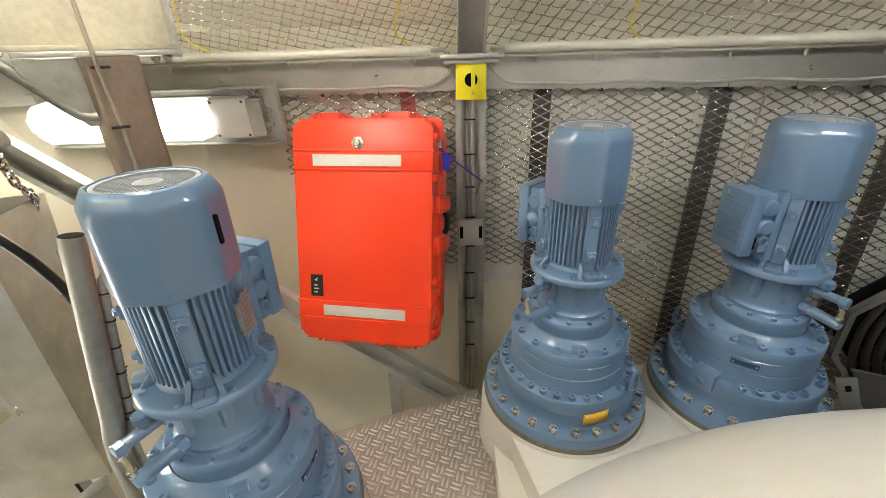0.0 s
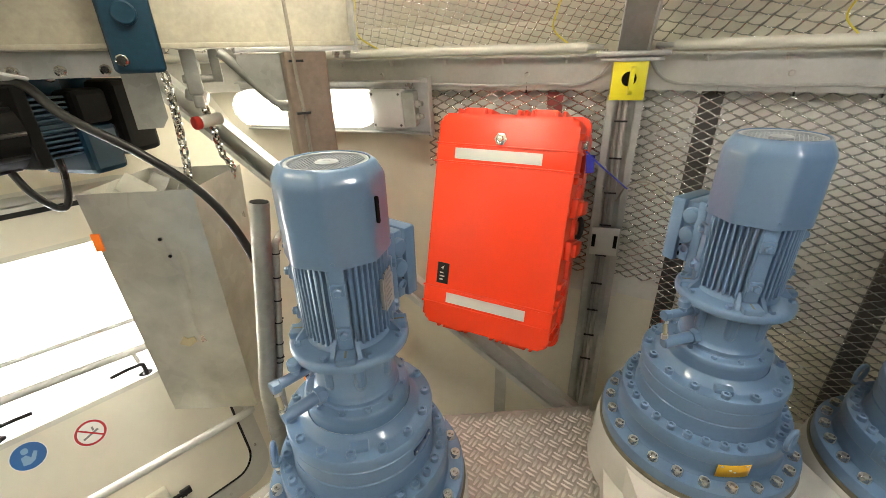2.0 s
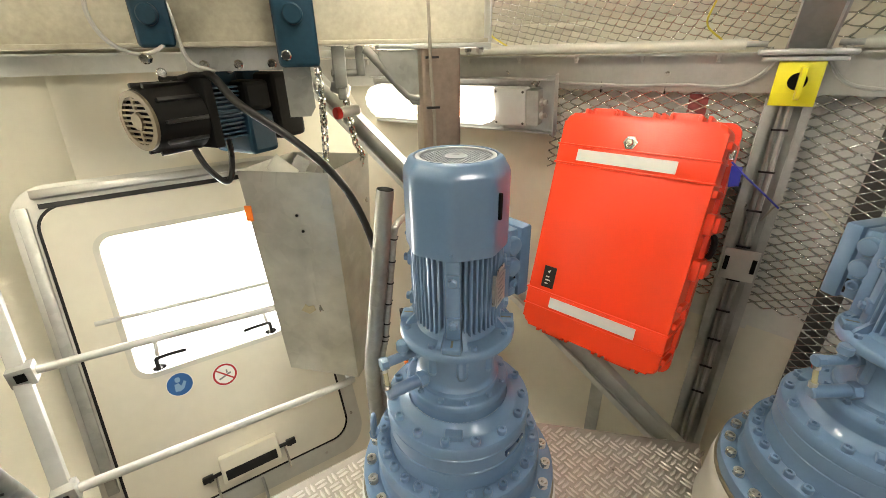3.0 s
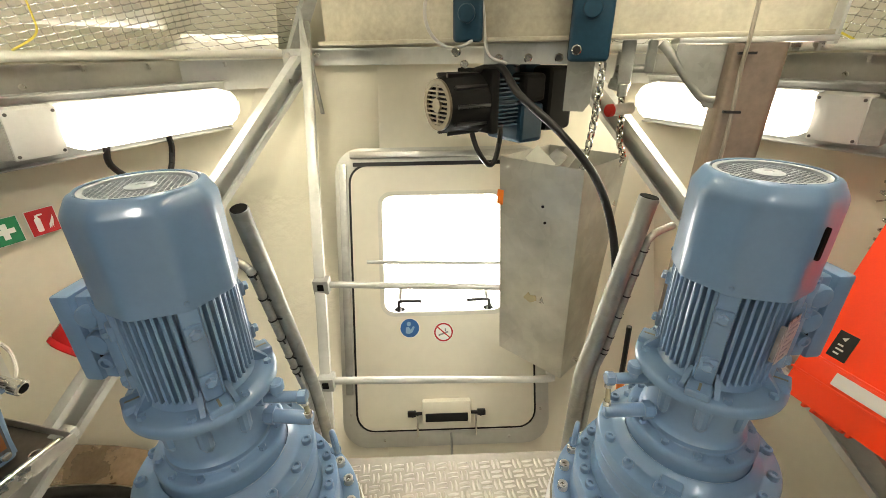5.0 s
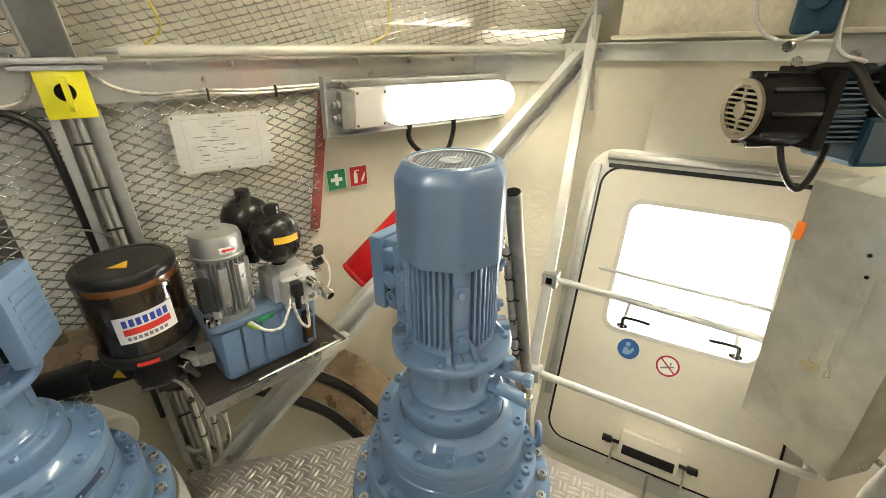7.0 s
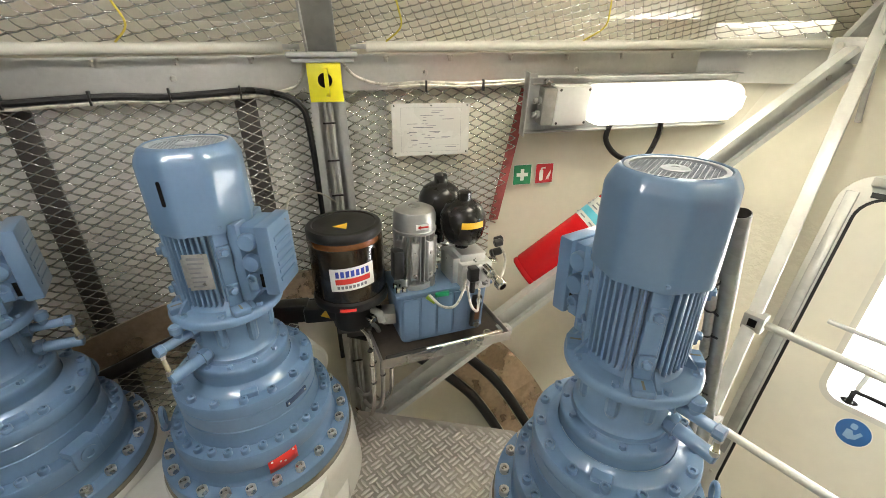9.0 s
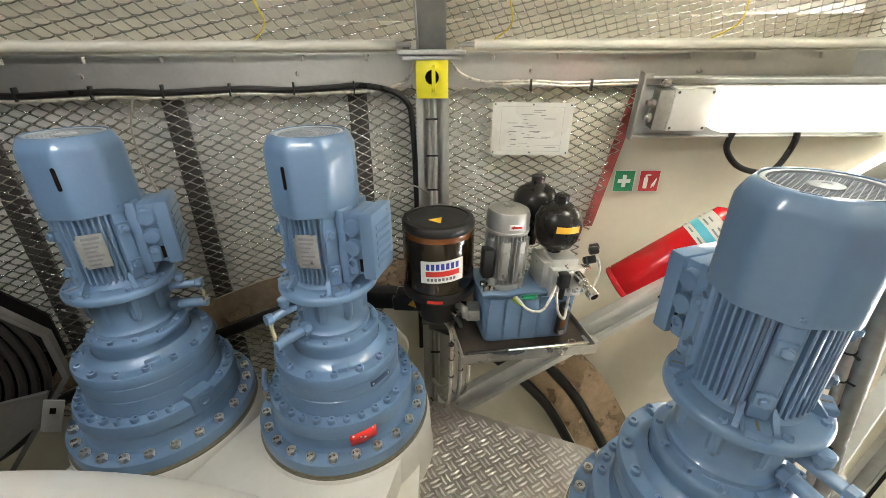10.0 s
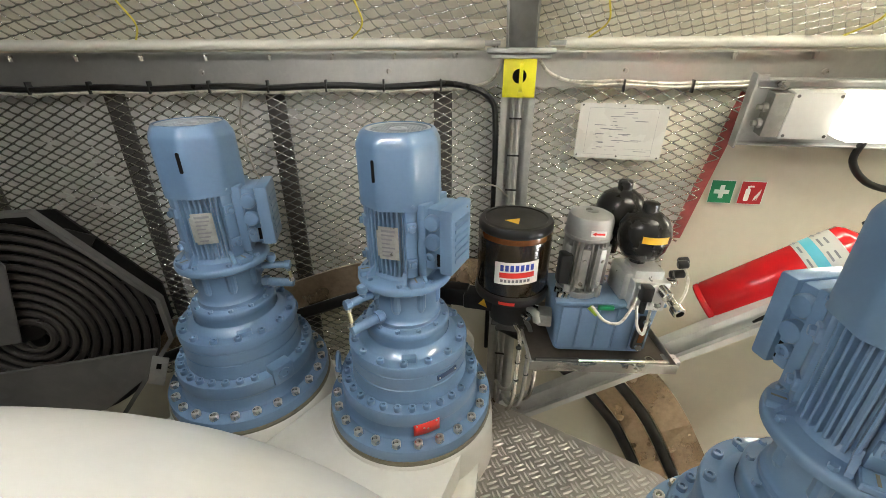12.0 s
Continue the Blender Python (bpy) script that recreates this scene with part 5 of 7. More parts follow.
# ---- chain hoist ----
tho = thing("chain_hoist", "dark blue electric chain hoist with a black motor", "hoist")
ax = Vector((0.86, 0.51, 0.0)).normalized()
O = Vector((-0.018, 2.29, 0.948))
mh = Matrix.Translation(O) @ Matrix((Vector((-ax.y, ax.x, 0)), Vector((0, 0, 1)), ax)).transposed().to_4x4() @ Matrix.Diagonal((1.26, 1.26, 1.16, 1))
bm = bmesh.new()
lathe(bm, [(0.052, 0.0), (0.064, 0.004), (0.070, 0.02), (0.074, 0.10), (0.077, 0.13), (0.074, 0.135)], 36, mh, close=False)
cov = part("motor_cover", bm, MATT_BLACK, tho)
for k in range(10):
    bm = bmesh.new()
    box(bm, (0.070, -0.004, 0.015), (0.079, 0.004, 0.12), mh @ Matrix.Rotation(2 * math.pi * k / 10, 4, "Z"), 0.001)
    part("rib", bm, BLACK, cov)
bm = bmesh.new()
circ = lambda r: [(r * math.cos(a * 0.1571), r * math.sin(a * 0.1571)) for a in range(40)]
ring_plate(bm, circ(0.063), circ(0.050), -0.004, 0.004, mh)
fg = part("fan_guard", bm, GUARD_TAN, tho, "tan slotted fan guard")
for k in range(-4, 5):
    h = math.sqrt(0.051 ** 2 - (k * 0.0112) ** 2)
    bm = bmesh.new()
    box(bm, (-h, k * 0.0112 - 0.0022, -0.003), (h, k * 0.0112 + 0.0022, 0.003), mh)
    part("slat", bm, GUARD_TAN, fg)
bm = bmesh.new()
lathe(bm, [(0.018, -0.006), (0.018, 0.002), (0, 0.002)], 16, mh)
box(bm, (-0.004, -0.05, -0.003), (0.004, 0.05, 0.002), mh)
part("guard_hub", bm, GUARD_TAN, fg)
bm = bmesh.new()
lathe(bm, [(0.0, 0.012), (0.050, 0.012)], 24, mh, close=False)
part("fan_hollow", bm, DARK, tho)
bm = bmesh.new()
lathe(bm, [(0.058, 0.13), (0.058, 0.235)], 32, mh)
sta = part("finned_stator", bm, HOIST_BLUE, tho)
for k in range(12):
    bm = bmesh.new()
    box(bm, (-0.066, -0.060 + k * 0.0105, 0.135), (0.066, -0.056 + k * 0.0105, 0.232), mh)
    part("cooling_fin", bm, HOIST_BLUE, sta)
bm = bmesh.new()
box(bm, (-0.075, -0.112, 0.235), (0.075, -0.006, 0.33), mh, 0.012)
part("gearbox", bm, HOIST_BLUE, tho, smooth=False)
bm = bmesh.new()
box(bm, (-0.078, -0.004, 0.238), (0.078, 0.070, 0.328), mh, 0.012)
part("gearbox_cover", bm, MATT_BLACK, tho, smooth=False)
bm = bmesh.new()
box(bm, (0.605, -0.006, -0.062), (0.86, 0.006, -0.002), mb, 0.002)
bar = part("suspension_bar", bm, GALV, tho, "pale galvanised suspension bar")
for x in (0.63, 0.72, 0.81):
    bm = bmesh.new()
    lathe(bm, [(0.013, 0), (0.013, 0.012), (0.009, 0.016), (0, 0.016)], 8, mb @ Matrix.Translation((x, 0.006, -0.045)) @ Matrix.Rotation(radians(-90), 4, "X"))
    part("bolt", bm, CHROME, bar)
bm = bmesh.new()
prism(bm, [(0.605, -0.195), (0.545, -0.195), (0.528, -0.17), (0.528, -0.045), (0.605, -0.045)], -0.004, 0.004, mb @ Matrix(((1, 0, 0, 0), (0, 0, 1, 0), (0, 1, 0, 0), (0, 0, 0, 1))))
part("hanger_plate", bm, GALV_DULL, tho, "dull galvanised hanger plate")
bm = bmesh.new()
box(bm, (-0.085, -0.085, 0.33), (0.085, 0.085, 0.44), mh, 0.014)
part("control_cover", bm, MATT_BLACK, tho, smooth=False)
bm = bmesh.new()
box(bm, (-0.078, -0.074, 0.122), (0.078, 0.084, 0.150), mh, 0.004)
part("terminal_block", bm, MATT_BLACK, tho, smooth=False)
bm = bmesh.new()
box(bm, (-0.05, -0.02, 0.441), (0.05, 0.075, 0.452), mh, 0.003)
part("back_plate", bm, RUST_STEEL, tho)
bm = bmesh.new()
box(bm, (-0.03, 0.06, 0.20), (0.03, 0.125, 0.27), mh, 0.008)
box(bm, (-0.02, 0.06, 0.30), (0.02, 0.10, 0.36), mh, 0.006)
part("suspension_lug", bm, HOIST_BLUE, tho)
for k, z in enumerate((0.06, 0.16, 0.24)):
    bm = bmesh.new()
    c = mh @ Vector((-0.035, 0.095, z))
    cyl(bm, c, c + Vector((0.0, -0.03, 0.0)), 0.013, 8, bevel=0.003)
    part("shackle_bolt", bm, CHROME, tho)
for k, (p0, w, h) in enumerate(((0.895, 0.090, 0.13), (0.548, 0.110, 0.20))):
    bm = bmesh.new()
    box(bm, (p0 - w / 2, 0.055, -0.055 if k else 0.0), (p0 + w / 2, 0.075, h), mb, 0.012, 3)
    tr = part("trolley_plate", bm, HOIST_BLUE, tho)
    bm = bmesh.new()
    c = mb @ Vector((p0, 0.074, 0.075))
    cyl(bm, c, c + (mb.to_3x3() @ Vector((0, 0.014, 0))), 0.026, 20, bevel=0.004)
    part("wheel_boss", bm, HOIST_BLUE, tr)
    bm = bmesh.new()
    c = mb @ Vector((p0 + 0.03, 0.074, -0.025))
    cyl(bm, c, c + (mb.to_3x3() @ Vector((0, 0.022, 0))), 0.014, 8, bevel=0.003)
    part("nut", bm, CHROME, tr)
bm = bmesh.new()
box(bm, (0.425, 0.012, -0.115), (0.462, 0.02, -0.002), mb, 0.004)
box(bm, (0.370, -0.02, -0.085), (0.395, 0.02, -0.002), mb, 0.006)
cyl(bm, mb @ Vector((0.37, 0.0, -0.075)), mb @ Vector((0.47, 0.0, -0.075)), 0.011, 12, bevel=0.002)
cyl(bm, mb @ Vector((0.443, 0.008, -0.115)), mb @ Vector((0.443, 0.008, -0.150)), 0.014, 12, bevel=0.003)
part("chain_guide", bm, GALV_DULL, tho)
bm = bmesh.new()
c = mb @ Vector((0.93, 0.088, 0.10))
tube(bm, [c + Vector((0.085 * math.cos(a * 0.5236), 0, 0.095 * math.sin(a * 0.5236) - 0.02)) for a in range(13)] + [c + Vector((0.10, 0.0, -0.13)), c + Vector((0.16, 0.0, -0.16))], 0.0052, 8)
part("control_cable", bm, CABLE_GREY, tho)
bm = bmesh.new()
a0 = mh @ Vector((-0.01, 0.078, 0.12))
tube(bm, [a0, a0 + Vector((0.07, -0.06, 0.012)), (0.225, 2.20, 0.985), (0.335, 2.115, 0.885), (0.435, 2.06, 0.765), (0.492, 2.02, 0.62), (0.515, 1.98, 0.45), (0.51, 1.96, 0.33)], 0.0118, 12)
part("power_cable", bm, RUBBER, tho)
bm = bmesh.new()
b0 = mh @ Vector((-0.02, -0.07, 0.10))
tube(bm, [b0, b0 + Vector((0.02, -0.02, -0.06)), b0 + Vector((0.06, -0.01, -0.115)), b0 + Vector((0.085, 0.0, -0.10)), b0 + Vector((0.10, 0.01, -0.03)), b0 + Vector((0.10, 0.01, 0.02))], 0.009, 10)
part("hanging_cable", bm, RUBBER, tho)


def chain(name, pts, label, link=0.028, wire=0.0042):
    """Welded links along a hanging line, each turned a quarter from the last."""
    path = smooth_path(pts, 10)
    bm = bmesh.new()
    acc, pos = 0.0, [path[0]]
    for a, b in zip(path, path[1:]):
        acc += (b - a).length
        if acc >= link * 0.72:
            pos.append(b)
            acc = 0
    for i, (a, b) in enumerate(zip(pos, pos[1:])):
        d = (b - a).normalized()
        q = d.orthogonal().normalized()
        q = Matrix.Rotation(radians(90 * (i % 2) + 20), 3, d) @ q
        c = (a + b) / 2
        ring = [c + d * (link * 0.62 * math.cos(k * math.pi / 6)) + q * (link * 0.36 * math.sin(k * math.pi / 6)) for k in range(12)]
        tube(bm, ring + ring[:1], wire, 6, smooth=False, cap=False)
    return tagged(part(name, bm, CHROME), label, "chain", "hoist chains")


chain("load_chain", [(0.455, 2.17, 1.07), (0.452, 2.165, 0.95), (0.45, 2.178, 0.85), (0.447, 2.20, 0.76), (0.445, 2.215, 0.68)], "bright welded load chain hanging into the sheet metal bin")
chain("load_chain", [(0.555, 2.26, 1.03), (0.565, 2.25, 0.93), (0.585, 2.27, 0.82), (0.62, 2.30, 0.765), (0.60, 2.33, 0.70)], "bright welded load chain hanging into the sheet metal bin")
tk = thing("chain_hook", "steel hook block with a red collar on the chain", "hook")
bm = bmesh.new()
cyl(bm, (0.552, 2.265, 1.02), (0.556, 2.26, 1.10), 0.022, 12, bevel=0.004)
cyl(bm, (0.545, 2.26, 0.985), (0.555, 2.26, 1.02), 0.032, 12, bevel=0.006)
part("block", bm, GALV, tk)
bm = bmesh.new()
cyl(bm, (0.530, 2.235, 0.93), (0.600, 2.25, 0.935), 0.018, 10, bevel=0.003)
part("collar", bm, GREY_PIPE, tk)
bm = bmesh.new()
cyl(bm, (0.512, 2.232, 0.929), (0.532, 2.236, 0.93), 0.0195, 10, bevel=0.003)
part("red_ring", bm, RED, tk, "red ring")

# ---- open sheet metal chain bin ----
tbn = thing("chain_bin", "tall open galvanised sheet metal chain bin", "bin")
A, B, C = Vector((0.197, 2.32, 0.772)), Vector((0.430, 2.135, 0.766)), Vector((0.66, 2.345, 0.762))
D = A + C - B
Ab, Bb, Cb = Vector((0.228, 2.30, -0.030)), Vector((0.440, 2.13, -0.062)), Vector((0.570, 2.27, -0.090))
Db = Ab + Cb - Bb
fx = (B - A).normalized()
fm = frame_of((A + B + Ab + Bb) / 4, fx, (0, 0, 1))
for nm, q in (("front_sheet", (A, B, Bb, Ab)), ("side_sheet", (B, C, Cb, Bb)), ("back_sheet", (C, D, Db, Cb)), ("end_sheet", (D, A, Ab, Db)), ("bottom_sheet", (Ab, Bb, Cb, Db))):
    bm = bmesh.new()
    vs = [bm.verts.new(v) for v in q]
    bm.faces.new(vs)
    bmesh.ops.subdivide_edges(bm, edges=bm.edges[:], cuts=23 if nm == "front_sheet" else 7, use_grid_fill=True)
    n = ((q[1] - q[0]).cross(q[3] - q[0])).normalized()
    edge = [v for v in bm.verts if v.is_boundary]
    for v in bm.verts:
        if v in edge:
            continue
        v.co += n * 0.0012 * noise.noise(v.co * 6.0)
        if nm == "front_sheet":
            # shallow knock running down the sheet
            w = fm.inverted() @ v.co
            u = min(1, max(0, (0.20 - w.y) / 0.26))
            d2 = ((w.x - 0.045 + 0.020 * u) / 0.016) ** 2 + ((w.y - 0.20 + 0.26 * u) / 0.03) ** 2
            v.co += n * 0.005 * math.exp(-d2)
    solid(part(nm, bm, GALV_SHEET, tbn, smooth=False), 0.002)
for x, y in ((0.008, 0.262), (0.022, 0.206)):
    bm = bmesh.new()
    lathe(bm, [(0.005, 0.001), (0.005, 0.004), (0, 0.004)], 10, fm @ Matrix.Translation((x, y, 0.003)))
    part("hole", bm, DARK, tbn, "dark drilled hole")
bm = bmesh.new()
prism(bm, [(-0.03, -0.112), (0.0, -0.126), (0.024, -0.108), (0.020, -0.088), (-0.002, -0.094), (-0.012, -0.084)], 0.003, 0.006, fm)
part("tape_patch", bm, TAN, tbn, "tan tape remnant")
bm = bmesh.new()
box(bm, (-0.17, 0.235, 0.0), (-0.146, 0.29, 0.006), fm, 0.002)
part("orange_tag", bm, ORANGE, tbn, "orange tag")
for k, (x, y) in enumerate(((0.06, -0.40), (0.11, -0.40))):
    bm = bmesh.new()
    cyl(bm, Bb + Vector((x, x * 0.8, 0.06)), Bb + Vector((x + 0.012, x * 0.8 - 0.014, 0.06)), 0.009, 8)
    part("bolt", bm, BOLT_STEEL, tbn)

# pale chute plates leading the chain into the bin
tch = thing("chain_chute", "pale bent sheet chute over the chain bin", "chute")
for o, w, h, tilt, mt in (((0.315, 2.315, 0.735), 0.09, 0.060, 38, GREY_PIPE), ((0.375, 2.325, 0.730), 0.05, 0.065, 30, GALV_DULL), ((0.425, 2.345, 0.735), 0.05, 0.070, 26, GREY_PIPE)):
    bm = bmesh.new()
    box(bm, (-w / 2, 0, -0.002), (w / 2, h, 0.002), frame_of(o, fx, (0, 0, 1)) @ Matrix.Rotation(radians(-tilt), 4, "Z") @ Matrix.Rotation(radians(-18), 4, "X"), 0.001)
    part("plate", bm, mt, tch)

# ---- orange-red transport case ----
CM = frame_of((1.1835, 1.5997, 0.5356), (0.2496, -0.9683, 0.0063), (0.2603, 0.0734, 0.9627))
tcs = thing("transport_case", "orange-red moulded transport case hanging against the brace", "case", m=CM @ Matrix.Translation((-0.02, -0.003, 0)) @ Matrix.Diagonal((0.975, 0.985, 1, 1)))
bm = bmesh.new()
prism(bm, round_rect(0.505, 0.795, 0.030, 6), -0.105, 0.0, bevel=0.016)
lid = part("lid", bm, CASE_RED, tcs, angle=45)
bm = bmesh.new()
prism(bm, round_rect(0.533, 0.828, 0.034, 6), -0.125, -0.105, bevel=0.003)
part("rim", bm, CASE_RED, tcs)
bm = bmesh.new()
prism(bm, round_rect(0.50, 0.79, 0.040, 6), -0.275, -0.128)
part("base_shell", bm, CASE_RED, tcs)
for y, h in ((0.2585, 0.064), (-0.283, 0.064)):
    bm = bmesh.new()
    box(bm, (-0.2545, y - h / 2, -0.09), (0.2545, y + h / 2, 0.0022), bevel=0.002)
    for e in (-1, 1):
        box(bm, (-0.259, y + e * h / 2 - 0.0035, -0.10), (0.259, y + e * h / 2 + 0.0035, 0.0060), bevel=0.002)
    part("band", bm, CASE_RED, lid)
for y, x0, x1 in ((0.2585, -0.178, 0.145), (-0.283, -0.155, 0.159)):
    bm = bmesh.new()
    box(bm, (x0, y - 0.0192, 0.0036), (x1, y + 0.0192, 0.0050))
    part("reflective_strip", bm, REFLECTIVE, lid, "silver reflective strip")
bm = bmesh.new()
lathe(bm, [(0.023, 0.0), (0.023, 0.008), (0.020, 0.010), (0.013, 0.011), (0.010, 0.018), (0, 0.019)], 6, Matrix.Translation((-0.008, 0.317, 0)))
part("pressure_valve", bm, CHROME, lid, "nickel hexagonal valve")
bm = bmesh.new()
box(bm, (-0.204, -0.233, 0.0), (-0.156, -0.152, 0.002))
bdg = part("badge", bm, BLACK, lid, "black badge")
bm = bmesh.new()
for i in range(3):
    box(bm, (-0.192, -0.220 + i * 0.013, 0.002), (-0.178 + 0.006 * (i % 2), -0.215 + i * 0.013, 0.0024))
prism(bm, [(-0.190, -0.172), (-0.176, -0.163), (-0.180, -0.178)], 0.002, 0.0024)
part("print", bm, GREY_PLASTIC, bdg)
# ribs and hinges on top and bottom, latches on the long side
for ysgn in (1, -1):
    for x in (-0.19, -0.165, -0.095, -0.07, 0.035, 0.06, 0.085, 0.165, 0.19):
        bm = bmesh.new()
        box(bm, (x - 0.006, ysgn * 0.402 - 0.016, -0.12), (x + 0.006, ysgn * 0.402 + 0.016, -0.022), bevel=0.003)
        part("rib", bm, CASE_RED, tcs)
    for x in (-0.13, 0.12):
        bm = bmesh.new()
        box(bm, (x - 0.045, ysgn * 0.404 - 0.020, -0.135), (x + 0.045, ysgn * 0.404 + 0.020, -0.035), bevel=0.006)
        part("hinge_block", bm, CASE_RED, tcs)
for y in (0.11, -0.035):
    bm = bmesh.new()
    box(bm, (0.245, y - 0.033, -0.15), (0.275, y + 0.033, -0.035), bevel=0.006)
    box(bm, (0.262, y - 0.024, -0.17), (0.288, y + 0.024, -0.06), bevel=0.005)
    part("latch", bm, CASE_RED, tcs)
bm = bmesh.new()
tube(bm, [(0.258, 0.075, -0.15), (0.276, 0.06, -0.155), (0.276, 0.01, -0.155), (0.258, 0.0, -0.15)], 0.010, 8)
part("carry_handle", bm, BLACK, tcs, "black carry handle")
for y in (0.34, 0.20, -0.16, -0.22, -0.345):
    bm = bmesh.new()
    box(bm, (0.240, y - 0.012, -0.12), (0.266, y + 0.012, -0.016), bevel=0.005)
    part("rib", bm, CASE_RED, tcs)
for i in range(7):
    bm = bmesh.new()
    box(bm, (-0.262, -0.30 + i * 0.10 - 0.007, -0.12), (-0.242, -0.30 + i * 0.10 + 0.007, -0.02), bevel=0.003)
    part("rib", bm, CASE_RED, tcs)
bm = bmesh.new()
box(bm, (0.244, 0.305, -0.09), (0.27, 0.335, -0.06), bevel=0.003)
part("lock_plate", bm, CHROME, tcs, "bright lock plate")
ls = thing("lashing_strap", "blue strap from the case to the post", "strap")
bm = bmesh.new()
pA = CM @ Vector((0.243, 0.292, -0.055))
tube(bm, [pA, pA + Vector((0.03, -0.04, -0.045)), pA + Vector((0.10, -0.07, -0.10)), pA + Vector((0.155, -0.095, -0.145))], 0.0028, 6)
part("webbing", bm, BLUE_STRAP, ls)
bm = bmesh.new()
prism(bm, [(-0.014, 0.0), (0.014, 0.0), (0.020, -0.055), (-0.006, -0.062)], 0.0, 0.0025, frame_of(pA + Vector((0.012, -0.012, -0.012)), (0.194, -0.448, -0.03), (0, 0, 1)))
part("tail", bm, BLUE_STRAP, ls)
# flat upright under the case
p, tg, n = wall_at(1.78, 1)
bm = bmesh.new()
box(bm, (-0.028, -0.95, 0.0), (0.028, 0.15, 0.008), frame_of(p + n * 0.10, -tg, (0, 0, 1)))
tagged(part("flat_upright", bm, GALV), "galvanised flat bar upright under the brace", "upright")

# ---- wall lamps ----
for s in (1, -1):
    a, b = Vector((s * 1.298, 2.025, 0.905)), Vector((s * 0.923, 2.849, 0.905))
    x_dir = (a - b) if s == 1 else (b - a)
    e = 1 if s == 1 else -1
    m = frame_of((a + b) / 2, x_dir, (0, 0, 1)) @ Matrix.Rotation(radians(8), 4, "X")
    tl = thing("wall_lamp", "lit fluorescent wall lamp with a grey ballast box", "lamp", "wall lamps", m=m)
    h = (b - a).length / 2
    bm = bmesh.new()
    box(bm, (-h, -0.103, -0.03), (h, 0.098, -0.024), bevel=0.002)
    part("tray", bm, GALV, tl)
    for y0, y1 in ((-0.105, -0.099), (0.095, 0.101)):
        bm = bmesh.new()
        box(bm, (-h, y0, -0.03), (h, y1, 0.0), bevel=0.002)
        part("tray_edge", bm, GALV, tl)
    bm = bmesh.new()
    box(bm, (-h + 0.02, 0.070, -0.023), (h - 0.06, 0.074, -0.012), bevel=0.001)
    part("fixing_strip", bm, GALV_DULL, tl)
    bm = bmesh.new()
    box(bm, (e * h - 0.003, -0.115, -0.04), (e * h + 0.003, 0.115, 0.002), bevel=0.001)
    x0, x1 = sorted((e * (h + 0.004), e * (h - 0.028)))
    box(bm, (x0, 0.100, -0.002), (x1, 0.115, 0.002), bevel=0.001)
    part("end_bracket", bm, GALV, tl)
    bm = bmesh.new()
    x0, x1 = sorted((e * (h - 0.238), e * (h - 0.102)))
    box(bm, (x0, -0.072, -0.022), (x1, 0.072, 0.030), bevel=0.006)
    bb = part("ballast_box", bm, GREY_PLASTIC, tl, "pale grey ballast box")
    for x in (x0 + 0.011, x1 - 0.011):
        for y in (-0.060, 0.060):
            bm = bmesh.new()
            lathe(bm, [(0.005, 0.0295), (0.005, 0.0310), (0, 0.0312)], 10, Matrix.Translation((x, y, 0)))
            part("screw", bm, DARK_BAR, bb)
    bm = bmesh.new()
    x0, x1 = sorted((e * (h - 0.102), e * (h - 0.050)))
    box(bm, (x0, -0.066, -0.022), (x1, 0.066, 0.028), bevel=0.003)
    part("gland_plate", bm, GALV_DULL, tl)
    for y in (-0.03, 0.02):
        bm = bmesh.new()
        cyl(bm, (e * (h - 0.055), y, 0.006), (e * (h - 0.022), y, 0.006), 0.010, 10, bevel=0.002)
        cyl(bm, (e * (h - 0.050), y, 0.006), (e * (h - 0.036), y, 0.006), 0.015, 8, bevel=0.002)
        part("cable_gland", bm, GALV_DULL, tl)
    bm = bmesh.new()
    cyl(bm, (e * (h - 0.075), 0.085, -0.022), (e * (h - 0.075), 0.085, 0.010), 0.013, 8)
    part("bolt", bm, BOLT_STEEL, tl)
    bm = bmesh.new()
    x0, x1 = sorted((e * (h - 0.232), -e * (h - 0.006)))
    prism(bm, round_rect(x1 - x0, 0.135, 0.045, 6, (x0 + x1) / 2, 0.0), -0.022, 0.055, bevel=0.020)
    part("diffuser", bm, SKIRT_GLOW, tl, "lit white diffuser", angle=60)
    bm = bmesh.new()
    prism(bm, round_rect(x1 - x0 - 0.05, 0.085, 0.03, 6, (x0 + x1) / 2, 0.0), 0.0545, 0.0565)
    part("lens", bm, LAMP_WHITE, tl, "bright lens over the tubes")
# unseen fill lamps of the same make, added under the roof for brightness
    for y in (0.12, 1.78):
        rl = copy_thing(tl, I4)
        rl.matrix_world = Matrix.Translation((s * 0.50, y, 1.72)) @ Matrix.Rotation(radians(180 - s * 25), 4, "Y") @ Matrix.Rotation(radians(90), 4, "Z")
        rl.name = "fill_lamp"
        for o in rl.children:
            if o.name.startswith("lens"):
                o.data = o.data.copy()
                o.data.materials[0] = FILL_GLOW if y < 1 and s < 0 else (FILL_GLOW_EAST if y < 1 else FILL_GLOW_WARM)
        tagged(rl, "unseen fill lamp added under the roof", "lamp", "roof lamps")
# loop of black cable under the west lamp
bm = bmesh.new()
c = Vector((-1.13, 2.42, 0.79))
tube(bm, [c + Vector((-0.03, -0.05, 0.05)), c + Vector((-0.035, -0.06, -0.03)), c + Vector((0.0, 0.0, -0.10)), c + Vector((0.05, 0.10, -0.11)), c + Vector((0.07, 0.14, -0.02)), c + Vector((0.07, 0.14, 0.05))], 0.011, 10)
tagged(part("cable_loop", bm, RUBBER), "loop of black cable under the wall lamp", "cable")

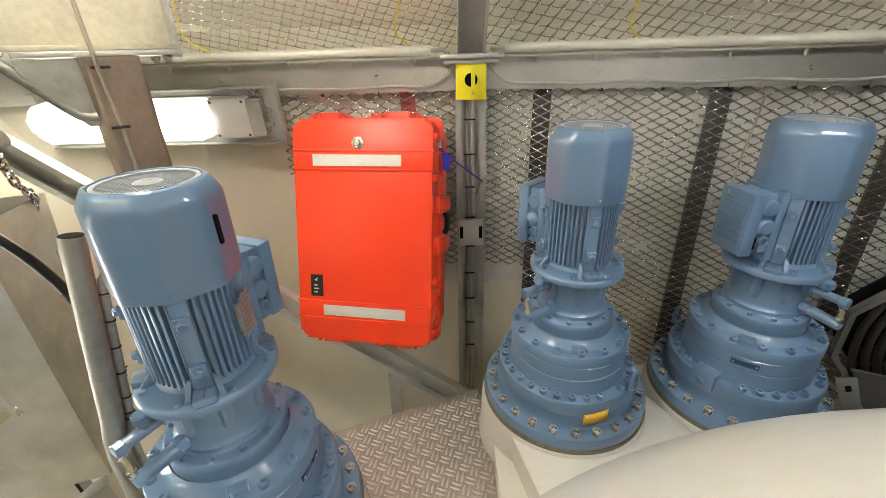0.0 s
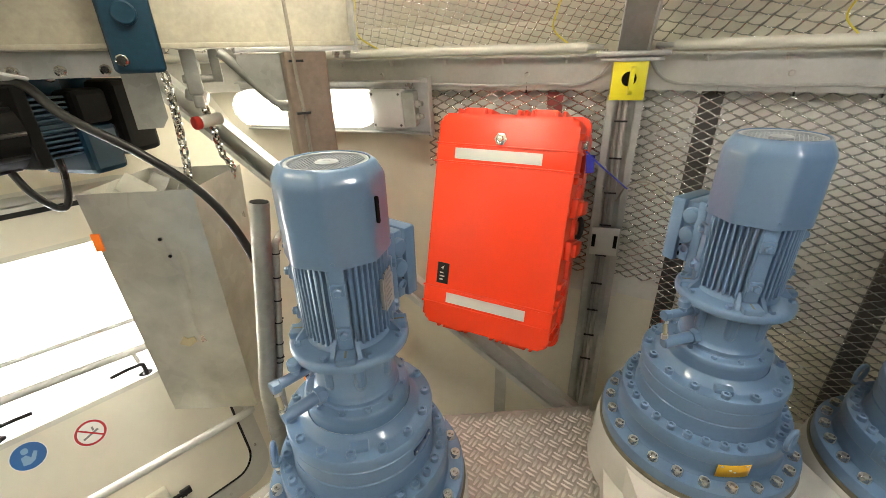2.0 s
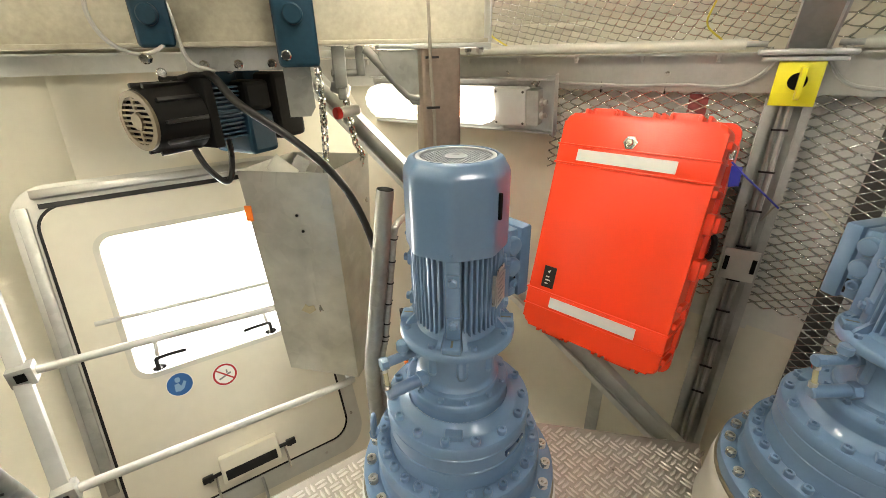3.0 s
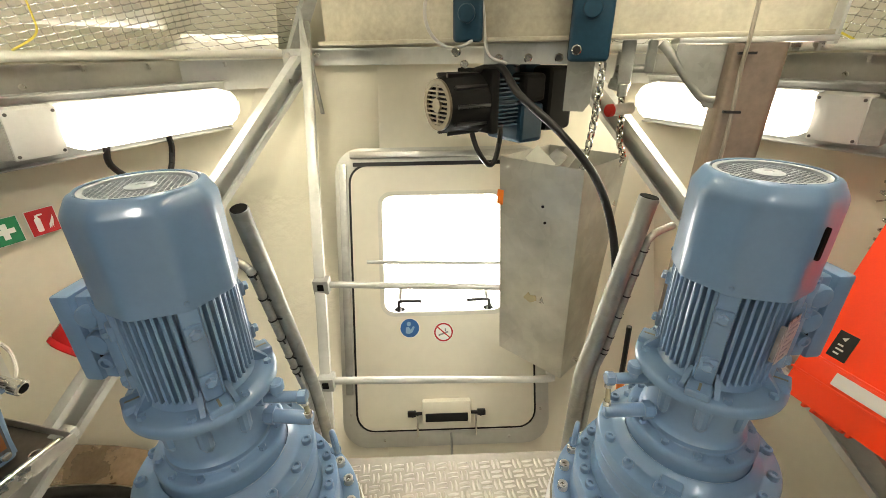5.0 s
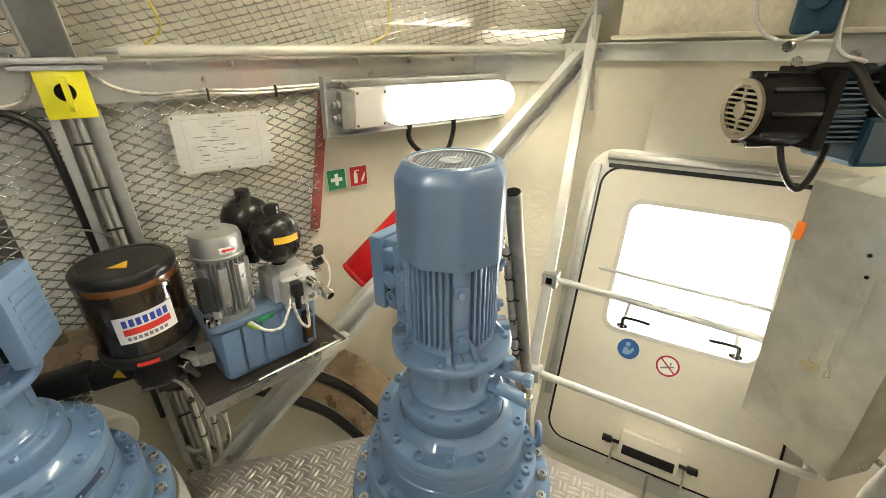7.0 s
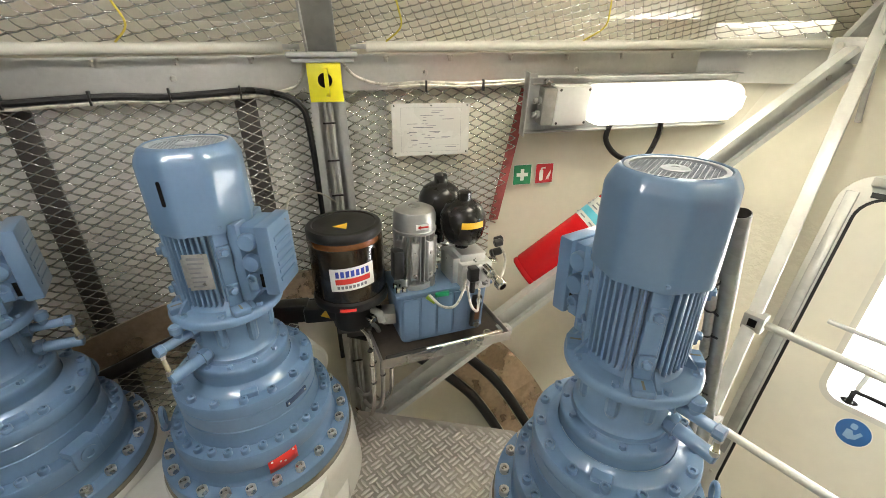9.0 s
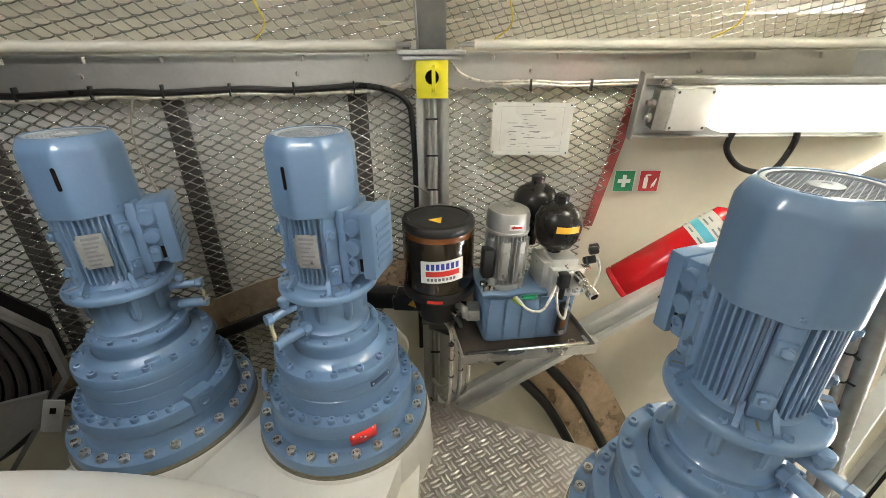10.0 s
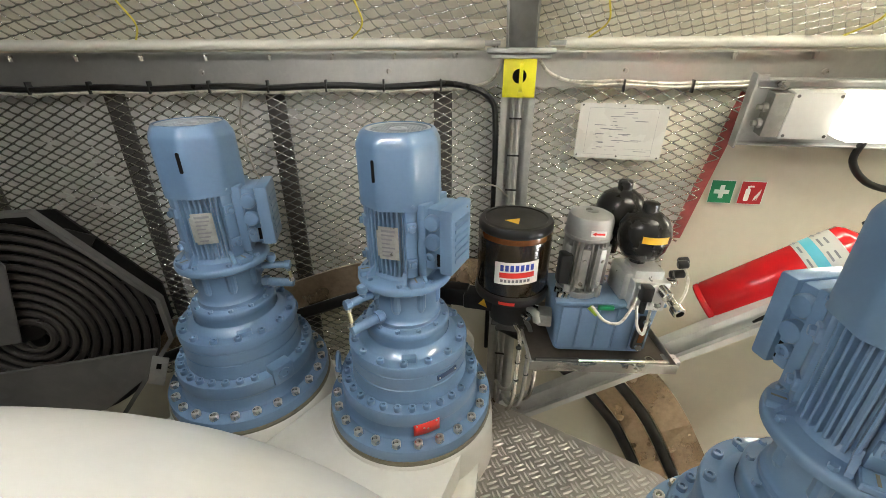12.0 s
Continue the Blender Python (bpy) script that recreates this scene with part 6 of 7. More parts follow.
# ---- wall signs and notice, west side ----
for k, (y, nm, lab) in enumerate(((2.140, "first_aid_sign", "green first aid sign with a white cross on the wall"), (2.234, "extinguisher_sign", "red fire extinguisher sign on the wall"))):
    p, tg, n = wall_at(y, -1, 0.040)
    m = frame_of(p + Vector((0, 0, 0.597)), tg, (0, 0, 1))
    t = thing(nm, lab, "sign", "wall signs", m=m)
    bm = bmesh.new()
    box(bm, (-0.042, -0.045, 0), (0.042, 0.045, 0.001))
    part("border", bm, WHITE, t)
    bm = bmesh.new()
    box(bm, (-0.040, -0.043, 0.0009), (0.040, 0.043, 0.0016))
    part("field", bm, SIGN_GREEN if k == 0 else SIGN_RED, t)
    bm = bmesh.new()
    if k == 0:
        box(bm, (-0.026, -0.008, 0.0016), (0.026, 0.008, 0.0023))
        box(bm, (-0.008, -0.026, 0.0016), (0.008, 0.026, 0.0024))
    else:
        prism(bm, round_rect(0.017, 0.048, 0.005, 3, -0.014, -0.008), 0.0016, 0.0023)
        box(bm, (-0.018, 0.016, 0.0016), (-0.010, 0.026, 0.0022))
        box(bm, (-0.012, 0.022, 0.0016), (0.004, 0.028, 0.0024))
        for i in range(3):
            prism(bm, [(0.010 + i * 0.006, -0.030), (0.018 + i * 0.006, -0.022 + i * 0.012), (0.020 + i * 0.005, -0.004 + i * 0.010), (0.013 + i * 0.005, -0.014 + i * 0.008)], 0.0016, 0.0022 + 0.0001 * i)
    part("symbol", bm, WHITE, t)
p, tg, n = wall_at(1.766, -1, -0.006)
m = frame_of(p + Vector((0, 0, 0.815)), tg, (0, 0, 1)) @ Matrix.Rotation(radians(-1), 4, "Z")
t = thing("notice_sheet", "laminated white drawing sheet fixed on the mesh", "notice", m=m)
bm = bmesh.new()
box(bm, (-0.152, -0.098, 0), (0.152, 0.098, 0.0015))
part("sheet", bm, PAPER, t)
random.seed(7)
for i in range(34):
    bm = bmesh.new()
    x, y = random.uniform(-0.10, 0.06), random.uniform(-0.075, 0.07)
    w = random.uniform(0.008, 0.05)
    box(bm, (x, y, 0.0015), (x + w, y + random.uniform(0.0016, 0.003), 0.0019))
    part("print", bm, INK, t)
bm = bmesh.new()
for x0, y0, x1, y1 in ((-0.118, 0.082, 0.118, 0.0826), (-0.118, -0.083, 0.118, -0.0824), (-0.118, -0.083, -0.1174, 0.0826), (0.1174, -0.083, 0.118, 0.0826), (0.02, -0.06, 0.118, -0.0594)):
    box(bm, (x0, y0, 0.0015), (x1, y1, 0.0019))
part("drawing_frame", bm, INK, t)
for x in (-0.142, 0, 0.142):
    for y in (-0.088, 0.09):
        bm = bmesh.new()
        lathe(bm, [(0.0035, 0.0015), (0.003, 0.003), (0, 0.003)], 8, Matrix.Translation((x, y, 0)))
        part("rivet", bm, BLACK, t)

# ---- grease pump, west side ----
tg_ = thing("grease_pump", "grease pump with a brown reservoir, black lid and printed label", "pump", m=pose(-1.252, 1.245, 0.118, 0, 0, -28) @ Matrix.Diagonal((1.05, 1.05, 0.775, 1)))
bm = bmesh.new()
lathe(bm, [(0.098, 0.405), (0.103, 0.415), (0.103, 0.640), (0.100, 0.648)], 48)
part("reservoir", bm, GREASE, tg_)
bm = bmesh.new()
lathe(bm, [(0.1035, 0.628), (0.1042, 0.640), (0.1035, 0.650)], 48, close=False)
part("grease_rim", bm, AMBER, tg_, "amber grease rim")
bm = bmesh.new()
lathe(bm, [(0.100, 0.646), (0.104, 0.652), (0.104, 0.676), (0.099, 0.684), (0.088, 0.686), (0.085, 0.682), (0, 0.681)], 48)
part("lid", bm, BLACK, tg_)
bm = bmesh.new()
prism(bm, [(-0.022, -0.018), (0.022, -0.018), (0, 0.020)], 0.6815, 0.6822, Matrix.Translation((0.02, 0.0, 0)) @ Matrix.Rotation(radians(60), 4, "Z"))
part("warning_triangle", bm, LABEL_YELLOW, tg_, "orange warning triangle")
bm = bmesh.new()
lathe(bm, [(0.088, 0.365), (0.107, 0.372), (0.109, 0.388), (0.107, 0.402), (0.100, 0.408)], 48)
part("collar", bm, BLACK, tg_)
bm = bmesh.new()
lathe(bm, [(0.050, 0.235), (0.062, 0.245), (0.066, 0.30), (0.060, 0.366)], 28)
box(bm, (-0.02, -0.14, 0.28), (0.04, 0.0, 0.345), bevel=0.008)
part("pump_body", bm, BLACK, tg_)
bm = bmesh.new()
box(bm, (-0.03, -0.30, 0.27), (0.02, -0.13, 0.35), bevel=0.006)
part("drive_motor", bm, BLACK, tg_)
for k in range(3):
    bm = bmesh.new()
    am = Matrix.Rotation(radians(40 + 22 * k), 4, "Z")
    cyl(bm, am @ Vector((0.06, 0, 0.30)), am @ Vector((0.095, 0, 0.30)), 0.011, 8, bevel=0.002)
    part("outlet", bm, CHROME, tg_)


def curved_label(name, r, a0, a1, z0, z1, mat, parent, tilt=0.0):
    bm = bmesh.new()
    v = []
    for i in range(13):
        q = radians(a0 + (a1 - a0) * i / 12)
        dz = tilt * (i / 12 - 0.5)
        v.append([bm.verts.new((r * math.cos(q), r * math.sin(q), z + dz)) for z in (z0, z1)])
    for p0, p1 in zip(v, v[1:]):
        bm.faces.new((p0[0], p1[0], p1[1], p0[1]))
    return part(name, bm, mat, parent)


lb = curved_label("label", 0.1038, -24, 44, 0.470, 0.562, WHITE, tg_, 0.012)
curved_label("red_bar", 0.1043, -16, 37, 0.498, 0.520, RED, lb, 0.010)


# brand mark as plain bars
for k in range(7):
    curved_label("brand_bar", 0.1043, -15 + 7.6 * k, -15 + 7.6 * k + 5.2, 0.527, 0.552, PRINT_BLUE, lb, 0.001).location.z = -0.005 + 0.0014 * k
for k in range(8):
    curved_label("brand_bar", 0.1043, -14 + 5.8 * k, -14 + 5.8 * k + 3.9, 0.479, 0.491, INK, lb, 0.0005).location.z = -0.004 + 0.0011 * k
curved_label("red_tag", 0.1095, -14, 10, 0.381, 0.394, RED, tg_)
# bracket and feed tubes down the post
bm = bmesh.new()
box(bm, (-0.10, -0.05, 0.225), (0.05, 0.05, 0.24), bevel=0.003)
box(bm, (-0.12, -0.045, 0.05), (-0.105, 0.045, 0.45), bevel=0.003)
part("bracket", bm, DARK_BAR, tg_)
for k in range(4):
    bm = bmesh.new()
    x, y = -0.06 + 0.034 * k, 0.04 + 0.03 * ((k * 5) % 3)
    tube(bm, [(x + 0.03, y * 0.6, 0.27), (x, y, 0.18), (x - 0.02, y, 0.0), (x - 0.02, y - 0.01, -0.24), (x - 0.05, y - 0.05, -0.32), (x - 0.10, y - 0.08, -0.335)], 0.0075, 10)
    part("feed_tube", bm, (HOSE_GREY, CHROME)[k % 2], tg_, "grey sheathed feed tube" if k % 2 == 0 else "")
    for z in (0.12, 0.02, -0.08):
        bm = bmesh.new()
        lathe(bm, [(0.0078, -0.002), (0.0095, -0.002), (0.0095, 0.002), (0.0078, 0.002)], 10, Matrix.Translation((x - 0.02 + 0.02 * (z > 0.1), y, z)))
        part("cable_tie", bm, TIE, tg_)
bm = bmesh.new()
tube(bm, [(0.05, 0.06, 0.33), (0.075, 0.08, 0.33), (0.08, 0.085, 0.30)], 0.012, 10)
box(bm, (0.03, 0.085, 0.285), (0.085, 0.125, 0.335), bevel=0.005)
part("valve_block", bm, GALV_DULL, tg_)
bm = bmesh.new()
prism(bm, [(-0.016, -0.014), (0.016, -0.014), (0, 0.016)], 0.0, 0.001, Matrix.Translation((0.055, -0.075, 0.335)) @ Matrix.Rotation(radians(60), 4, "Z") @ Matrix.Rotation(radians(80), 4, "X"))
part("warning_triangle", bm, LABEL_YELLOW, tg_, "orange warning triangle")

# ---- hydraulic power unit, west side ----
hx = Vector((0.10, 0.395, -0.018)).normalized()
HM = frame_of(Vector((-1.05, 1.452, 0.262)) + hx * 0.013, hx, (0, 0, 1))
thy = thing("hydraulic_unit", "hydraulic power unit with a blue ribbed tank and silver motor", "hydraulic unit", m=HM)
bm = bmesh.new()
prism(bm, round_rect(0.305, 0.155, 0.02, 4, -0.005, -0.095), 0.0, 0.165, Matrix(((1, 0, 0, 0), (0, 0, 1, 0.0), (0, 1, 0, 0), (0, 0, 0, 1))), bevel=0.006)
for v in bm.verts:
    k = 1 - 0.10 * (1 - v.co.y / 0.165)
    v.co.x = -0.005 + (v.co.x + 0.005) * k
tank = part("tank", bm, HYD_BLUE, thy)
for k in range(5):
    x = -0.140 + 0.055 * k
    bm = bmesh.new()
    box(bm, (x, 0.012, -0.018), (x + 0.048, 0.155, -0.0125), bevel=0.002)
    part("rib", bm, HYD_BLUE, tank)
bm = bmesh.new()
box(bm, (-0.165, 0.165, -0.18), (0.155, 0.176, -0.008), bevel=0.003)
part("tank_lid", bm, HYD_BLUE, thy)
UP = Matrix.Rotation(radians(-90), 4, "X")
bm = bmesh.new()
lathe(bm, [(0.062, 0.178), (0.062, 0.195), (0.044, 0.20), (0.045, 0.350), (0.064, 0.353), (0.066, 0.358), (0.066, 0.362), (0.063, 0.364), (0.063, 0.404), (0.058, 0.417), (0.044, 0.424), (0, 0.425)], 36, Matrix.Translation((-0.085, 0, -0.085)) @ UP)
mo_ = part("electric_motor", bm, CAST_ALU, thy, "silver finned electric motor")
MM = Matrix.Translation((-0.085, 0, -0.085)) @ UP
for k in range(28):
    bm = bmesh.new()
    box(bm, (0.042, -0.0014, 0.20), (0.062, 0.0014, 0.351), MM @ Matrix.Rotation(2 * math.pi * k / 28, 4, "Z"))
    part("cooling_fin", bm, CAST_ALU, mo_)
for k, q in enumerate((-25, -62, -105, -150)):
    mq = MM @ Matrix.Rotation(radians(q), 4, "Z")
    bm = bmesh.new()
    box(bm, (0.048, -0.011, 0.215), (0.069, 0.011, 0.335), mq, 0.003)
    part("foot_pad", bm, CAST_ALU, mo_)
    for z in (0.23, 0.30):
        bm = bmesh.new()
        lathe(bm, [(0.006, 0.068), (0.006, 0.074), (0, 0.075)], 8, mq @ Matrix.Translation((0, 0, z)) @ Matrix.Rotation(radians(90), 4, "Y"))
        part("bolt", bm, BOLT_STEEL, mo_)
for k in range(4):
    bm = bmesh.new()
    box(bm, (0.045, -0.010, 0.178), (0.070, 0.010, 0.215), MM @ Matrix.Rotation(radians(45 + 90 * k), 4, "Z"), 0.004)
    part("flange_lug", bm, CAST_ALU, mo_)
bm = bmesh.new()
lathe(bm, [(0.018, 0.4255), (0.018, 0.4275), (0.014, 0.429), (0, 0.429)], 20, MM)
part("end_cap", bm, MOTOR_ALU, mo_)
bm = bmesh.new()
box(bm, (-0.100, 0.374, -0.0235), (-0.060, 0.390, -0.0205))
part("arrow_label", bm, WHITE, mo_)
bm = bmesh.new()
prism(bm, [(-0.097, 0.382), (-0.087, 0.388), (-0.087, 0.3845), (-0.064, 0.3845), (-0.064, 0.3795), (-0.087, 0.3795), (-0.087, 0.376)], -0.0205, -0.0198)
part("arrow", bm, RED, mo_)
bm = bmesh.new()
box(bm, (-0.166, 0.225, -0.06), (-0.134, 0.315, -0.022), bevel=0.004)
part("terminal_box", bm, BLACK, thy)
for cx, cz, base, nm in ((0.074, -0.085, 0.284, "front"), (0.045, -0.205, 0.308, "rear")):
    bm = bmesh.new()
    lathe(bm, [(0.018, base - 0.06), (0.022, base), (0.050, base + 0.016), (0.065, base + 0.042), (0.071, base + 0.075), (0.069, base + 0.100), (0.056, base + 0.128), (0.032, base + 0.144), (0.021, base + 0.148), (0.021, base + 0.170), (0.015, base + 0.174), (0, base + 0.175)], 40, Matrix.Translation((cx, 0, cz)) @ UP)
    ac = part("accumulator", bm, ACC_BLACK, thy, "glossy black accumulator")
    if nm == "front":
        bm = bmesh.new()
        v = []
        for i in range(9):
            q = radians(-118 + 60 * i / 8)
            v.append([bm.verts.new((cx + 0.0716 * math.cos(q), y, cz - 0.0716 * math.sin(q))) for y in (base + 0.076, base + 0.096)])
        for p0, p1 in zip(v, v[1:]):
            bm.faces.new((p0[0], p1[0], p1[1], p0[1]))
        part("yellow_label", bm, LABEL_YELLOW, ac, "yellow label strip")
bm = bmesh.new()
box(bm, (0.040, 0.160, -0.11), (0.142, 0.252, 0.0), bevel=0.004)
box(bm, (0.022, 0.176, -0.13), (0.060, 0.262, -0.03), bevel=0.004)
box(bm, (0.045, 0.250, -0.10), (0.128, 0.276, -0.02), bevel=0.003)
for x, y, r in ((0.058, 0.238, 0.006), (0.100, 0.238, 0.009), (0.124, 0.178, 0.006), (0.100, 0.182, 0.008)):
    lathe(bm, [(r, -0.001), (r, 0.006), (r * 0.7, 0.009), (0, 0.009)], 10, Matrix.Translation((x, y, 0)))
mf = part("manifold", bm, MACHINED, thy, "machined aluminium manifold")
bm = bmesh.new()
box(bm, (0.055, 0.205, 0.0), (0.085, 0.25, 0.03), bevel=0.004)
cyl(bm, (0.07, 0.20, 0.016), (0.07, 0.165, 0.016), 0.009, 10)
part("sensor_plug", bm, BLACK, thy, "black sensor plug")
bm = bmesh.new()
cyl(bm, (0.115, 0.235, 0.0), (0.120, 0.228, 0.04), 0.016, 16, bevel=0.003)
cyl(bm, (0.140, 0.215, 0.0), (0.146, 0.200, 0.045), 0.012, 14)
cyl(bm, (0.146, 0.200, 0.038), (0.150, 0.192, 0.062), 0.018, 18, bevel=0.003)
cyl(bm, (0.138, 0.240, -0.03), (0.172, 0.238, -0.03), 0.012, 12, bevel=0.003)
part("fitting", bm, CHROME, thy, "chrome fittings")
bm = bmesh.new()
lathe(bm, [(0.0115, 0), (0.0115, 0.0005), (0, 0.0005)], 14, axis((0.150, 0.192, 0.0622), (0.152, 0.188, 0.076)))
part("fitting_bore", bm, DARK, thy)
for k, (x, y, z) in enumerate(((0.165, 0.27, -0.02), (0.178, 0.30, -0.04), (0.175, 0.25, -0.055), (0.16, 0.305, -0.01))):
    bm = bmesh.new()
    cyl(bm, (x - 0.012, y, z), (x + 0.014, y + 0.006, z + 0.004), 0.012, 10, bevel=0.003)
    part("knob", bm, BLACK, thy, "black knob")
for k, pts in enumerate((((-0.07, 0.178, 0.012), (-0.04, 0.150, 0.04), (0.0, 0.145, 0.045), (0.03, 0.175, 0.03), (0.05, 0.21, 0.012)), ((0.05, 0.19, 0.02), (0.06, 0.13, 0.035), (0.085, 0.10, 0.03), (0.098, 0.12, 0.012), (0.095, 0.17, 0.016)), ((0.175, 0.295, -0.02), (0.185, 0.26, 0.0), (0.18, 0.22, 0.01), (0.165, 0.2, 0.02)))):
    bm = bmesh.new()
    tube(bm, pts, 0.0042, 8)
    part("hose", bm, CABLE_CLEAR, thy)
bm = bmesh.new()
cyl(bm, (-0.075, 0.172, 0.008), (-0.055, 0.158, 0.026), 0.0075, 8)
part("green_plug", bm, surface("yellow_green_sleeve", (0.25, 0.36, 0.03), 0.45), thy)
bm = bmesh.new()
box(bm, (-0.045, 0.158, -0.006), (0.0, 0.172, 0.004), bevel=0.002)
part("lid_label", bm, SIGN_GREEN, thy, "green label")
bm = bmesh.new()
box(bm, (0.078, 0.025, -0.016), (0.112, 0.14, 0.004), Matrix.Rotation(radians(-3), 4, "Z"), 0.008)
lv = part("level_gauge", bm, BLACK, thy, "black oil level gauge")
bm = bmesh.new()
box(bm, (0.087, 0.055, 0.003), (0.103, 0.108, 0.006), Matrix.Rotation(radians(-3), 4, "Z"))
part("sight_glass", bm, AMBER, lv)
for y in (0.038, 0.126):
    bm = bmesh.new()
    lathe(bm, [(0.011, 0.004), (0.010, 0.009), (0, 0.009)], 12, Matrix.Rotation(radians(-3), 4, "Z") @ Matrix.Translation((0.096, y, 0)))
    part("gauge_screw", bm, CHROME, lv)
bm = bmesh.new()
for k in range(4):
    lathe(bm, [(0.010, 0.178), (0.010, 0.192), (0.006, 0.195)], 8, Matrix.Translation((-0.15 + 0.018 * (k % 2), 0, -0.03 - 0.03 * (k // 2))) @ UP)
part("filler_fittings", bm, CHROME, thy)
# drip tray under it, on the brace
HT = frame_of((-1.05, 1.452, 0.250), hx, (0, 0, 1))
tt2 = thing("drip_tray", "stainless drip tray bracket under the hydraulic unit", "tray", m=HT)
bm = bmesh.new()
# bottom coloured dark for the shade inside the tray as well as dirty oil
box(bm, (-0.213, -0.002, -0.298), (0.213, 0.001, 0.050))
part("tray_bottom", bm, TRAY_DARK, tt2, "oily tray bottom, darkened further for its shade")
bm = bmesh.new()
box(bm, (-0.217, -0.012, 0.048), (0.217, 0.020, 0.053), bevel=0.001)
box(bm, (0.211, 0.0, -0.30), (0.215, 0.022, 0.048), bevel=0.001)
box(bm, (-0.215, 0.0, -0.30), (-0.211, 0.022, 0.048), bevel=0.001)
part("lip", bm, TRAY_STEEL, tt2)
bm = bmesh.new()
box(bm, (0.20, -0.02, -0.02), (0.245, 0.004, 0.02), bevel=0.002)
lathe(bm, [(0.009, 0.004), (0.009, 0.012)], 6, Matrix.Translation((0.225, 0, 0)) @ UP)
part("lug", bm, GALV, tt2)
tq = thing("torque_bar", "steel bar with a black grip lying in the drip tray", "hand tool", m=HT)
bm = bmesh.new()
cyl(bm, (-0.07, 0.010, 0.034), (0.195, 0.010, 0.030), 0.0085, 12)
part("bar", bm, CHROME, tq)
bm = bmesh.new()
cyl(bm, (-0.20, 0.011, 0.036), (-0.07, 0.011, 0.034), 0.0105, 12, bevel=0.003)
part("grip", bm, BLACK, tq, "black grip")
tri_ = thing("loose_ring", "small bright steel ring lying in the drip tray", "ring", m=HT)
bm = bmesh.new()
tube(bm, [(0.155 + 0.012 * math.cos(k * 0.5236), 0.003, 0.008 + 0.012 * math.sin(k * 0.5236)) for k in range(13)], 0.0025, 6, smooth=False)
part("band", bm, CHROME, tri_)

# ---- fire extinguisher on the brace ----
ed = Vector((0.424, 0.643, 0.639)).normalized()
e0 = Vector((-1.215, 2.005, 0.232))
EM = axis(e0, e0 + ed)
te = thing("fire_extinguisher", "glossy red fire extinguisher lying along the diagonal brace", "extinguisher", m=EM @ Matrix.Diagonal((1.24, 1.24, 1.06, 1)))
bm = bmesh.new()
lathe(bm, [(0.066, 0.0), (0.070, 0.004), (0.070, 0.016), (0.067, 0.020), (0.070, 0.026), (0.070, 0.42), (0.060, 0.435), (0.035, 0.455), (0.022, 0.46)], 40, close=False)
lathe(bm, [(0.066, 0.0), (0.060, 0.012), (0, 0.022)], 40, close=False)
part("cylinder", bm, EXT_RED, te)
bm = bmesh.new()
lathe(bm, [(0.0706, 0.300), (0.0706, 0.40)], 40, close=False)
l1 = part("label", bm, PAPER, te, "printed white label")
bm = bmesh.new()
lathe(bm, [(0.0709, 0.322), (0.0709, 0.350)], 40, close=False)
part("label_band", bm, CYAN, l1, "cyan band")
for k in range(10):
    am = Matrix.Rotation(radians(36 * k), 4, "Z")
    for w0, w1, z in ((-0.014, 0.010, 0.308), (-0.014, 0.014, 0.358), (-0.010, 0.012, 0.374)):
        part("print", box(bmesh.new(), (0.0705, w0, z), (0.0711, w1, z + 0.0055), am), INK, l1)
bm = bmesh.new()
cyl(bm, (0, 0, 0.455), (0, 0, 0.50), 0.022, 14, bevel=0.003)
box(bm, (-0.012, -0.012, 0.49), (0.09, 0.012, 0.51), bevel=0.004)
part("valve", bm, BLACK, te)
bm = bmesh.new()
box(bm, (-0.03, 0.05, 0.10), (0.03, 0.085, 0.15), Matrix.Rotation(radians(150), 4, "Z"), 0.004)
part("holder", bm, BLACK, te)

# ---- curved steel guide with black hoses, west wall ----
tgd = thing("hose_guide", "curved worn steel guide bands with thick black hoses on the wall", "hose guide")
ARC = smooth_path([(-0.35, -0.16, 0), (0.10, 0.03, 0), (0.52, 0.16, 0), (0.80, 0.245, 0), (1.15, 0.275, 0), (1.50, 0.19, 0), (1.80, 0.0, 0), (2.09, -0.31, 0), (2.27, -0.62, 0), (2.36, -0.83, 0), (2.40, -0.97, 0)], 6)


def bulge(z):
    return float(np.interp(-z, (0.1, 0.5, 0.8, 0.98), (0.015, 0.06, 0.16, 0.32)))


def guide(o0, o1, i0, lift):
    rows = []
    for i, p in enumerate(ARC):
        if i < i0:
            continue
        dd = (ARC[min(i + 1, len(ARC) - 1)] - ARC[max(i - 1, 0)]).normalized()
        nn_ = Vector((dd.y, -dd.x, 0))
        r = []
        for o in (o0, o1):
            q = p + nn_ * o
            w, tgv, n = wall_at(q.x, -1)
            r.append(w + n * (lift + bulge(q.y)) + Vector((0, 0, q.y)))
        rows.append(r)
    return rows


for o0, o1, i0 in ((-0.035, 0.090, 0), (0.142, 0.222, 30)):
    bm = bmesh.new()
    loft(bm, guide(o0, o1, i0, 0.055))
    solid(part("steel_band", bm, RING_STEEL, tgd, smooth=False), 0.012)
for o, i0 in ((0.116, 0), (0.246, 30)):
    bm = bmesh.new()
    tube(bm, [r[0] for r in guide(o, o + 0.01, i0, 0.060)], 0.024, 14, smooth=False)
    part("hose", bm, RUBBER, tgd, "thick black rubber hose")
# pale drum behind the west drives
bm = bmesh.new()
cyl(bm, (-1.60, 1.10, 0.02), (-1.44, 1.12, 0.04), 0.085, 28, bevel=0.012)
tagged(part("vent_drum", bm, GREY_PIPE), "pale grey round drum low on the wall", "drum")

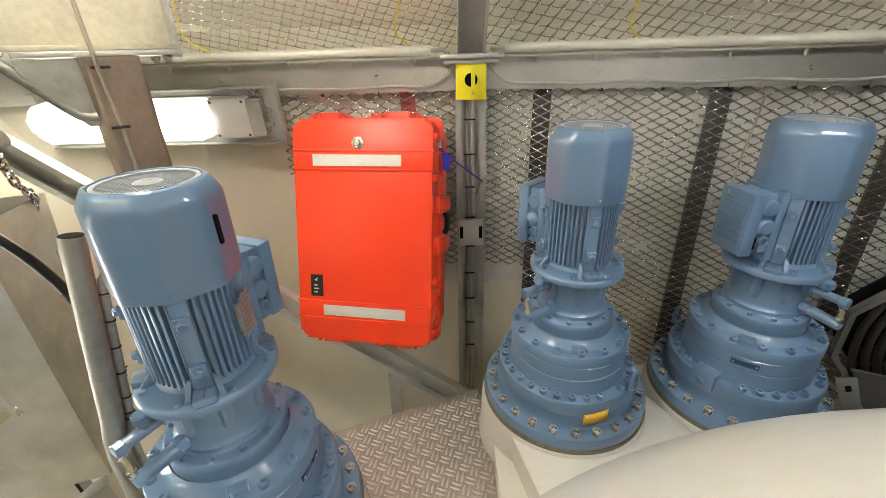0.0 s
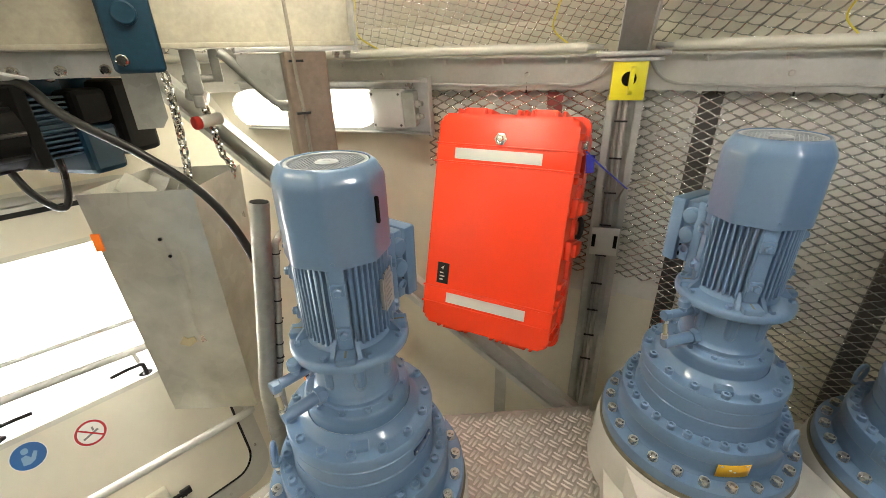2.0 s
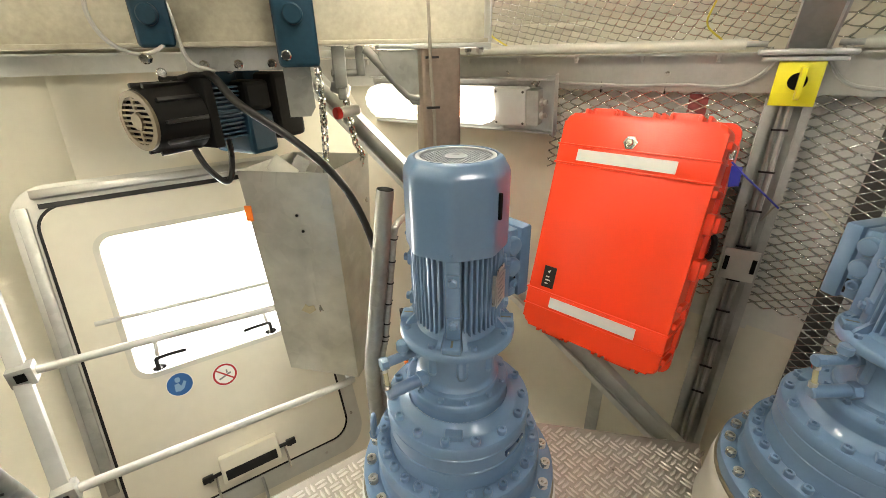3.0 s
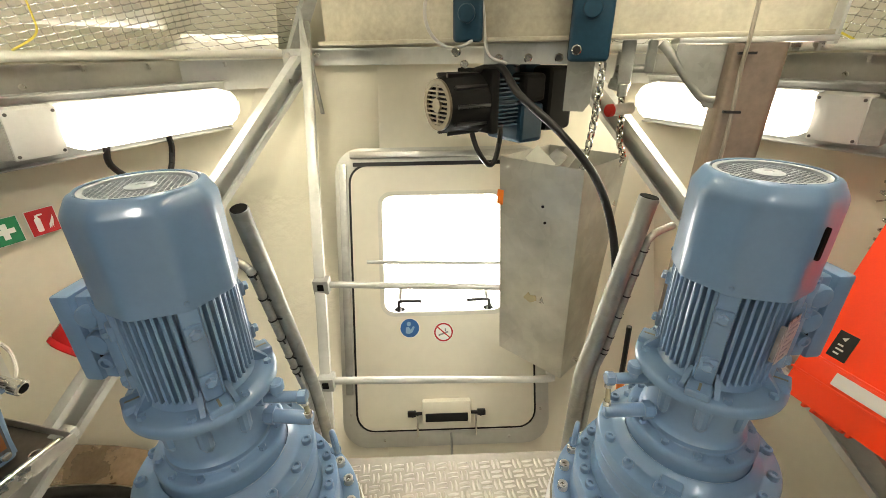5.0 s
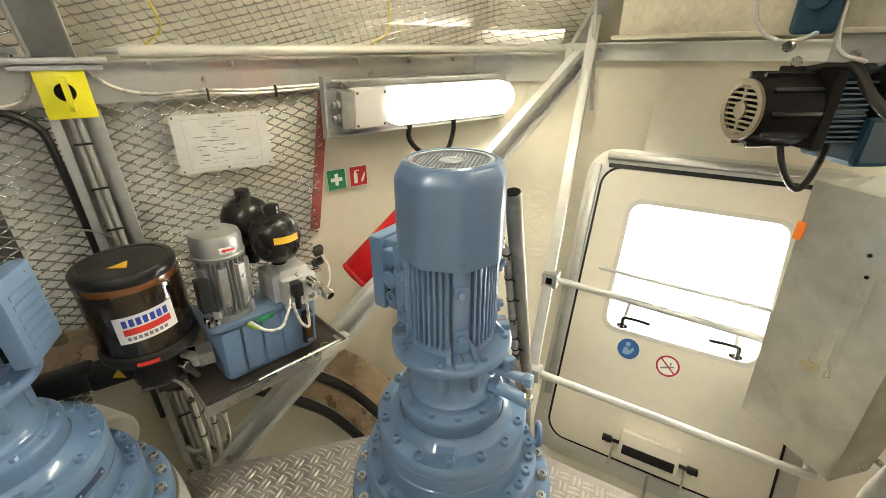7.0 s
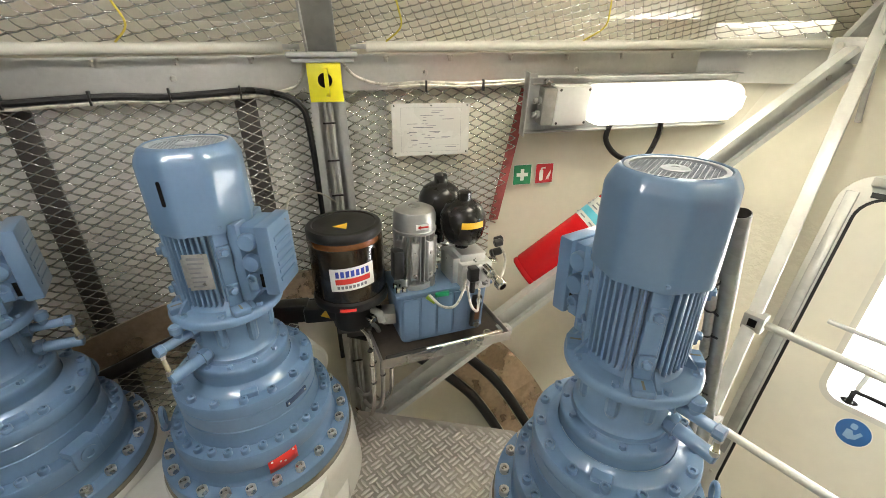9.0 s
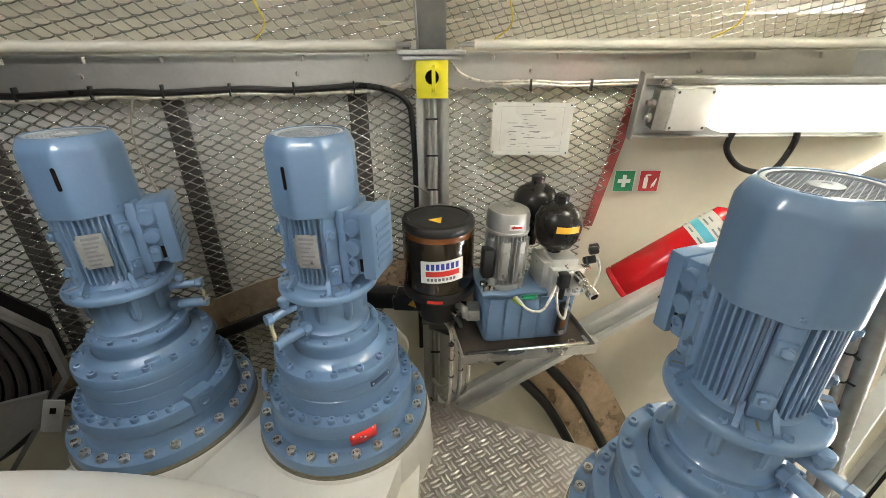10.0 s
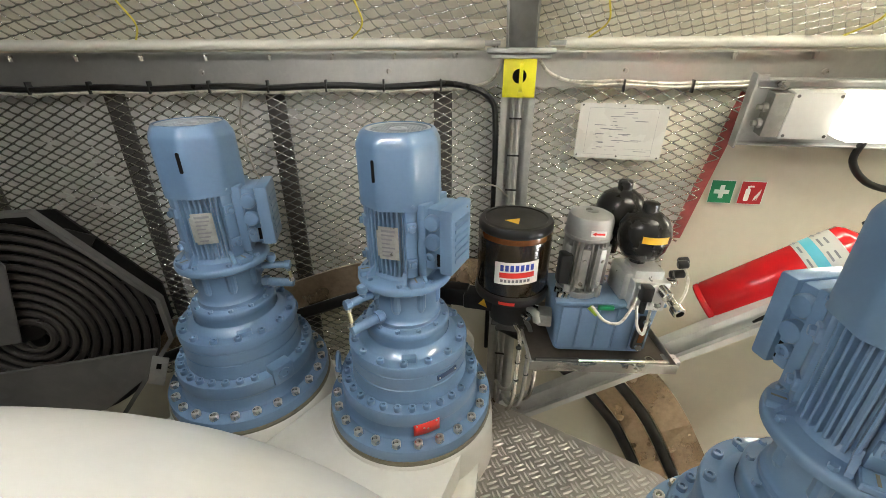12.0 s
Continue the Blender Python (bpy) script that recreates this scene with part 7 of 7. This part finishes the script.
# ---- axial fans behind the drives ----
for s in (1, -1):
    m = frame_of((s * 1.69, -0.365, 0.238), (0.05, -1, 0) if s == 1 else (0.05, 1, 0), (0, 0, 1))
    tfn = thing("axial_fan", "octagonal axial fan with black concentric ribbed guard", "fan", "axial fans", m=m)
    octo = lambda k: [(k * x, k * z) for x, z in ((0.48, 0.084), (0.215, 0.425), (-0.215, 0.425), (-0.48, 0.084), (-0.48, -0.084), (-0.215, -0.425), (0.215, -0.425), (0.48, -0.084))]
    bm = bmesh.new()
    ring_plate(bm, octo(1.0), octo(0.985), 0.022, 0.05)
    ring_plate(bm, octo(1.0), octo(0.965), 0.046, 0.0505)
    part("housing", bm, SHADED_SHEET, tfn, smooth=False)
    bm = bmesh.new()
    # near-black sheet standing in for the shaded depth behind the guard
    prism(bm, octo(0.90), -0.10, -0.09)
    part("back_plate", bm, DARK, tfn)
    for k in range(11):
        r = 0.060 + 0.034 * k
        bm = bmesh.new()
        tube(bm, [(0.04 * (1 - k / 10) * (1 if s < 0 else -1) + r * math.cos(2 * math.pi * i / 56), -0.03 + r * math.sin(2 * math.pi * i / 56), 0.015 - 0.045 * (r / 0.46) ** 2) for i in range(57)], 0.0115, 8, smooth=False, cap=False)
        part("guard_ring", bm, GUARD_BLACK, tfn)
    for k in range(4):
        a = radians(90 * k + 20)
        bm = bmesh.new()
        tube(bm, [(0.05 * math.cos(a), 0.05 * math.sin(a), 0.018), (0.40 * math.cos(a), 0.40 * math.sin(a), -0.02)], 0.006, 6)
        part("guard_spoke", bm, GUARD_BLACK, tfn)
    for k in range(7):
        bm = bmesh.new()
        box(bm, (0.06, -0.055, -0.003), (0.40, 0.055, 0.003), Matrix.Rotation(radians(360 / 7 * k), 4, "Z") @ Matrix.Translation((0, 0, -0.06)) @ Matrix.Rotation(radians(25), 4, "X"), 0.002)
        part("blade", bm, BLACK, tfn)
    bm = bmesh.new()
    lathe(bm, [(0.07, -0.09), (0.07, -0.02), (0.05, -0.01), (0, -0.008)], 24)
    part("hub", bm, BLACK, tfn)
    e = -1 if s == 1 else 1
    bm = bmesh.new()
    prism(bm, [(e * 0.421, -0.113), (e * 0.353, -0.233), (e * 0.18, -0.36), (-e * 0.30, -0.36), (-e * 0.30, -0.15)], 0.052, 0.058)
    box(bm, (-0.004, -0.006, 0.0), (0.004, 0.006, 0.72), axis((-e * 0.30, -0.15, 0.06), (e * 0.421, -0.113, 0.06)), 0.002)
    part("front_sheet", bm, SHADED_SHEET, tfn)
    bm = bmesh.new()
    prism(bm, [(-e * 0.16, 0.37), (e * 0.06, 0.34), (e * 0.095, 0.259), (e * 0.032, -0.024), (-e * 0.16, -0.03)], 0.052, 0.058)
    part("side_sheet", bm, SHADED_SHEET, tfn)
    bm = bmesh.new()
    box(bm, (-0.027, -0.065, 0.058), (0.027, 0.065, 0.066), Matrix.Translation((e * 0.40, -0.208, 0)) @ Matrix.Rotation(radians(-e * 22), 4, "Z"), 0.003)
    part("tab", bm, GALV, tfn)
    bm = bmesh.new()
    box(bm, (-0.008, 0.012, 0.0655), (0.008, 0.036, 0.0665), Matrix.Translation((e * 0.40, -0.208, 0)) @ Matrix.Rotation(radians(-e * 22), 4, "Z"))
    part("tab_slot", bm, DARK, tfn)

# ---- drive cables ----
for pts in (((-1.122, 1.05, 0.745), (-1.30, 1.12, 0.735), (-1.50, 1.22, 0.675), (-1.62, 1.32, 0.625), (-1.672, 1.395, 0.56)), ((-1.43, 0.55, 0.72), (-1.56, 0.50, 0.80), (-1.74, 0.46, 0.88), (-1.86, 0.46, 0.95)),
            ((1.225, 1.05, 0.70), (1.32, 1.13, 0.722), (1.45, 1.22, 0.715), (1.57, 1.32, 0.655), (1.672, 1.385, 0.56)), ((1.36, 0.56, 0.74), (1.50, 0.53, 0.80), (1.74, 0.47, 0.90), (1.87, 0.44, 0.965))):
    bm = bmesh.new()
    tube(bm, pts, 0.0032, 8)
    tagged(part("drive_cable", bm, CABLE_TAN), "grey cable from a yaw drive to the wall", "cable", "drive cables")
